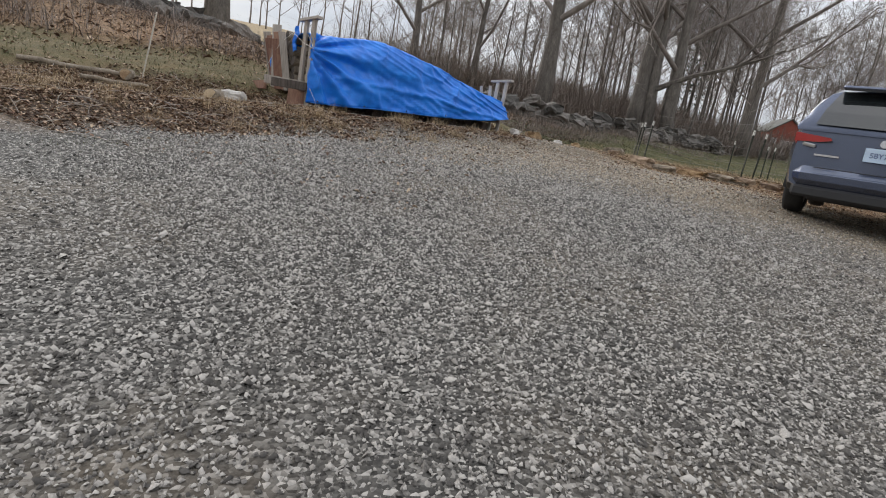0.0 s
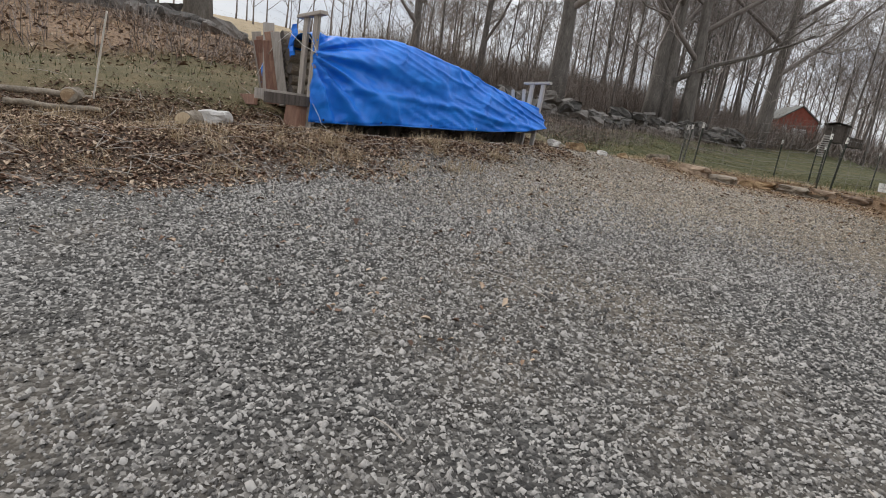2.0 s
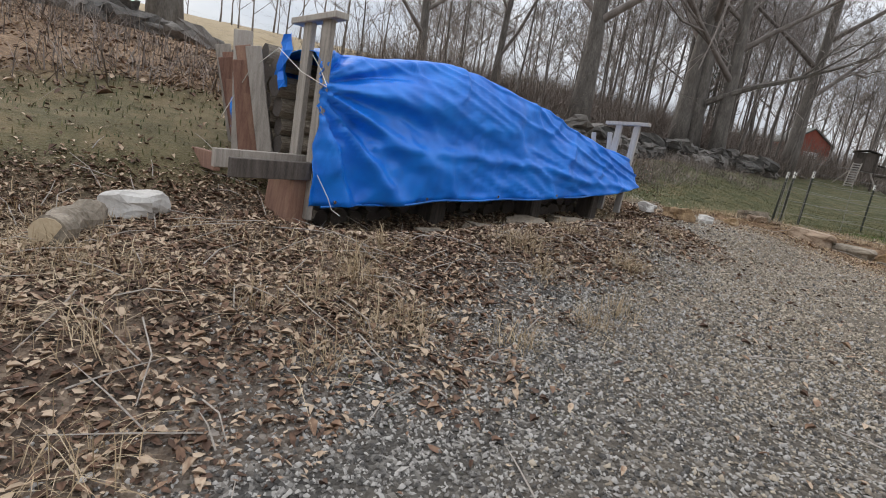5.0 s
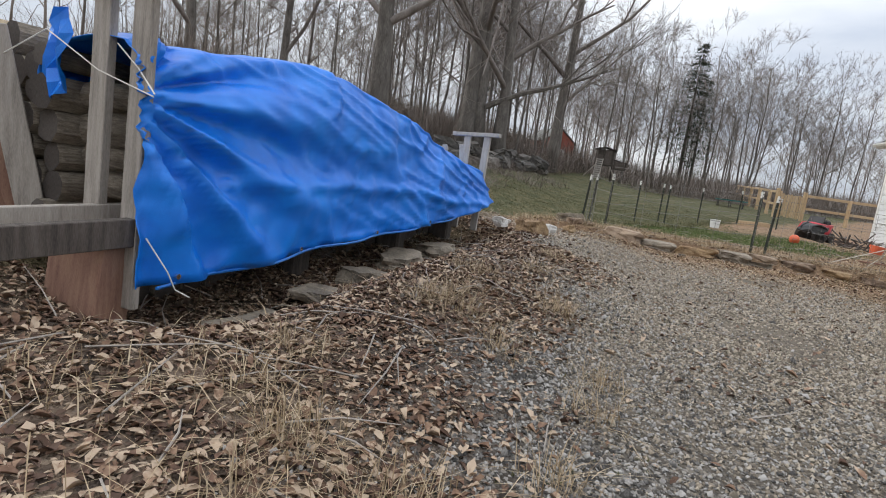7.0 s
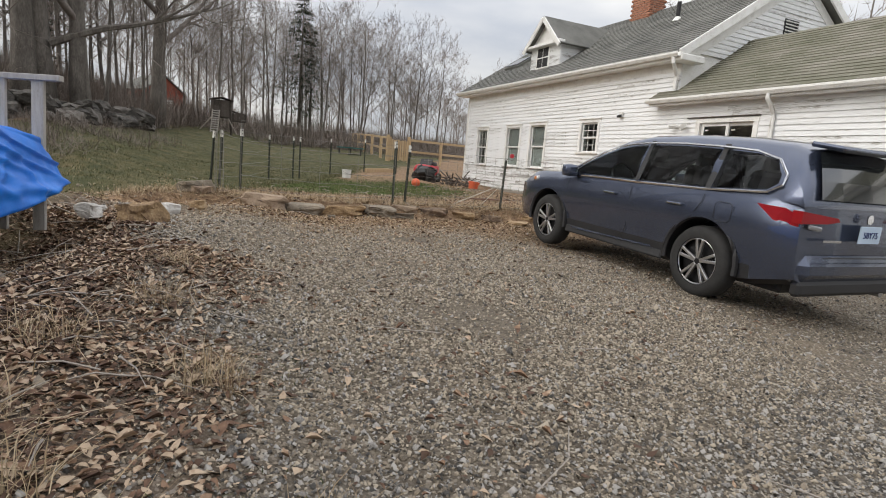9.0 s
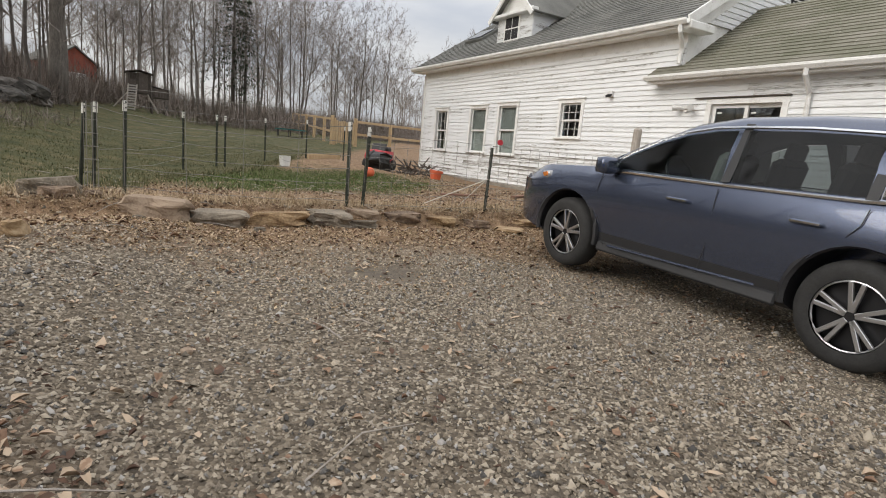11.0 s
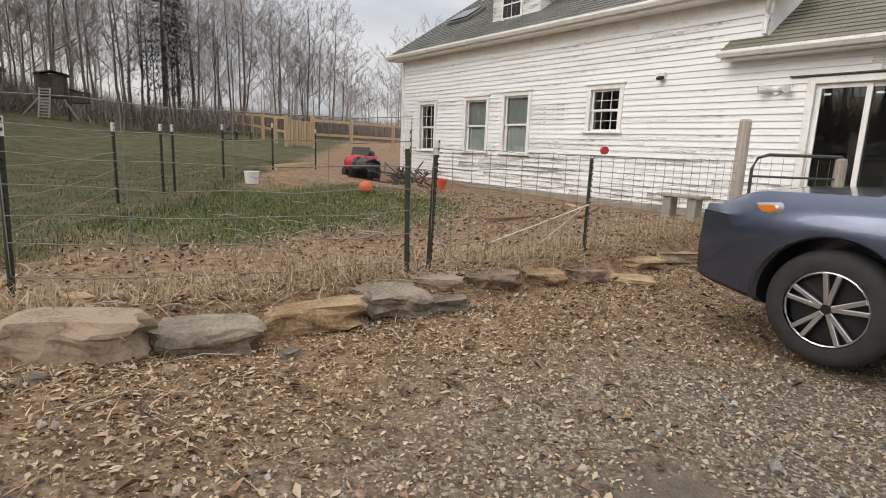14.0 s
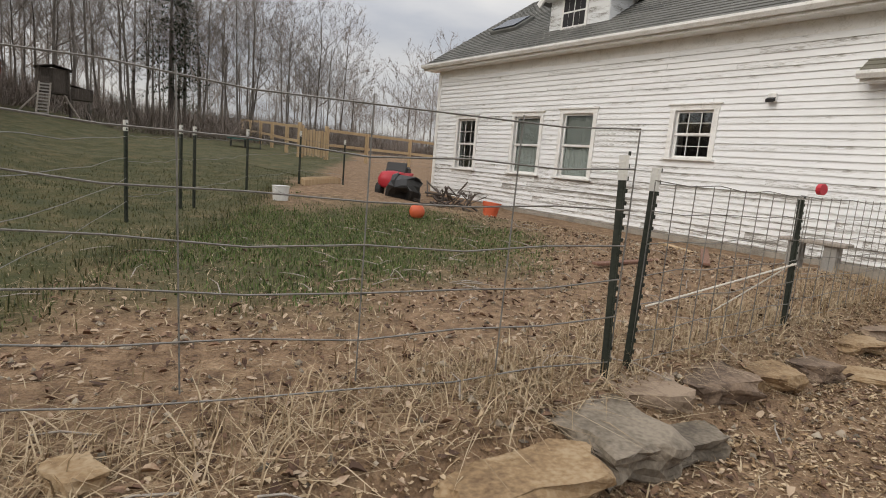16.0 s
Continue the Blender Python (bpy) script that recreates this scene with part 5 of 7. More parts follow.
def put_rock(name, x, y, size, rz, m, label, group="", seed=0, sink=0.25, flat=0.0, sub=3, lift=0.0):
    ob = part(name, rock(size, seed, 0.2, sub, flat), m, smooth=False)
    ob.matrix_world = pose(x, y, hz(x, y) + size[2] * (0.5 - sink) + lift, rnd.uniform(-5, 5), rnd.uniform(-5, 5), rz)
    return tagged(ob, label, "rock", group)


def rack_xy(a, b):
    v = RACK @ Vector((a, b, 0))
    return v.x, v.y


for a, b, s in ((0.5, -0.12, (0.55, 0.3, 0.1)), (1.15, -0.1, (0.4, 0.26, 0.1)), (1.75, -0.05, (0.35, 0.25, 0.18)), (2.5, 0.0, (0.5, 0.3, 0.16)), (3.3, 0.0, (0.45, 0.3, 0.2))):
    put_rock("flat_stone", *rack_xy(a, b), s, 61 + rnd.uniform(-15, 15), M_ROCK_GREY, "flat grey stone under the wood rack", "stones under the rack", seed=int(a * 10), flat=0.1)
put_rock("boulder", -1.02, 5.18, (0.36, 0.3, 0.2), 30, M_PALEROCK, "pale rounded boulder in dry grass", seed=4)
put_rock("stump_rock", 2.85, 10.35, (0.32, 0.28, 0.26), 20, M_ROCK_TAN, "tan block of stone at the rack's end", seed=8)
# Rock-shaped lump used in place of the white debris here.
put_rock("pale_stone", 2.45, 10.35, (0.22, 0.15, 0.12), 50, M_PALEROCK, "pale rock-shaped lump standing for white debris by the rack's end", seed=9, lift=0.1)
put_rock("field_stone", 3.32, 11.1, (0.2, 0.17, 0.14), 0, M_PALEROCK, "small pale stone among leaves", seed=10)
put_rock("field_stone", 3.72, 11.35, (0.18, 0.14, 0.12), 40, M_ROCK_TAN, "small tan stone among leaves", seed=11)


def log_thing(x, y, r, length, rz, label, pitch=0):
    bm = bmesh.new()
    n = 8
    pts = [(-length / 2 + length * k / (n - 1), 0.02 * math.sin(k * 1.3), 0.012 * math.sin(k * 2.1)) for k in range(n)]
    add_tube(bm, pts, [r * (1 + 0.06 * math.sin(k * 2.3)) for k in range(n)], 14)
    for v in bm.verts:
        v.co += Vector((0, noise.noise(v.co * 9), noise.noise(v.co * 9 + Vector((4, 4, 4))))) * r * 0.14
    ob = part("log", bm, M_LOGBARK, smooth=False)
    ob.matrix_world = pose(x, y, hz(x, y) + r * 0.8, 0, pitch, rz)
    tagged(ob, label, "log")
    part("cut_end", tube([(length / 2 - 0.004, 0, 0), (length / 2 + 0.006, 0, 0)], r * 0.93, 14), M_LOGEND, ob, "pale sawn end")
    return ob


log_thing(-0.85, 4.6, 0.09, 0.6, -58, "sawn log lying on the bank with its cut end showing")
log_thing(-2.0, 4.1, 0.08, 0.5, -45, "thin sawn log lying at the bank's edge")
log_thing(-2.3, 3.9, 0.035, 1.9, 55, "weathered fallen pole lying along the bank")
log_thing(-1.75, 4.0, 0.03, 1.3, 62, "split pale pole lying along the bank")
stake = tagged(part("stake", tube([(-1.95, 4.3, 0.1), (-1.5, 4.1, 1.12)], 0.01, 6), M_ROPE), "pale thin stake leaning in the bank", "stake")
stake2 = tagged(part("stake", tube([(-3.3, 2.6, 0.2), (-3.28, 2.62, 1.3)], 0.012, 6), M_ROPE), "pale thin upright stake on the bank", "stake")

# ---- kerb stones before the garden ----
KERB = [(5.24, 12.86, 0.66, 0.36, 0.34, -38), (5.8, 12.6, 0.6, 0.34, 0.28, -36), (6.46, 12.46, 0.66, 0.36, 0.26, -28), (7.08, 12.34, 0.5, 0.56, 0.26, -20), (7.62, 12.32, 0.52, 0.3, 0.2, -34), (7.42, 12.1, 0.42, 0.26, 0.16, -30), (8.1, 12.1, 0.54, 0.34, 0.22, -36), (8.68, 11.86, 0.46, 0.3, 0.2, -40), (9.22, 11.66, 0.42, 0.32, 0.18, -40), (9.56, 11.34, 0.54, 0.3, 0.1, -80), (10.18, 11.42, 0.58, 0.34, 0.16, -40), (10.85, 11.2, 0.62, 0.34, 0.18, -30), (11.5, 10.92, 0.6, 0.36, 0.16, -28), (12.1, 10.7, 0.55, 0.34, 0.15, -20)]
for k, (x, y, a, b, c, rz) in enumerate(KERB):
    m = M_ROCK_TAN if k in (2, 7, 9, 10) else M_ROCK_GREY if k in (1, 3, 5) else M_ROCK
    ob = part("kerb_stone", rock((a * 0.9, b * 0.78, c * 0.68), 40 + k, 0.2, 4, 0.1, 0.14), m)
    ob.matrix_world = pose(x, y, 0.5 * (hz(x, y) + hz(x - 0.1, y - 0.25)) + c * 0.26, 4 * math.sin(k * 2.2), 3 * math.cos(k * 1.7), rz)
    tagged(ob, "tan stone" if m is M_ROCK_TAN else "rough stone", "kerb stone", "kerb stones")
    ob["label"] = {M_ROCK_TAN: "flat tan kerb stone edging the garden", M_ROCK_GREY: "rough grey kerb stone edging the garden"}.get(m, "rough brown kerb stone edging the garden")
for k, (x, y, s) in enumerate(((4.5, 13.6, (0.5, 0.36, 0.26)), (4.5, 13.4, (0.28, 0.22, 0.15)), (4.85, 13.5, (0.2, 0.16, 0.1)), (5.45, 13.35, (0.17, 0.12, 0.09)))):
    put_rock("corner_rock", x, y, s, 30 * k, M_ROCK_GREY if k == 0 else M_ROCK_TAN if k == 3 else M_ROCK, "loose stone at the garden corner", "corner rocks", seed=70 + k, flat=0.08)
for k, (x, y, s) in enumerate(((6.05, 12.2, 0.13), (5.45, 12.35, 0.1), (4.95, 12.55, 0.12), (6.6, 10.6, 0.07), (4.6, 8.8, 0.06), (3.9, 9.2, 0.07))):
    put_rock("loose_stone", x, y, (s * 0.9, s * 0.7, s * 0.4), 50 * k, M_ROCK_GREY if k % 2 == 0 else M_ROCK, "small loose stone on the ground", "loose stones", seed=90 + k, sub=2)

# ---- garden fence ----
fence = thing("garden_fence", pose(0, 0, 0), "wire garden fence on dark steel posts with pale tips", "fence")


def t_post(x, y, h=1.05, lean=(0, 0), tip=True):
    z = hz(x, y)
    bm = bmesh.new()
    add_box(bm, (0.038, 0.008, h + 0.2), (0, 0, h / 2 - 0.1))
    add_box(bm, (0.008, 0.034, h + 0.2), (0, 0.017, h / 2 - 0.1))
    for k in range(int(h / 0.06)):
        add_box(bm, (0.014, 0.012, 0.02), (0, -0.008, 0.1 + k * 0.06))
    p = part("post", bm, M_POST, fence)
    p.matrix_basis = pose(x, y, z, lean[0], lean[1], 20)
    if tip:
        b2 = bmesh.new()
        add_box(b2, (0.042, 0.014, 0.12), (0, 0, h - 0.05))
        add_box(b2, (0.014, 0.04, 0.12), (0, 0.018, h - 0.05))
        part("post_tip", b2, M_POST_TIP, p)
    return Vector((x, y, z))


F1 = t_post(5.28, 13.84, 1.07, (-2, 3))
t_post(5.07, 14.2, 1.0, (0, 3))
t_post(5.0, 14.42, 0.98, (3, 2))
F2 = t_post(7.5, 12.5, 1.1, (-2, 3))
F3 = t_post(7.74, 12.46, 1.06, (1, 3))
F4 = t_post(9.68, 11.84, 0.98, (0, 6), False)
REAR = [(7.95, 18.3), (9.1, 19.17), (9.32, 19.2), (11.23, 20.64), (13.08, 21.34), (15.0, 21.9)]
rear = [t_post(x, y, 1.15) for x, y in REAR]
gate_post = tagged(part("gate_post", tube([(0, 0, -0.2), (0, 0, 1.52), (0.0, 0.0, 1.55)], [0.085, 0.075, 0.06], 12), M_WOOD_GREY), "round weathered wooden gate post", "post")
gate_post.matrix_world = pose(12.67, 10.86, hz(12.67, 10.86), 0, 3, 0)
GP = Vector((12.67, 10.86, hz(12.67, 10.86)))


def wires(p, q, zs, r, sag=0.03, m=M_WIRE, uprights=0.0, ztop=None):
    for z in zs:
        bm = bmesh.new()
        pts = [p.lerp(q, k / 6) + Vector((0, 0, z - sag * math.sin(math.pi * k / 6) + 0.012 * math.sin(k * 2.7 + z * 9))) for k in range(7)]
        add_tube(bm, pts, r, 4, False)
        part("wire", bm, m, fence)
    if uprights:
        n = max(1, int((q - p).length / uprights))
        for k in range(n + 1):
            b = p.lerp(q, k / n)
            w = 0.012 * math.sin(k * 1.7)
            part("wire", add_tube(bmesh.new(), [b + Vector((w, 0, zs[0])), b + Vector((-w, 0, zs[-1]))], r, 4, False), m, fence)


wires(F1, F2, [0.1, 0.32, 0.5, 0.68, 0.86, 1.04, 1.22], 0.0038, 0.04, M_WIRE, 0.55)
PAN = [0.04 + 0.16 * k for k in range(7)]
wires(F3, F4, PAN, 0.0028, 0.0, M_WIRE, 0.19)
wires(F4 + Vector((0.05, 0.05, 0)), GP, PAN, 0.0028, 0.02, M_WIRE, 0.19)
for p, q in zip(rear, rear[1:]):
    wires(p, q, [0.3, 0.7, 1.0], 0.003)
wires(F1 + Vector((-0.1, 0.5, 0)), rear[0], [0.25, 0.5, 0.75, 0.98], 0.0035, 0.05)
roll = bmesh.new()
for k in range(7):
    add_tube(roll, [(5.03 + 0.07 * math.cos(a + k), 14.12 + 0.1 * math.sin(a + k), hz(5.03, 14.1) + 0.05 + 0.15 * k) for a in np.linspace(0, 2 * math.pi, 12)], 0.003, 4, False)
for k in range(14):
    a = k * 0.9
    add_tube(roll, [(5.03 + 0.07 * math.cos(a), 14.12 + 0.1 * math.sin(a), hz(5.03, 14.1)), (5.03 + 0.06 * math.cos(a + 0.1), 14.12 + 0.09 * math.sin(a), hz(5.03, 14.1) + 1.0)], 0.003, 4, False)
part("wire_roll", roll, M_WIRE, fence, "loose roll of wire by the corner post")
cords = bmesh.new()
add_tube(cords, [F4 + Vector((0, 0, 0.5)), F4 + Vector((-0.35, 0.95, 0.02))], 0.008, 5)
add_tube(cords, [F4 + Vector((0, 0.02, 0.5)), F4 + Vector((-0.05, 0.5, 0.03))], 0.006, 5)
part("guy_cord", cords, M_ROPE, fence)
disc = part("red_reflector", tube([(9.7, 11.81, 1.3), (9.68, 11.78, 1.3)], 0.042, 14), M_RED, fence, "round red reflector on the fence")
disc.location = (0.12, -0.02, 0.03)
gp2 = tagged(part("gate_post", tube([(0, 0, -0.2), (0, 0, 1.4), (0, 0, 1.43)], [0.08, 0.072, 0.06], 12), M_WOOD_GREY), "round weathered wooden gate post by the door", "post")
gp2.matrix_world = pose(13.4, 9.72, hz(13.4, 9.72))
# tubular gate
gate = thing("metal_gate", pose(12.85, 10.72, hz(12.9, 10.6), 0, 0, -62), "grey tubular metal farm gate", "gate")
part("gate_frame", tube([(0, 0, 0.1), (0, 0, 1.05), (0.06, 0, 1.2), (0.2, 0, 1.25), (1.12, 0, 1.25), (1.2, 0, 1.15), (1.2, 0, 0.1), (0, 0, 0.1)], 0.022, 8), M_WIRE_DARK, gate)
for z in (0.4, 0.68, 0.95):
    part("gate_bar", tube([(0, 0, z), (1.2, 0, z)], 0.016, 6), M_WIRE_DARK, gate)
bm = bmesh.new()
for k in range(7):
    add_tube(bm, [(0.15 * k + 0.1, 0.01, 0.1), (0.15 * k + 0.1, 0.01, 1.2)], 0.003, 4, False)
part("gate_mesh", bm, M_WIRE, gate)

# ---- garden things ----
bucket = bmesh.new()
add_tube(bucket, [(0, 0, 0), (0, 0, 0.24), (0, 0, 0.26)], [0.13, 0.15, 0.158], 16)
bk = tagged(part("bucket", bucket, M_WHITEPL), "white plastic bucket standing on the lawn", "bucket")
bx, by = 11.24, 19.68
bk.matrix_world = pose(bx, by, hz(bx, by))
part("handle", tube([(-0.155, 0, 0.23), (-0.1, -0.12, 0.15), (0, -0.17, 0.12), (0.1, -0.12, 0.15), (0.155, 0, 0.23)], 0.004, 4), M_WIRE, bk)
ball = bmesh.new()
bmesh.ops.create_icosphere(ball, subdivisions=3, radius=0.13)
for v in ball.verts:
    v.co *= 1 + 0.03 * noise.noise(v.co * 8)
ballo = tagged(part("ball", ball, M_ORANGE, smooth=True), "orange play ball on the garden soil", "ball")
ballo.matrix_world = pose(12.07, 17.24, hz(12.07, 17.24) + 0.12)
pot = tagged(part("flower_pot", tube([(0, 0, 0), (0, 0, 0.26), (0, 0, 0.26), (0, 0, 0.33)], [0.13, 0.17, 0.19, 0.195], 16), M_ORANGE), "orange plastic plant pot by the house wall", "pot")
pot.matrix_world = pose(14.6, 17.3, hz(14.6, 17.3), 4, 5, 0)
part("soil", tube([(0, 0, 0.28), (0, 0, 0.3)], 0.17, 14), M_WOOD_DARK, pot)
heap = tagged(part("plastic_cover", rock((0.85, 0.6, 0.5), 31, 0.34, 3), M_BLACKPL), "heap covered by crumpled black plastic sheet", "heap")
heap.matrix_world = pose(14.3, 19.35, hz(14.3, 19.35) + 0.25, 0, 0, 20)
bm = bmesh.new()
rnd = random.Random(8)
for k in range(60):
    p = Vector((rnd.uniform(-0.7, 0.7), rnd.uniform(-0.4, 0.4), rnd.uniform(0.0, 0.35)))
    add_tube(bm, [p, p + Vector((rnd.uniform(-0.6, 0.6), rnd.uniform(-0.3, 0.3), rnd.uniform(-0.1, 0.3)))], rnd.uniform(0.01, 0.03), 5)
brushpile = tagged(part("brush_pile", bm, M_WOOD_DARK), "pile of dark sticks and scrap wood by the house", "brush pile", kind="stuff")
brushpile.matrix_world = pose(15.0, 18.6, hz(15.0, 18.6))
# ride-on toy
toy = thing("ride_on_toy", pose(15.2, 20.3, hz(15.2, 20.3), 0, 0, 200), "red plastic children's ride-on car by the house", "toy car")
part("toy_body", rock((1.05, 0.6, 0.42), 3, 0.06, 3), M_RED, toy, smooth=True).location = (0, 0, 0.42)
part("toy_windscreen", box((0.04, 0.5, 0.3), (0.1, 0, 0.7), (0, -25, 0), 0.01), M_CLAD, toy)
part("toy_seat", box((0.3, 0.45, 0.25), (-0.25, 0, 0.62), bevel=0.05), M_CLAD, toy)
for sx in (-0.36, 0.36):
    for sy in (-0.29, 0.29):
        part("toy_wheel", tube([(sx, sy - 0.06, 0.17), (sx, sy + 0.06, 0.17)], 0.17, 14), M_TYRE, toy)
for k in range(3):
    pl = tagged(part("plank", board((12.9 + 0.1 * k, 21.0 + 0.16 * k, 0), (14.6, 21.6 + 0.14 * k, 0.03), 0.14, 0.03), M_WOOD_NEW), "loose pine plank lying on the grass", "plank", "planks")
    pl.location.z = hz(13.7, 21.3) + 0.03 + 0.01 * k
bench = thing("garden_bench", pose(13.75, 11.75, hz(13.75, 11.75), 0, 0, 70), "small wooden bench on concrete blocks", "bench")
part("seat", box((0.8, 0.3, 0.05), (0, 0, 0.4), bevel=0.01), M_WOOD_GREY, bench)
for sx in (-0.22, 0.22):
    part("leg", box((0.16, 0.2, 0.38), (sx, 0, 0.19), bevel=0.01), M_CONC, bench)
for k, (x, y, rz, ln) in enumerate(((12.6, 12.9, 10, 1.6), (11.4, 13.5, -20, 1.3), (13.3, 13.4, 40, 0.9))):
    pl = tagged(part("scrap_plank", box((ln, 0.1, 0.03), bevel=0.004), M_WOOD_RED if k < 2 else M_WOOD_NEW), "weathered plank lying on the garden soil", "plank", "garden planks")
    pl.matrix_world = pose(x, y, hz(x, y) + 0.02, 0, 0, rz)

# wooden frames leaning on the wing wall behind the car
fr = thing("screen_frame", HOUSE @ pose(9.6, -0.5, 0.35, -14, 0, 0), "white wooden screen frame leaning on the wall", "frame")
for p, q in (((0, 0, 0), (0, 0, 1.5)), ((0.9, 0, 0), (0.9, 0, 1.5)), ((0, 0, 0.03), (0.9, 0, 0.03)), ((0, 0, 1.47), (0.9, 0, 1.47))):
    part("rail", board(p, q, 0.07, 0.03, (0, 0, 1) if p[2] == q[2] else (1, 0, 0)), M_TRIM, fr)
part("screen", box((0.86, 0.006, 1.44), (0.45, 0.0, 0.75)), M_SHADE, fr)
for k in range(3):
    pl = tagged(part("stacked_board", box((2.2, 0.2, 0.05), bevel=0.005), M_WOOD_RED if k == 1 else M_WOOD_GREY), "board stacked flat beside the house wall", "board", "stacked boards")
    pl.matrix_world = HOUSE @ pose(10.5, -0.9, 0.33 + 0.055 * k, 0, 0, 3 * k)

# ---- pen of fresh lumber ----
pen = thing("pen_fence", pose(0, 0, 0), "fresh pine post-and-rail animal pen with wire", "fence")


def pen_run(pts, rails):
    ps = [Vector((x, y, hz(x, y))) for x, y in pts]
    for p in ps:
        part("post", box((0.16, 0.16, 1.6), p + Vector((0, 0, 0.75)), (0, 0, 20), 0.01), M_WOOD_NEW, pen)
    for p, q in zip(ps, ps[1:]):
        for z in rails:
            part("rail", board(p + Vector((0, 0, z)), q + Vector((0, 0, z)), 0.14, 0.05, (0, 0, 1)), M_WOOD_NEW, pen)
        bm = bmesh.new()
        for z in np.linspace(0.1, 1.0, 5):
            add_tube(bm, [p + Vector((0, 0, z)), q + Vector((0, 0, z))], 0.006, 4, False)
        part("wire", bm, M_WIRE, pen)


pen_run([(33.0, 51.8), (31.0, 47.9), (29.0, 44.0), (27.0, 40.2), (25.1, 36.5), (23.4, 33.3)], (0.75, 1.48))
pen_run([(24.7, 32.9), (26.9, 32.2), (29.6, 31.4), (32.4, 30.6)], (0.75, 1.48))
gt = part("pen_gate", bmesh.new(), M_WOOD_NEW, pen, "gate of upright pine boards")
for k in range(9):
    p = Vector((23.3, 33.28, 0)).lerp(Vector((24.6, 32.92, 0)), (k + 0.5) / 9)
    p.z = hz(p.x, p.y)
    part("gate_board", box((0.12, 0.03, 1.3 + 0.06 * math.sin(k * 2.1)), p + Vector((0, -0.04, 0.75)), (0, 0, -16)), M_WOOD_NEW, gt)
for x, y in ((23.25, 33.3), (24.66, 32.9)):
    part("post", box((0.16, 0.16, 1.75), (x, y, hz(x, y) + 0.8), bevel=0.01), M_WOOD_NEW, pen)
tram = thing("trampoline", pose(23.6, 38.0, hz(23.6, 38.0)), "low teal trampoline beside the pen", "trampoline")
part("mat", tube([(0, 0, 0.42), (0, 0, 0.48)], 1.0, 18), M_TEAL, tram)
for k in range(6):
    part("leg", tube([(0.9 * math.cos(k), 0.9 * math.sin(k), -0.05), (0.9 * math.cos(k), 0.9 * math.sin(k), 0.43)], 0.03, 6), M_WIRE_DARK, tram)

# ---- play tower ----
PX, PY = 15.6, 41.0
tower = thing("play_tower", pose(PX, PY, hz(PX, PY), 0, 0, -20) @ Matrix.Scale(0.68, 4), "dark weathered wooden play tower with a ladder", "play tower")
for sx in (-0.8, 0.8):
    for sy in (-0.7, 0.7):
        part("leg", board((sx * 1.15, sy * 1.15, -0.1), (sx, sy, 3.1), 0.12, 0.12), M_WOOD_DARK, tower)
part("deck", box((1.9, 1.6, 0.1), (0, 0, 1.5), bevel=0.01), M_WOOD_DARK, tower)
for k in range(8):
    part("wall_board", box((0.21, 0.03, 0.95 if k in (1, 2) else 1.5), (-0.75 + 0.215 * k, -0.75, (2.0 if k in (1, 2) else 2.28) + 0.02 * (k % 2))), M_WOOD_DARK, tower)
for k in range(7):
    part("side_board", box((0.03, 0.2, 1.5), (0.85, -0.65 + 0.215 * k, 2.28)), M_WOOD_DARK, tower)
for s in (-1, 1):
    part("tower_roof", box((1.1, 2.0, 0.05), (s * 0.52, 0, 3.16), (0, s * 13, 0)), M_WOOD_DARK, tower)
part("cabin_box", box((1.55, 1.3, 1.5), (0, 0, 2.28), bevel=0.01), M_WOOD_DARK, tower)
lad = part("ladder", board((-0.75, -0.85, 2.1), (-0.95, -1.9, 0.0), 0.05, 0.1), M_WOOD_GREY, tower)
part("stile", board((-0.15, -0.85, 2.1), (-0.35, -1.9, 0.0), 0.05, 0.1), M_WOOD_GREY, lad)
for k in range(10):
    f = (k + 0.5) / 10
    part("rung", box((0.62, 0.12, 0.09), (-0.65 + 0.2 * f, -1.93 + 1.05 * f, 2.1 * f)), M_WOOD_PALE, lad)
part("low_deck", box((1.3, 1.5, 0.1), (1.55, 0.1, 1.25), bevel=0.01), M_WOOD_DARK, tower)
for k in range(6):
    part("rail_board", box((0.2, 0.03, 0.7), (1.05 + 0.21 * k, -0.63, 1.62 - 0.02 * (k % 2))), M_WOOD_DARK, tower)
part("low_roof", box((1.2, 1.4, 0.05), (1.5, 0.05, 2.02), (0, 12, 0)), M_WOOD_DARK, tower)
for sy in (-0.55, 0.7):
    part("leg", board((2.1, sy, -0.1), (2.1, sy, 1.9), 0.1, 0.1), M_WOOD_DARK, tower)
for sx in (-1.9, 1.3):
    part("strut", board((sx * 1.05, -1.2, -0.05), (sx * 0.45, -0.8, 1.4), 0.09, 0.09), M_WOOD_GREY, tower)

# ---- red barn in the trees ----
barn = thing("barn", pose(16.9, 60.0, hz(16.9, 60.0) - 0.6, 0, 0, 12) @ Matrix.Scale(0.8, 4), "small red barn with white door among bare trees", "barn")
part("wall", box((4.2, 5, 3.0), (0, 0, 1.4), bevel=0.02), M_BARN, barn)
for s in (-1, 1):
    part("roof", box((3.0, 5.4, 0.12), (s * 1.15, 0, 3.55), (0, s * 36, 0)), M_SHINGLE, barn)
bm = bmesh.new()
vs = [bm.verts.new(p) for p in ((-2.1, -2.5, 2.9), (2.1, -2.5, 2.9), (0, -2.5, 4.35), (-2.1, -2.4, 2.9), (2.1, -2.4, 2.9), (0, -2.4, 4.35))]
for f in ((0, 1, 2), (5, 4, 3), (0, 3, 4, 1), (1, 4, 5, 2), (2, 5, 3, 0)):
    bm.faces.new([vs[k] for k in f])
part("gable", bm, M_BARN, barn)
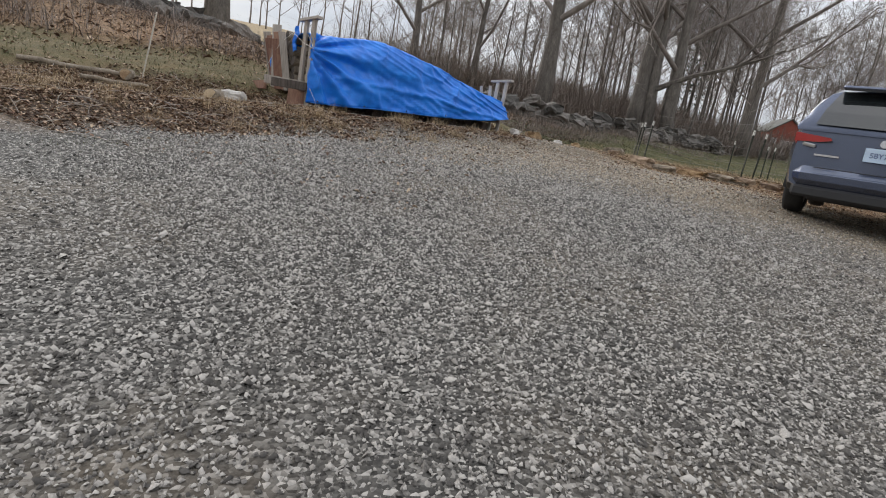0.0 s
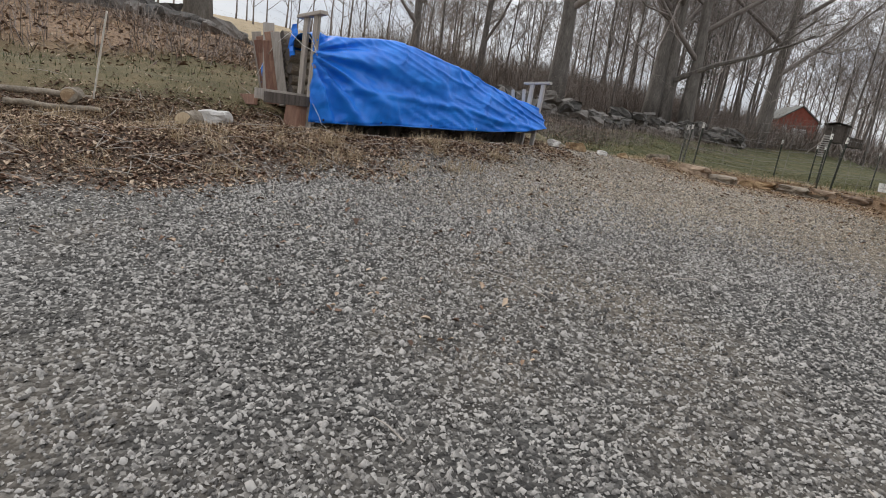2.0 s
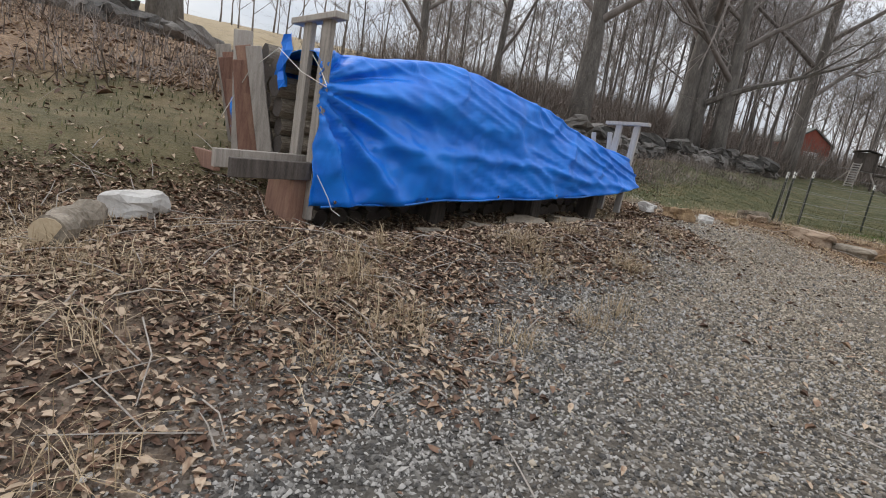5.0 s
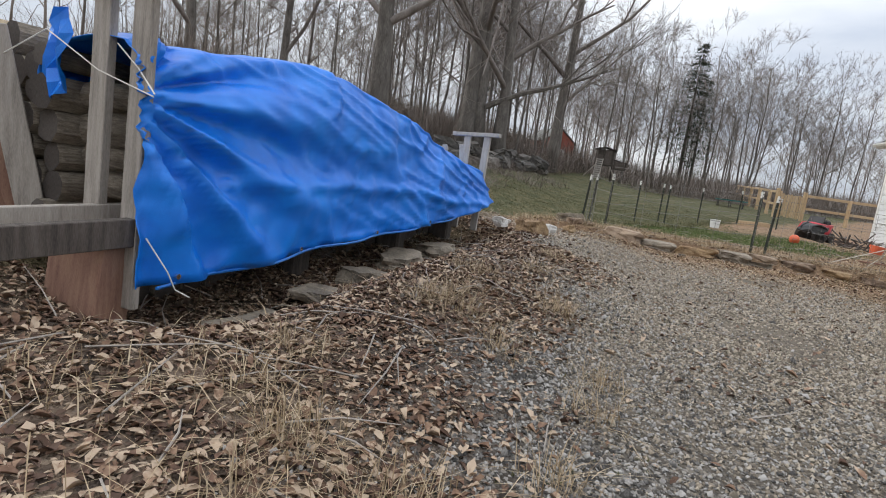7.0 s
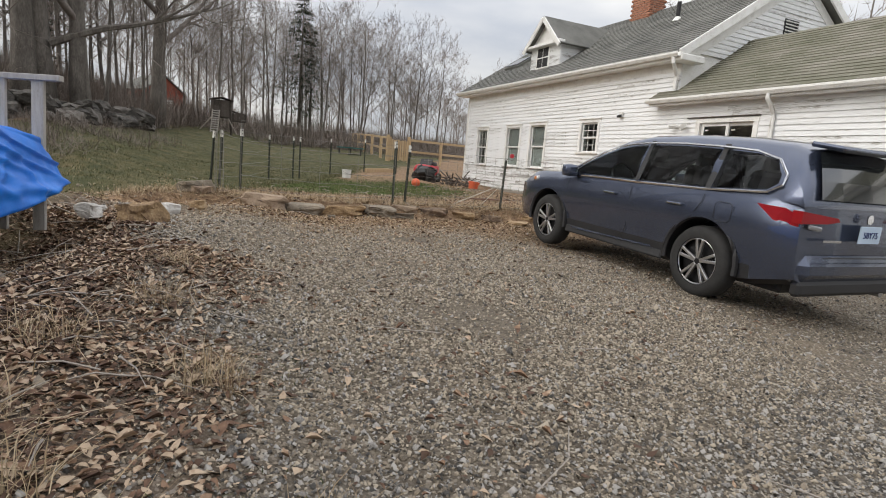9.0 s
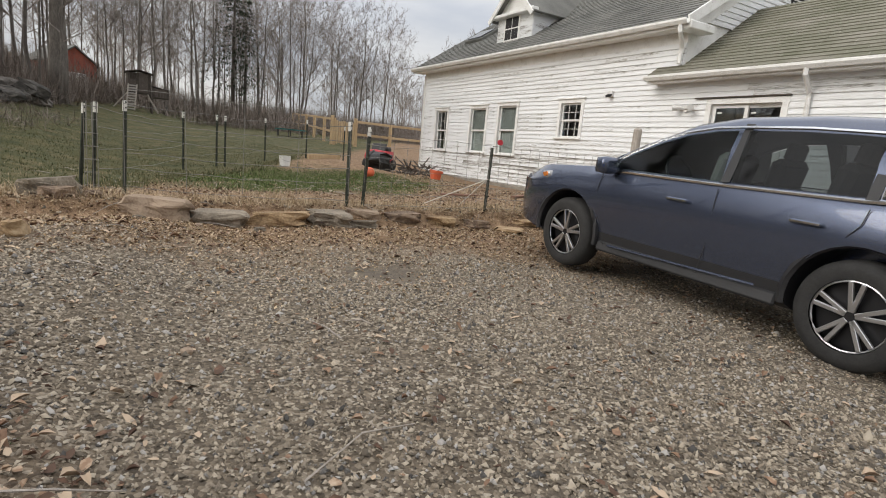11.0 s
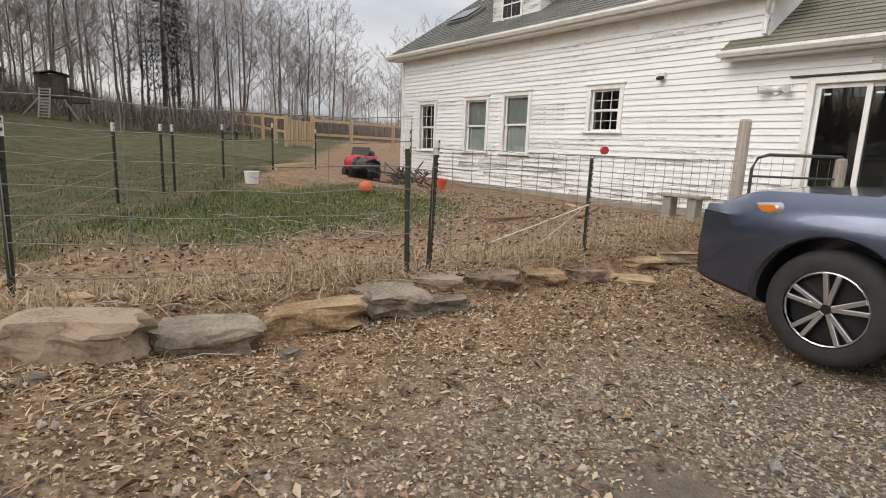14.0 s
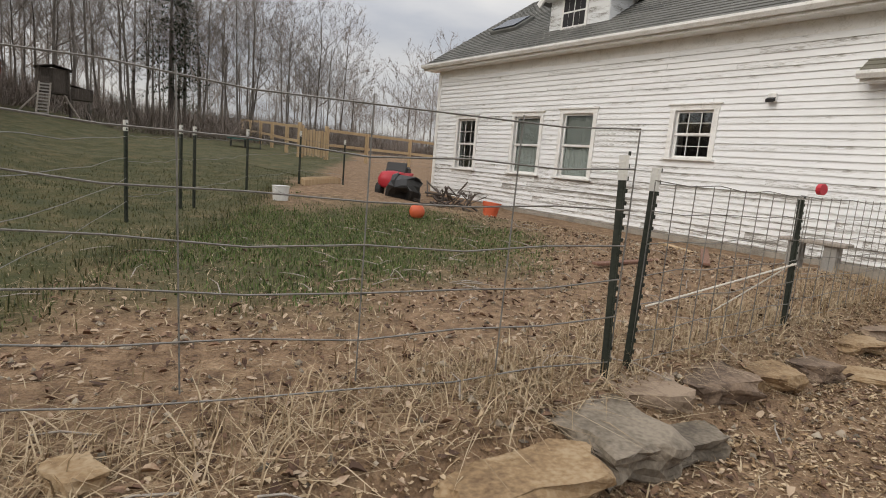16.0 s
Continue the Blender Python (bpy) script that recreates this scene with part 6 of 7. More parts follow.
part("door", box((1.6, 0.06, 1.9), (0.2, -2.53, 0.95), bevel=0.01), M_TRIM, barn, "white barn door")
part("window", box((0.6, 0.05, 0.7), (-1.4, -2.53, 1.7)), M_TRIM, barn)


# ---- field-stone wall along the top of the bank ----
stone_wall = thing("stone_wall", pose(0, 0, 0), "long tumbled dry-stone wall of dark field stones", "stone wall")
wall_rocks = [mesh_from("stone", rock((1, 1, 1), 200 + s, 0.3, 2), M_WALLROCK) for s in range(7)]
WALL_X, WALL_Y = (-19, -10.6, -5.0, 0.6, 3.6, 6.5, 9.2), (-2, 8.3, 16.0, 22.3, 26.4, 30.5, 33.2)
cum = [0.0]
for k in range(1, 7):
    cum.append(cum[-1] + math.hypot(WALL_X[k] - WALL_X[k - 1], WALL_Y[k] - WALL_Y[k - 1]))
rnd = random.Random(3)
for k in range(300):
    s = rnd.uniform(0, cum[-1])
    x, y = np.interp(s, cum, WALL_X) + rnd.gauss(0, 0.28), np.interp(s, cum, WALL_Y) + rnd.gauss(0, 0.28)
    sz = rnd.uniform(0.35, 0.85)
    ob = new("stone", rnd.choice(wall_rocks))
    ob.parent = stone_wall
    ob.matrix_basis = pose(x, y, hz(x, y) + rnd.uniform(0.05, 0.75) * (0.9 if k % 2 else 0.5) * (0.3 if x < -3.5 else 1.0), rnd.uniform(-20, 20), rnd.uniform(-20, 20), rnd.uniform(0, 360)) @ Matrix.Diagonal((sz * 1.3, sz, sz * 0.6, 1))


# ---- bare trees ----
def limb(acc, p, d, r, length, depth, rnd, up=0.12, steps=4, twigs=3, rmin=0.006):
    """Grow one limb and its branches; acc gathers point lists with their radii."""
    pts, rad = [p.copy()], [r]
    q, dd = p.copy(), d.normalized()
    for k in range(steps):
        dd = (dd + Vector((rnd.gauss(0, 0.13), rnd.gauss(0, 0.13), rnd.gauss(up, 0.1)))).normalized()
        q = q + dd * length / steps
        pts.append(q.copy())
        rad.append(max(rmin, r * (1 - 0.72 * (k + 1) / steps)))
    acc.append((pts, rad, depth))
    if depth > 0:
        for k in range(twigs + (1 if depth > 1 else 0)):
            f = rnd.uniform(0.3, 1.0)
            i = min(int(f * steps), steps - 1)
            b = pts[i].lerp(pts[i + 1], f * steps - i)
            axis = Vector((rnd.gauss(0, 1), rnd.gauss(0, 1), rnd.gauss(0.25, 0.6))).normalized()
            nd = (dd * 0.8 + axis * 0.9).normalized()
            limb(acc, b, nd, max(rmin, rad[i] * rnd.uniform(0.45, 0.65)), length * rnd.uniform(0.45, 0.7), depth - 1, rnd, up, max(2, steps - 1), twigs, rmin)


def tree_meshes(seed, h, r, depth, twigs, first=0.3, rmin=0.008, lean=0.0, limbs=9, fans=5):
    rnd = random.Random(seed)
    trunk_pts, trunk_rad, q = [], [], Vector((0, 0, -0.4))
    n = 9
    for k in range(n):
        f = k / (n - 1)
        trunk_pts.append(q.copy())
        trunk_rad.append(r * (1.35 if k == 0 else 1.08 if k == 1 else 1 - 0.78 * f))
        q = q + Vector((rnd.gauss(lean, 0.035) * h / n, rnd.gauss(0, 0.035) * h / n, h * 1.0 / n))
    tb = bmesh.new()
    add_tube(tb, trunk_pts, trunk_rad, 10)
    acc = []
    for k in range(limbs):
        f = first + (1 - first) * (k + rnd.random()) / limbs
        i = min(int(f * (n - 1)), n - 2)
        p = trunk_pts[i].lerp(trunk_pts[i + 1], f * (n - 1) - i)
        a = k * 2.4 + rnd.uniform(-0.5, 0.5)
        d = Vector((math.cos(a), math.sin(a), rnd.uniform(0.35, 1.1)))
        limb(acc, p, d, trunk_rad[i] * rnd.uniform(0.4, 0.6), h * (0.42 - 0.22 * f) * rnd.uniform(0.8, 1.2), depth, rnd, twigs=twigs, rmin=rmin)
    cb = bmesh.new()
    for pts, rad, dp in acc:
        add_tube(cb, pts, rad, 6 if dp >= 2 else 4 if dp == 1 else 3, False)
        for k in range(fans if dp == 0 else fans // 2):
            b = rnd.choice(pts[1:])
            d = ((pts[-1] - pts[0]).normalized() + Vector((rnd.gauss(0, 0.7), rnd.gauss(0, 0.7), rnd.gauss(0.15, 0.5)))).normalized() * rnd.uniform(0.3, 0.95)
            s = d.cross(Vector((rnd.gauss(0, 1), rnd.gauss(0, 1), rnd.gauss(0, 1)))).normalized() * rmin * 0.9
            cb.faces.new([cb.verts.new(b + o) for o in (-s, s, d)])
    return mesh_from("trunk", tb, M_BARK, True), mesh_from("crown", cb, M_TWIG, True)


def make_tree(meshes, m4, label, group="", scale=1.0):
    t = thing("tree", m4, label, "tree", group)
    for nm, me in zip(("trunk", "crown"), meshes):
        o = new(nm, me)
        o.parent = t
    return t


BIG = [tree_meshes(1, 19, 0.42, 3, 3, 0.22, 0.012), tree_meshes(2, 18, 0.3, 3, 3, 0.2, 0.01), tree_meshes(3, 20, 0.28, 3, 3, 0.18, 0.01, 0.05)]
big_label = "tall bare deciduous tree with grey bark behind the stone wall"
for k, (x, y, v, s) in enumerate(((0.0, 25.0, 0, 0.95), (4.2, 30.2, 1, 1.2), (5.0, 30.8, 2, 1.25), (6.1, 30.4, 1, 1.05), (-10.9, 7.4, 0, 0.95), (-10.6, 11.5, 0, 1.05), (-9.7, 14.2, 0, 0.9), (-15.5, 9.8, 1, 1.1), (-6.6, 24.5, 1, 0.7), (-3.6, 24.8, 2, 0.62), (10.6, 37.0, 1, 1.2), (-17, 3.5, 1, 1.0))):
    make_tree(BIG[v], pose(x, y, hz(x, y), 0, 0, 77 * k) @ Matrix.Scale(s, 4), big_label, "big trees")
# the long low limb of the double-trunked tree
lb = bmesh.new()
acc = []
limb(acc, Vector((5.1, 30.4, hz(5, 30.5) + 2.6)), Vector((0.86, -0.3, 0.26)), 0.15, 6.0, 2, random.Random(9), up=0.02, steps=6)
for pts, rad, dp in acc:
    add_tube(lb, pts, rad, 6, False)
low = part("low_limb", lb, M_BARK)
for o in bpy.data.objects:
    if o.name == "tree.002":
        low.parent = o
        low.matrix_parent_inverse = o.matrix_world.inverted()

MID = [tree_meshes(20 + s, 13 + s % 3, 0.085 + 0.018 * (s % 3), 2, 3, 0.25, 0.009, 0.0, 9, 11) for s in range(5)]
FAR = [tree_meshes(40 + s, 12 + 1.5 * (s % 3), 0.09 + 0.02 * (s % 2), 2, 2, 0.18, 0.015, 0.0, 8, 11) for s in range(5)]
DEEP = [tree_meshes(60 + s, 12 + 1.5 * (s % 3), 0.1, 2, 2, 0.18, 0.02, 0.0, 7, 6) for s in range(4)]
rnd = random.Random(77)
spots = []


def scatter(count, xr, yr, ok, variants, label, group, gap, smin=0.7, smax=1.25):
    tries = 0
    made = 0
    while made < count and tries < count * 40:
        tries += 1
        x, y = rnd.uniform(*xr), rnd.uniform(*yr)
        if not ok(x, y) or any((x - a) ** 2 + (y - b) ** 2 < gap * gap for a, b in spots):
            continue
        spots.append((x, y))
        s = rnd.uniform(smin, smax)
        make_tree(rnd.choice(variants), pose(x, y, hz(x, y), rnd.uniform(-3, 3), rnd.uniform(-3, 3), rnd.uniform(0, 360)) @ Matrix.Diagonal((s, s, s * rnd.uniform(0.85, 1.15), 1)), label, group)
        made += 1


def in_house(x, y):
    p = HOUSE.inverted() @ Vector((x, y, 0))
    return U0 - 3 < p.x < U2 + 3 and -14 < p.y < 10


wood_label = "slender bare woodland tree with grey-brown twigs"
scatter(11, (2, 12.5), (32, 44), lambda x, y: bank(x, y) > 5.2, MID, wood_label, "woodland trees", 1.3, 0.75, 1.15)
scatter(36, (0, 19), (44, 57), lambda x, y: not (13.2 < x < 18.6 and y > 40) , MID, wood_label, "woodland trees", 1.4, 0.8, 1.2)
scatter(48, (18, 48), (51, 64), lambda x, y: y > 50 + 0.05 * x, MID, wood_label, "woodland trees", 1.6, 0.65, 1.1)
scatter(34, (-14, 4), (24, 46), lambda x, y: bank(x, y) > 9, FAR, wood_label, "woodland trees", 1.6, 0.45, 0.8)
scatter(30, (36, 80), (20, 52), lambda x, y: x - 0.45 * (60 - y) > 28, FAR, wood_label, "woodland trees", 2.4, 0.55, 0.95)
scatter(30, (30, 70), (-35, 24), lambda x, y: not in_house(x, y) and x + 0.35 * y > 34, FAR, wood_label, "woodland trees", 2.4, 0.7, 1.1)


def far_woods(count, xr, yr, ok, name, smin, smax):
    """Woods too deep to count, in one mesh."""
    verts, faces, base = [], [], 0
    raw = []
    for tr, cr in DEEP:
        for me in (tr, cr):
            me.calc_loop_triangles()
        raw.append([(np.array([v.co for v in me.vertices]), np.array([t.vertices for t in me.loop_triangles])) for me in (tr, cr)])
    made = 0
    while made < count:
        x, y = rnd.uniform(*xr), rnd.uniform(*yr)
        if not ok(x, y):
            continue
        made += 1
        s, a = rnd.uniform(smin, smax), rnd.uniform(0, 6.28)
        rot = np.array([[math.cos(a), -math.sin(a), 0], [math.sin(a), math.cos(a), 0], [0, 0, 1]]) * s
        for co, tri in rnd.choice(raw):
            verts.append(co @ rot.T + np.array([x, y, hz(x, y)]))
            faces.append(tri + base)
            base += len(co)
    return tri_mesh(name, np.concatenate(verts), np.concatenate(faces), M_TWIG, "deep bare winter woods", "woods")


def pine(seed, h):
    rnd = random.Random(seed)
    tb = tube([(0, 0, -0.3), (0, 0, h * 0.5), (0.1, 0, h)], [0.2, 0.13, 0.02], 8)
    cb = bmesh.new()
    for k in range(330):
        f = rnd.uniform(0.12, 1) ** 0.9
        a = rnd.uniform(0, 2 * math.pi)
        L = (1 - f) * h * 0.24 + 0.35
        z = h * f
        p0 = Vector((0, 0, z))
        for j in range(5):
            t = (j + 1) / 5 * L
            c = p0 + Vector((math.cos(a), math.sin(a), -0.18 * t / L)) * t
            for m in range(3):
                d = Vector((rnd.gauss(math.cos(a), 0.6), rnd.gauss(math.sin(a), 0.6), rnd.gauss(0.1, 0.3))).normalized() * rnd.uniform(0.2, 0.45)
                s = d.cross(Vector((0, 0, 1))).normalized() * 0.05
                vs = [cb.verts.new(c + o) for o in (-s, s, d)]
                cb.faces.new(vs)
    return mesh_from("trunk", tb, M_BARK, True), mesh_from("crown", cb, M_NEEDLE)


pines = pine(1, 13)
for k, (x, y, s) in enumerate(((28.0, 53.6, 1.05), (30.5, 56.0, 0.85), (8.0, 52.0, 0.8))):
    make_tree(pines, pose(x, y, hz(x, y), 0, 0, 100 * k) @ Matrix.Scale(s, 4), "dark green pine among the bare trees", "pines")


# ---- brush, dry grass, leaves and stones ----
def tri_mesh(name, verts, faces, m, label, category, smooth=False):
    me = bpy.data.meshes.new(name)
    me.vertices.add(len(verts))
    me.vertices.foreach_set("co", np.ascontiguousarray(verts, np.float32).ravel())
    nf, k = faces.shape
    me.loops.add(nf * k)
    me.loops.foreach_set("vertex_index", faces.ravel().astype(np.int32))
    me.polygons.add(nf)
    me.polygons.foreach_set("loop_start", np.arange(0, nf * k, k, dtype=np.int32))
    if smooth:
        me.polygons.foreach_set("use_smooth", [True] * nf)
    me.update(calc_edges=True)
    me.validate()
    me.materials.append(m)
    return tagged(new(name, me), label, category, kind="stuff")


rng = np.random.default_rng(4)


def scatter_pts(n, xr, yr, weight):
    x, y = rng.uniform(*xr, n), rng.uniform(*yr, n)
    keep = rng.random(n) < weight(x, y)
    return x[keep], y[keep]


def blades(x, y, h, w, lean):
    """Bent blades of two segments at the given places."""
    n = len(x)
    z = height(x, y)
    a, t = rng.uniform(0, 2 * np.pi, n), rng.normal(0, lean, n)
    hh = h * rng.uniform(0.5, 1.3, n)
    ww = w * rng.uniform(0.6, 1.4, n)
    dx, dy = np.cos(a), np.sin(a)
    lx, ly = -dy * t, dx * t
    b = np.stack([x, y, z - 0.01], -1)
    side = np.stack([dx * ww, dy * ww, 0 * x], -1)
    mid = b + np.stack([lx * hh * 0.45, ly * hh * 0.45, hh * 0.6 / np.sqrt(1 + t * t)], -1)
    tip = b + np.stack([lx * hh * 1.25, ly * hh * 1.25, hh * np.clip(1.0 - 0.35 * np.abs(t), 0.06, 1)], -1)
    v = np.stack([b - side, b + side, mid - side * 0.8, mid + side * 0.8, tip], 1).reshape(-1, 3)
    o = np.arange(n)[:, None] * 5
    f = np.concatenate([o + [0, 1, 3], o + [0, 3, 2], o + [2, 3, 4]], 0)
    return v, f


def w_grass(x, y):
    return zones(x, y)[2] * smoothstep(16, 4, y - 14) * 0.9


gx, gy = scatter_pts(110000, (0, 18), (13, 27), w_grass)
tri_mesh("lawn_grass", *blades(gx, gy, 0.05, 0.004, 0.5), M_BLADE, "short dull green lawn grass", "grass")
sx_, sy_ = scatter_pts(90000, (3.4, 13.0), (10.6, 15.2), lambda x, y: smoothstep(0.08, 0.35, kerbline(x, y)) * smoothstep(1.2, 0.4, kerbline(x, y)) * (0.55 + 0.45 * vnoise(x, y, 0.35, 9)))
tri_mesh("dry_grass_edge", *blades(sx_, sy_, 0.15, 0.0028, 1.5), M_STRAW, "flattened straw-coloured grass behind the kerb stones", "dry grass")
sx_, sy_ = scatter_pts(85000, (3.0, 14), (8.5, 18), lambda x, y: (1 - zones(x, y)[0]) * smoothstep(-2.5, 0.2, kerbline(x, y)) * (1 - 0.8 * zones(x, y)[2]) * np.clip(0.45 + 0.35 * vnoise(x, y, 0.7, 43), 0, 1))
tri_mesh("scattered_straw", *blades(sx_, sy_, 0.07, 0.003, 2.6), M_STRAW, "scattered dry straw over the garden soil", "straw")
sx_, sy_ = scatter_pts(190000, (-4.5, 3), (1.5, 11), lambda x, y: (1 - 0.93 * smoothstep(4.6, 5.6, y)) * smoothstep(-0.6, 0.1, bank(x, y)) * smoothstep(1.6, 0.8, bank(x, y)) * np.clip(0.25 + 0.9 * vnoise(x, y, 0.5, 12), 0, 1))
tri_mesh("bank_grass", *blades(sx_, sy_, 0.12, 0.0024, 1.9), M_STRAW, "tufts of dead grass along the bank", "dry grass")
tuft_x, tuft_y = scatter_pts(420, (-3.2, 2.6), (2.5, 9.5), lambda x, y: 0.35 * smoothstep(-1.5, -0.9, bank(x, y)) * smoothstep(0.3, -0.3, bank(x, y)))
sx_ = np.repeat(tuft_x, 110) + rng.normal(0, 0.07, 110 * len(tuft_x))
sy_ = np.repeat(tuft_y, 110) + rng.normal(0, 0.07, 110 * len(tuft_y))
tri_mesh("grass_tufts", *blades(sx_, sy_, 0.17, 0.0017, 1.3), M_STRAW, "drooping clumps of dead grass among the leaves", "dry grass")
sx_, sy_ = scatter_pts(60000, (-14, 3), (2, 22), lambda x, y: 0.6 * smoothstep(1.2, 2.0, bank(x, y)) * smoothstep(5.0, 3.5, bank(x, y)))
tri_mesh("bank_turf", *blades(sx_, sy_, 0.07, 0.005, 0.7), M_BLADE, "thin mossy grass on the bank", "grass")


sx_, sy_ = scatter_pts(36000, (4.5, 13), (14, 22), lambda x, y: smoothstep(0.32, 0.05, np.abs(lawnline(x, y) + 0.15 * vnoise(x, y, 0.7, 51))) * smoothstep(0.3, 0.9, kerbline(x, y)) * np.clip(0.6 + 0.6 * vnoise(x, y, 0.4, 52), 0, 1))
tri_mesh("edge_grass", *blades(sx_, sy_, 0.13, 0.004, 0.8), M_BLADE, "rough uncut grass along the lawn's edge", "grass")


sx_, sy_ = scatter_pts(60000, (5, 13), (14, 20.5), lambda x, y: smoothstep(3.4, 1.6, np.hypot((x - 9.0) * 0.75, y - 17.2) + 1.2 * vnoise(x, y, 0.9, 61) + 0.5 * vnoise(x, y, 0.3, 62)) * smoothstep(0.1, -0.25, lawnline(x, y)))
tri_mesh("garden_grass", *blades(sx_, sy_, 0.06, 0.004, 0.7), M_BLADE_NEW, "patch of fresh green grass in the garden", "grass")


sx_, sy_ = scatter_pts(26000, (-1.5, 4.5), (1.2, 9), lambda x, y: smoothstep(0.55, 0.1, np.abs(bank(x, y) + 1.1 + 0.2 * np.clip(6 - y, 0, 4) + 0.4 * vnoise(x, y, 0.9, 71))) * np.clip(0.3 + 0.8 * vnoise(x, y, 0.45, 72), 0, 1))
tri_mesh("moss_grass", *blades(sx_, sy_, 0.03, 0.003, 0.9), M_BLADE, "thin moss and grass at the gravel's edge", "grass")


def leaves(x, y, size, lift=0.006):
    """Curled fallen leaves: four-cornered, folded along the middle."""
    n = len(x)
    z = height(x, y) + lift
    a = rng.uniform(0, 2 * np.pi, n)
    s = size * np.clip(np.exp(rng.normal(-0.1, 0.45, n)), 0.4, 1.9)
    ca, sa = np.cos(a), np.sin(a)
    tilt, curl = rng.normal(0, 0.5, n), rng.uniform(-0.1, 0.6, n)

    def P(u, v, w):
        return np.stack([x + s * (u * ca - v * sa), y + s * (u * sa + v * ca), z + s * (np.abs(w) * curl + u * tilt * 0.6 + 0.12)], -1)

    jt = rng.uniform(0.45, 1.4, (6, n))
    vs = np.stack([P(-0.62 * jt[0], 0 * x, 0), P(-0.25, -0.3 * jt[1], 0.8), P(0.22, -0.36 * jt[2], 1), P(0.68 * jt[3], 0.05 * jt[1], 0.3), P(0.18, 0.34 * jt[4], 1), P(-0.3, 0.28 * jt[5], 0.8)], 1).reshape(-1, 3)
    o = np.arange(n)[:, None] * 6
    return vs, np.concatenate([o + t for t in ([0, 1, 3], [1, 2, 3], [0, 3, 5], [3, 4, 5])], 0)


def w_leaf(x, y):
    gr, lf, gs, md = zones(x, y)[:4]
    return np.clip(lf * 0.95 + 0.02 * gr + 0.12 * (1 - gr) * (1 - gs), 0, 1) * (0.78 + 0.22 * vnoise(x, y, 0.6, 14))


lx_, ly_ = scatter_pts(250000, (-4.2, 3.7), (1.6, 11.2), w_leaf)
tri_mesh("leaf_litter", *leaves(lx_, ly_, 0.026), M_LEAF, "curled brown fallen leaves over the bank", "leaves")
lx_, ly_ = scatter_pts(60000, (2.5, 14), (6, 17), lambda x, y: (0.12 + 0.5 * (1 - zones(x, y)[0])) * (1 - zones(x, y)[2]))
tri_mesh("leaf_scraps", *leaves(lx_, ly_, 0.026), M_LEAF, "scraps of dead leaves on the soil", "leaves")
lx_, ly_ = scatter_pts(60000, (-16, 3), (2, 24), lambda x, y: 0.6 * smoothstep(2.5, 4.5, bank(x, y)) * smoothstep(10, 8.5, bank(x, y)))
tri_mesh("hill_leaves", *leaves(lx_, ly_, 0.05), M_LEAF, "dead leaves over the upper bank", "leaves")


def stones(x, y, size):
    """Angular crushed stones: squashed, skewed octahedra."""
    n = len(x)
    z = height(x, y)
    s = size * np.exp(rng.normal(0, 0.34, n))
    base = np.array([(1, 0, 0), (0, 1, 0), (-1, 0, 0), (0, -1, 0), (0.1, 0.1, 1.0), (0, 0, -0.7)], float)
    v = base[None] * rng.uniform(0.65, 1.25, (n, 6, 1)) + rng.normal(0, 0.16, (n, 6, 3))
    a = rng.uniform(0, 2 * np.pi, n)
    ca, sa = np.cos(a)[:, None], np.sin(a)[:, None]
    rx = v[..., 0] * ca * 1.2 - v[..., 1] * sa * 0.85
    ry = v[..., 0] * sa * 1.2 + v[..., 1] * ca * 0.85
    tilt = rng.normal(0, 0.35, (n, 1))
    rz = v[..., 2] + rx * tilt
    out = np.stack([x[:, None] + rx * s[:, None], y[:, None] + ry * s[:, None], (z + 0.25 * s)[:, None] + rz * s[:, None]], -1).reshape(-1, 3)
    o = np.arange(n)[:, None] * 6
    f = np.concatenate([o + t for t in ([0, 1, 4], [1, 2, 4], [2, 3, 4], [3, 0, 4], [1, 0, 5], [3, 2, 5])], 0)
    return out, f


def w_grav(x, y):
    thin = 1 - 0.55 * smoothstep(6, 9, y) * smoothstep(2.5, 4.5, x)
    return zones(x, y)[0] * (1 - 0.95 * zones(x, y)[5]) * thin * (0.75 + 0.25 * vnoise(x, y, 0.8, 16))


def trodden(x, y):
    """Nearness to the stretch of the yard that is walked."""
    def seg(ax, ay, bx, by):
        t = np.clip(((x - ax) * (bx - ax) + (y - ay) * (by - ay)) / ((bx - ax) ** 2 + (by - ay) ** 2), 0, 1)
        return np.hypot(x - ax - t * (bx - ax), y - ay - t * (by - ay))
    return smoothstep(3.6, 1.7, np.minimum(seg(5.8, -0.4, 2.0, 5.0), seg(2.0, 5.0, 5.2, 10.0)))


px_, py_ = scatter_pts(520000, (-1.0, 9.0), (-2.0, 10.5), lambda x, y: w_grav(x, y) * (0.06 + 0.94 * trodden(x, y)) * (1 - 0.85 * zones(x, y)[4]))
tri_mesh("gravel_near", *stones(px_, py_, 0.0074), M_STONE, "loose grey crushed gravel", "gravel")
px_, py_ = scatter_pts(330000, (0.5, 10), (3, 12), lambda x, y: w_grav(x, y) * zones(x, y)[4] * (0.2 + 0.8 * trodden(x, y)))
tri_mesh("gravel_warm", *stones(px_, py_, 0.0074), M_STONE_WARM, "earthy brown gravel of the yard", "gravel")
px_, py_ = scatter_pts(30000, (-1, 11), (-2, 12.5), w_grav)
tri_mesh("gravel_yard", *stones(px_, py_, 0.01), M_STONE, "brown-grey gravel pressed into the yard", "gravel")
px_, py_ = scatter_pts(9000, (1, 14), (6, 15), lambda x, y: 0.5 * (1 - zones(x, y)[0]))
tri_mesh("gravel_strays", *stones(px_, py_, 0.014), M_STONE_WARM, "stray pale stones in the soil", "gravel")


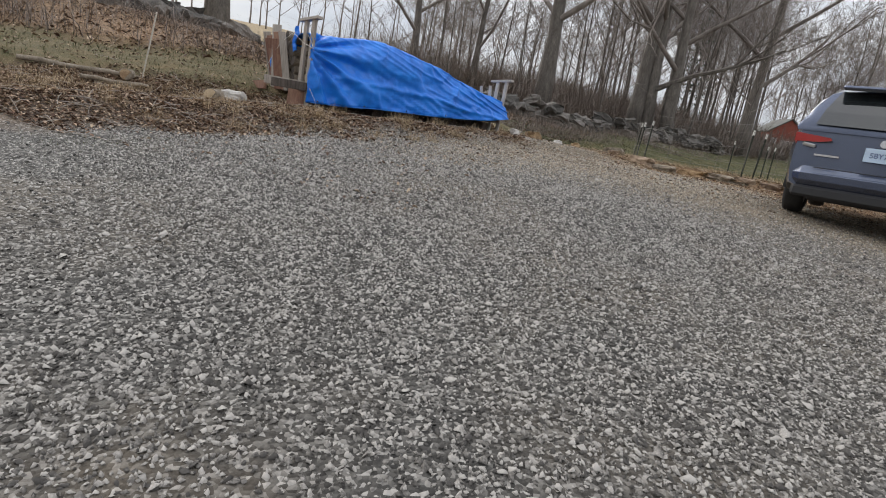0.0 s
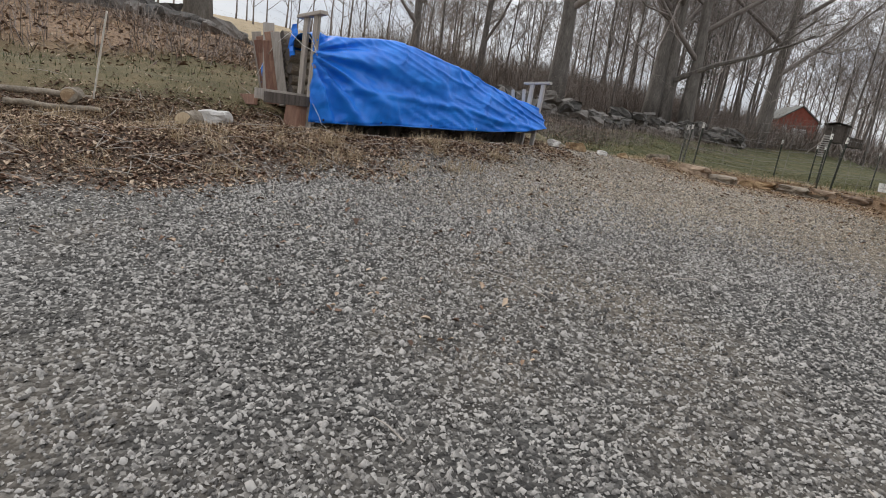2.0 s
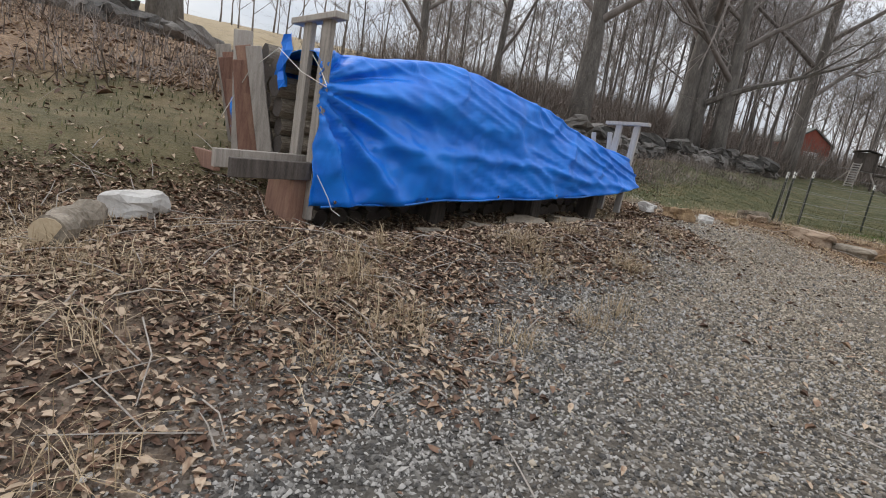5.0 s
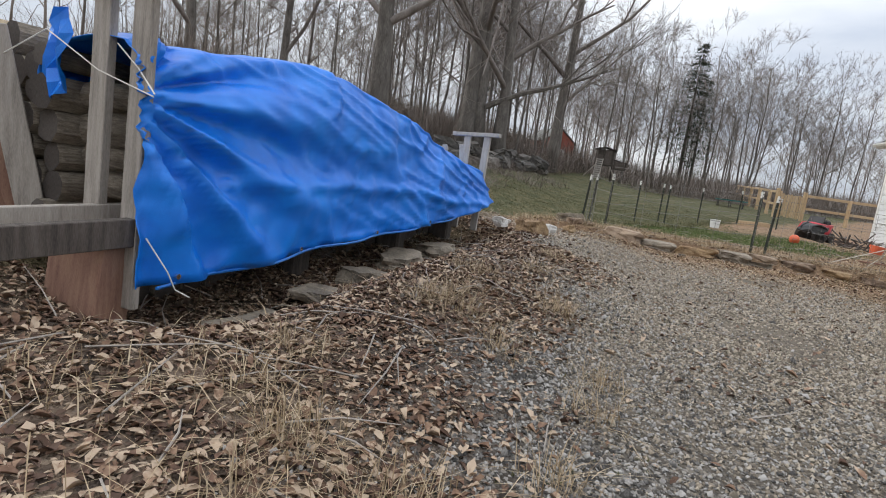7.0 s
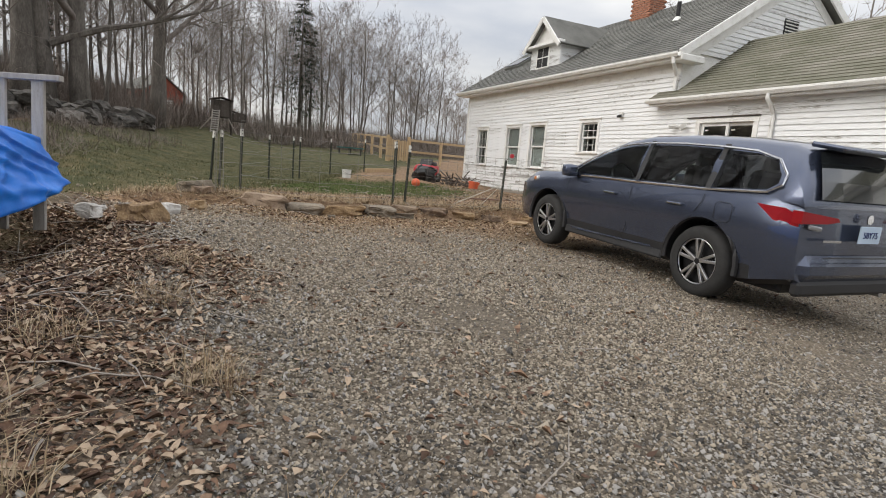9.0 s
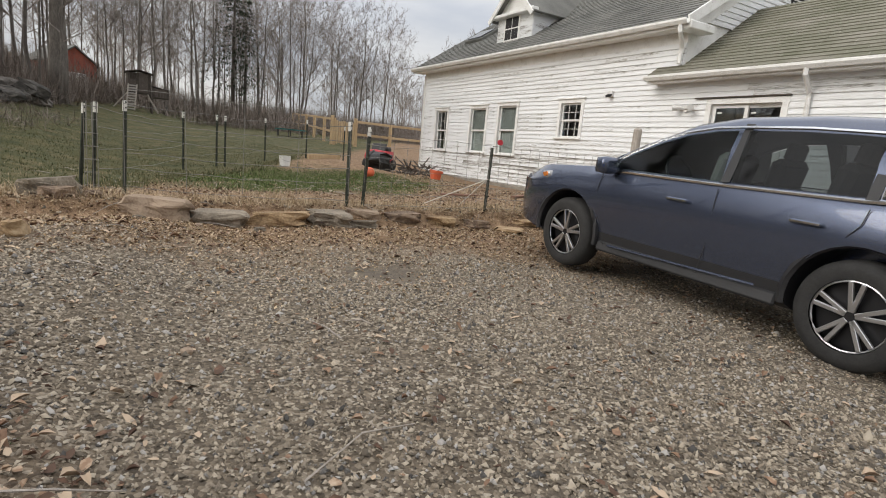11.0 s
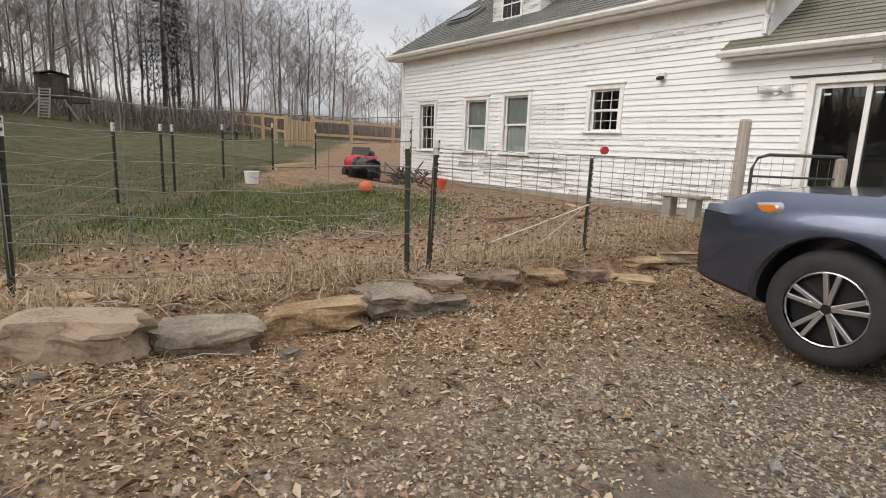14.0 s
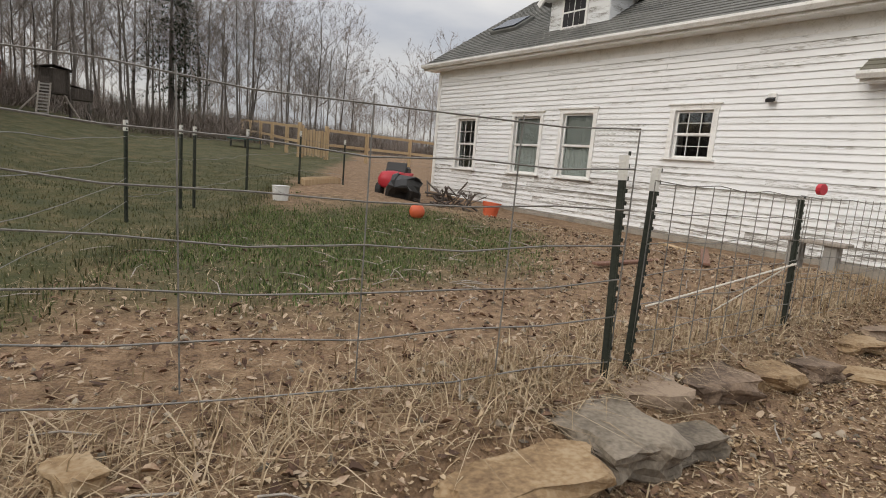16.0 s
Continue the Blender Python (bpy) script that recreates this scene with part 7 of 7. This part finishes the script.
cx_, cy_ = scatter_pts(140000, (3.6, 13), (8.6, 13.4), lambda x, y: (1 - 0.75 * zones(x, y)[0]) * smoothstep(-4.5, -1.0, kerbline(x, y)) * smoothstep(0.6, 0.0, kerbline(x, y)) * (0.6 + 0.4 * vnoise(x, y, 0.5, 41)))
tri_mesh("wood_chips", *leaves(cx_, cy_, 0.015, 0.003), M_CHIP, "fine tan chips and stalk scraps along the kerb", "debris")


def sticks(n, xr, yr, weight, L, r, name, label):
    x, y = scatter_pts(n, xr, yr, weight)
    bm = bmesh.new()
    for a, b in zip(x, y):
        t = rng.uniform(0, 6.28)
        l = L * rng.uniform(0.4, 1.5)
        p = Vector((a, b, hz(a, b) + 0.015))
        q = Vector((a + l * math.cos(t), b + l * math.sin(t), 0))
        q.z = hz(q.x, q.y) + 0.02 + rng.uniform(0, 0.04)
        m = (p + q) / 2 + Vector((rng.normal(0, 0.06) * l, rng.normal(0, 0.06) * l, 0.015))
        add_tube(bm, [p, m, q], [r, r * 0.8, r * 0.4], 4)
    return tagged(part(name, bm, M_WOOD_GREY), label, "sticks", kind="stuff")


sticks(1000, (-3, 5), (0.8, 12), lambda x, y: np.clip(zones(x, y)[1] + 0.06, 0, 1), 0.34, 0.0045, "fallen_twigs", "grey fallen twigs on the leaf litter")
sticks(120, (5, 13), (11.5, 17), lambda x, y: 0.8 + 0 * x, 0.25, 0.005, "garden_twigs", "broken stalks on the garden soil")


def brush(n, ok, xr, yr, h, name, label, m=M_BRUSH, w=0.006, lean=0.75):
    x, y = scatter_pts(n, xr, yr, ok)
    v, f = blades(x, y, h, w, lean)
    return tri_mesh(name, v, f, m, label, "brush")


brush(120000, lambda x, y: smoothstep(3.0, 4.6, bank(x, y)) * smoothstep(10.5, 9.0, bank(x, y)) * np.clip(0.55 + vnoise(x, y, 1.6, 20), 0, 1), (-18, 9), (0, 34), 0.5, "hill_brush", "tangled dead brush below the stone wall", M_BRUSH, 0.005, 1.7)
brush(85000, lambda x, y: smoothstep(41, 46, y) * (0.5 + 0.5 * vnoise(x, y, 3, 22)), (-8, 60), (41, 75), 2.3, "woodland_brush", "dense bare undergrowth of the wood", M_BRUSH, 0.012, 1.2)
brush(26000, lambda x, y: smoothstep(5.5, 7, bank(x, y)) * (0.5 + 0.5 * vnoise(x, y, 3, 23)), (2, 16), (33, 46), 1.4, "edge_brush", "bare thicket at the wood's edge", M_BRUSH, 0.01, 1.3)
brush(60000, lambda x, y: smoothstep(8.5, 11, bank(x, y)) * smoothstep(30, 22, bank(x, y)) * (0.5 + 0.5 * vnoise(x, y, 3, 24)), (-10, 8), (20, 48), 2.5, "far_brush", "bare thicket behind the stone wall", M_BRUSH, 0.008, 1.2)
far_woods(150, (-30, 95), (62, 100), lambda x, y: not (12 < x < 21 and y < 66), "far_woods", 0.6, 1.05)
far_woods(34, (-60, -22), (18, 60), lambda x, y: bank(x, y) > 33, "hilltop_woods", 0.6, 1.0)
far_woods(30, (-60, 40), (-75, -32), lambda x, y: True, "lower_woods", 0.7, 1.1)
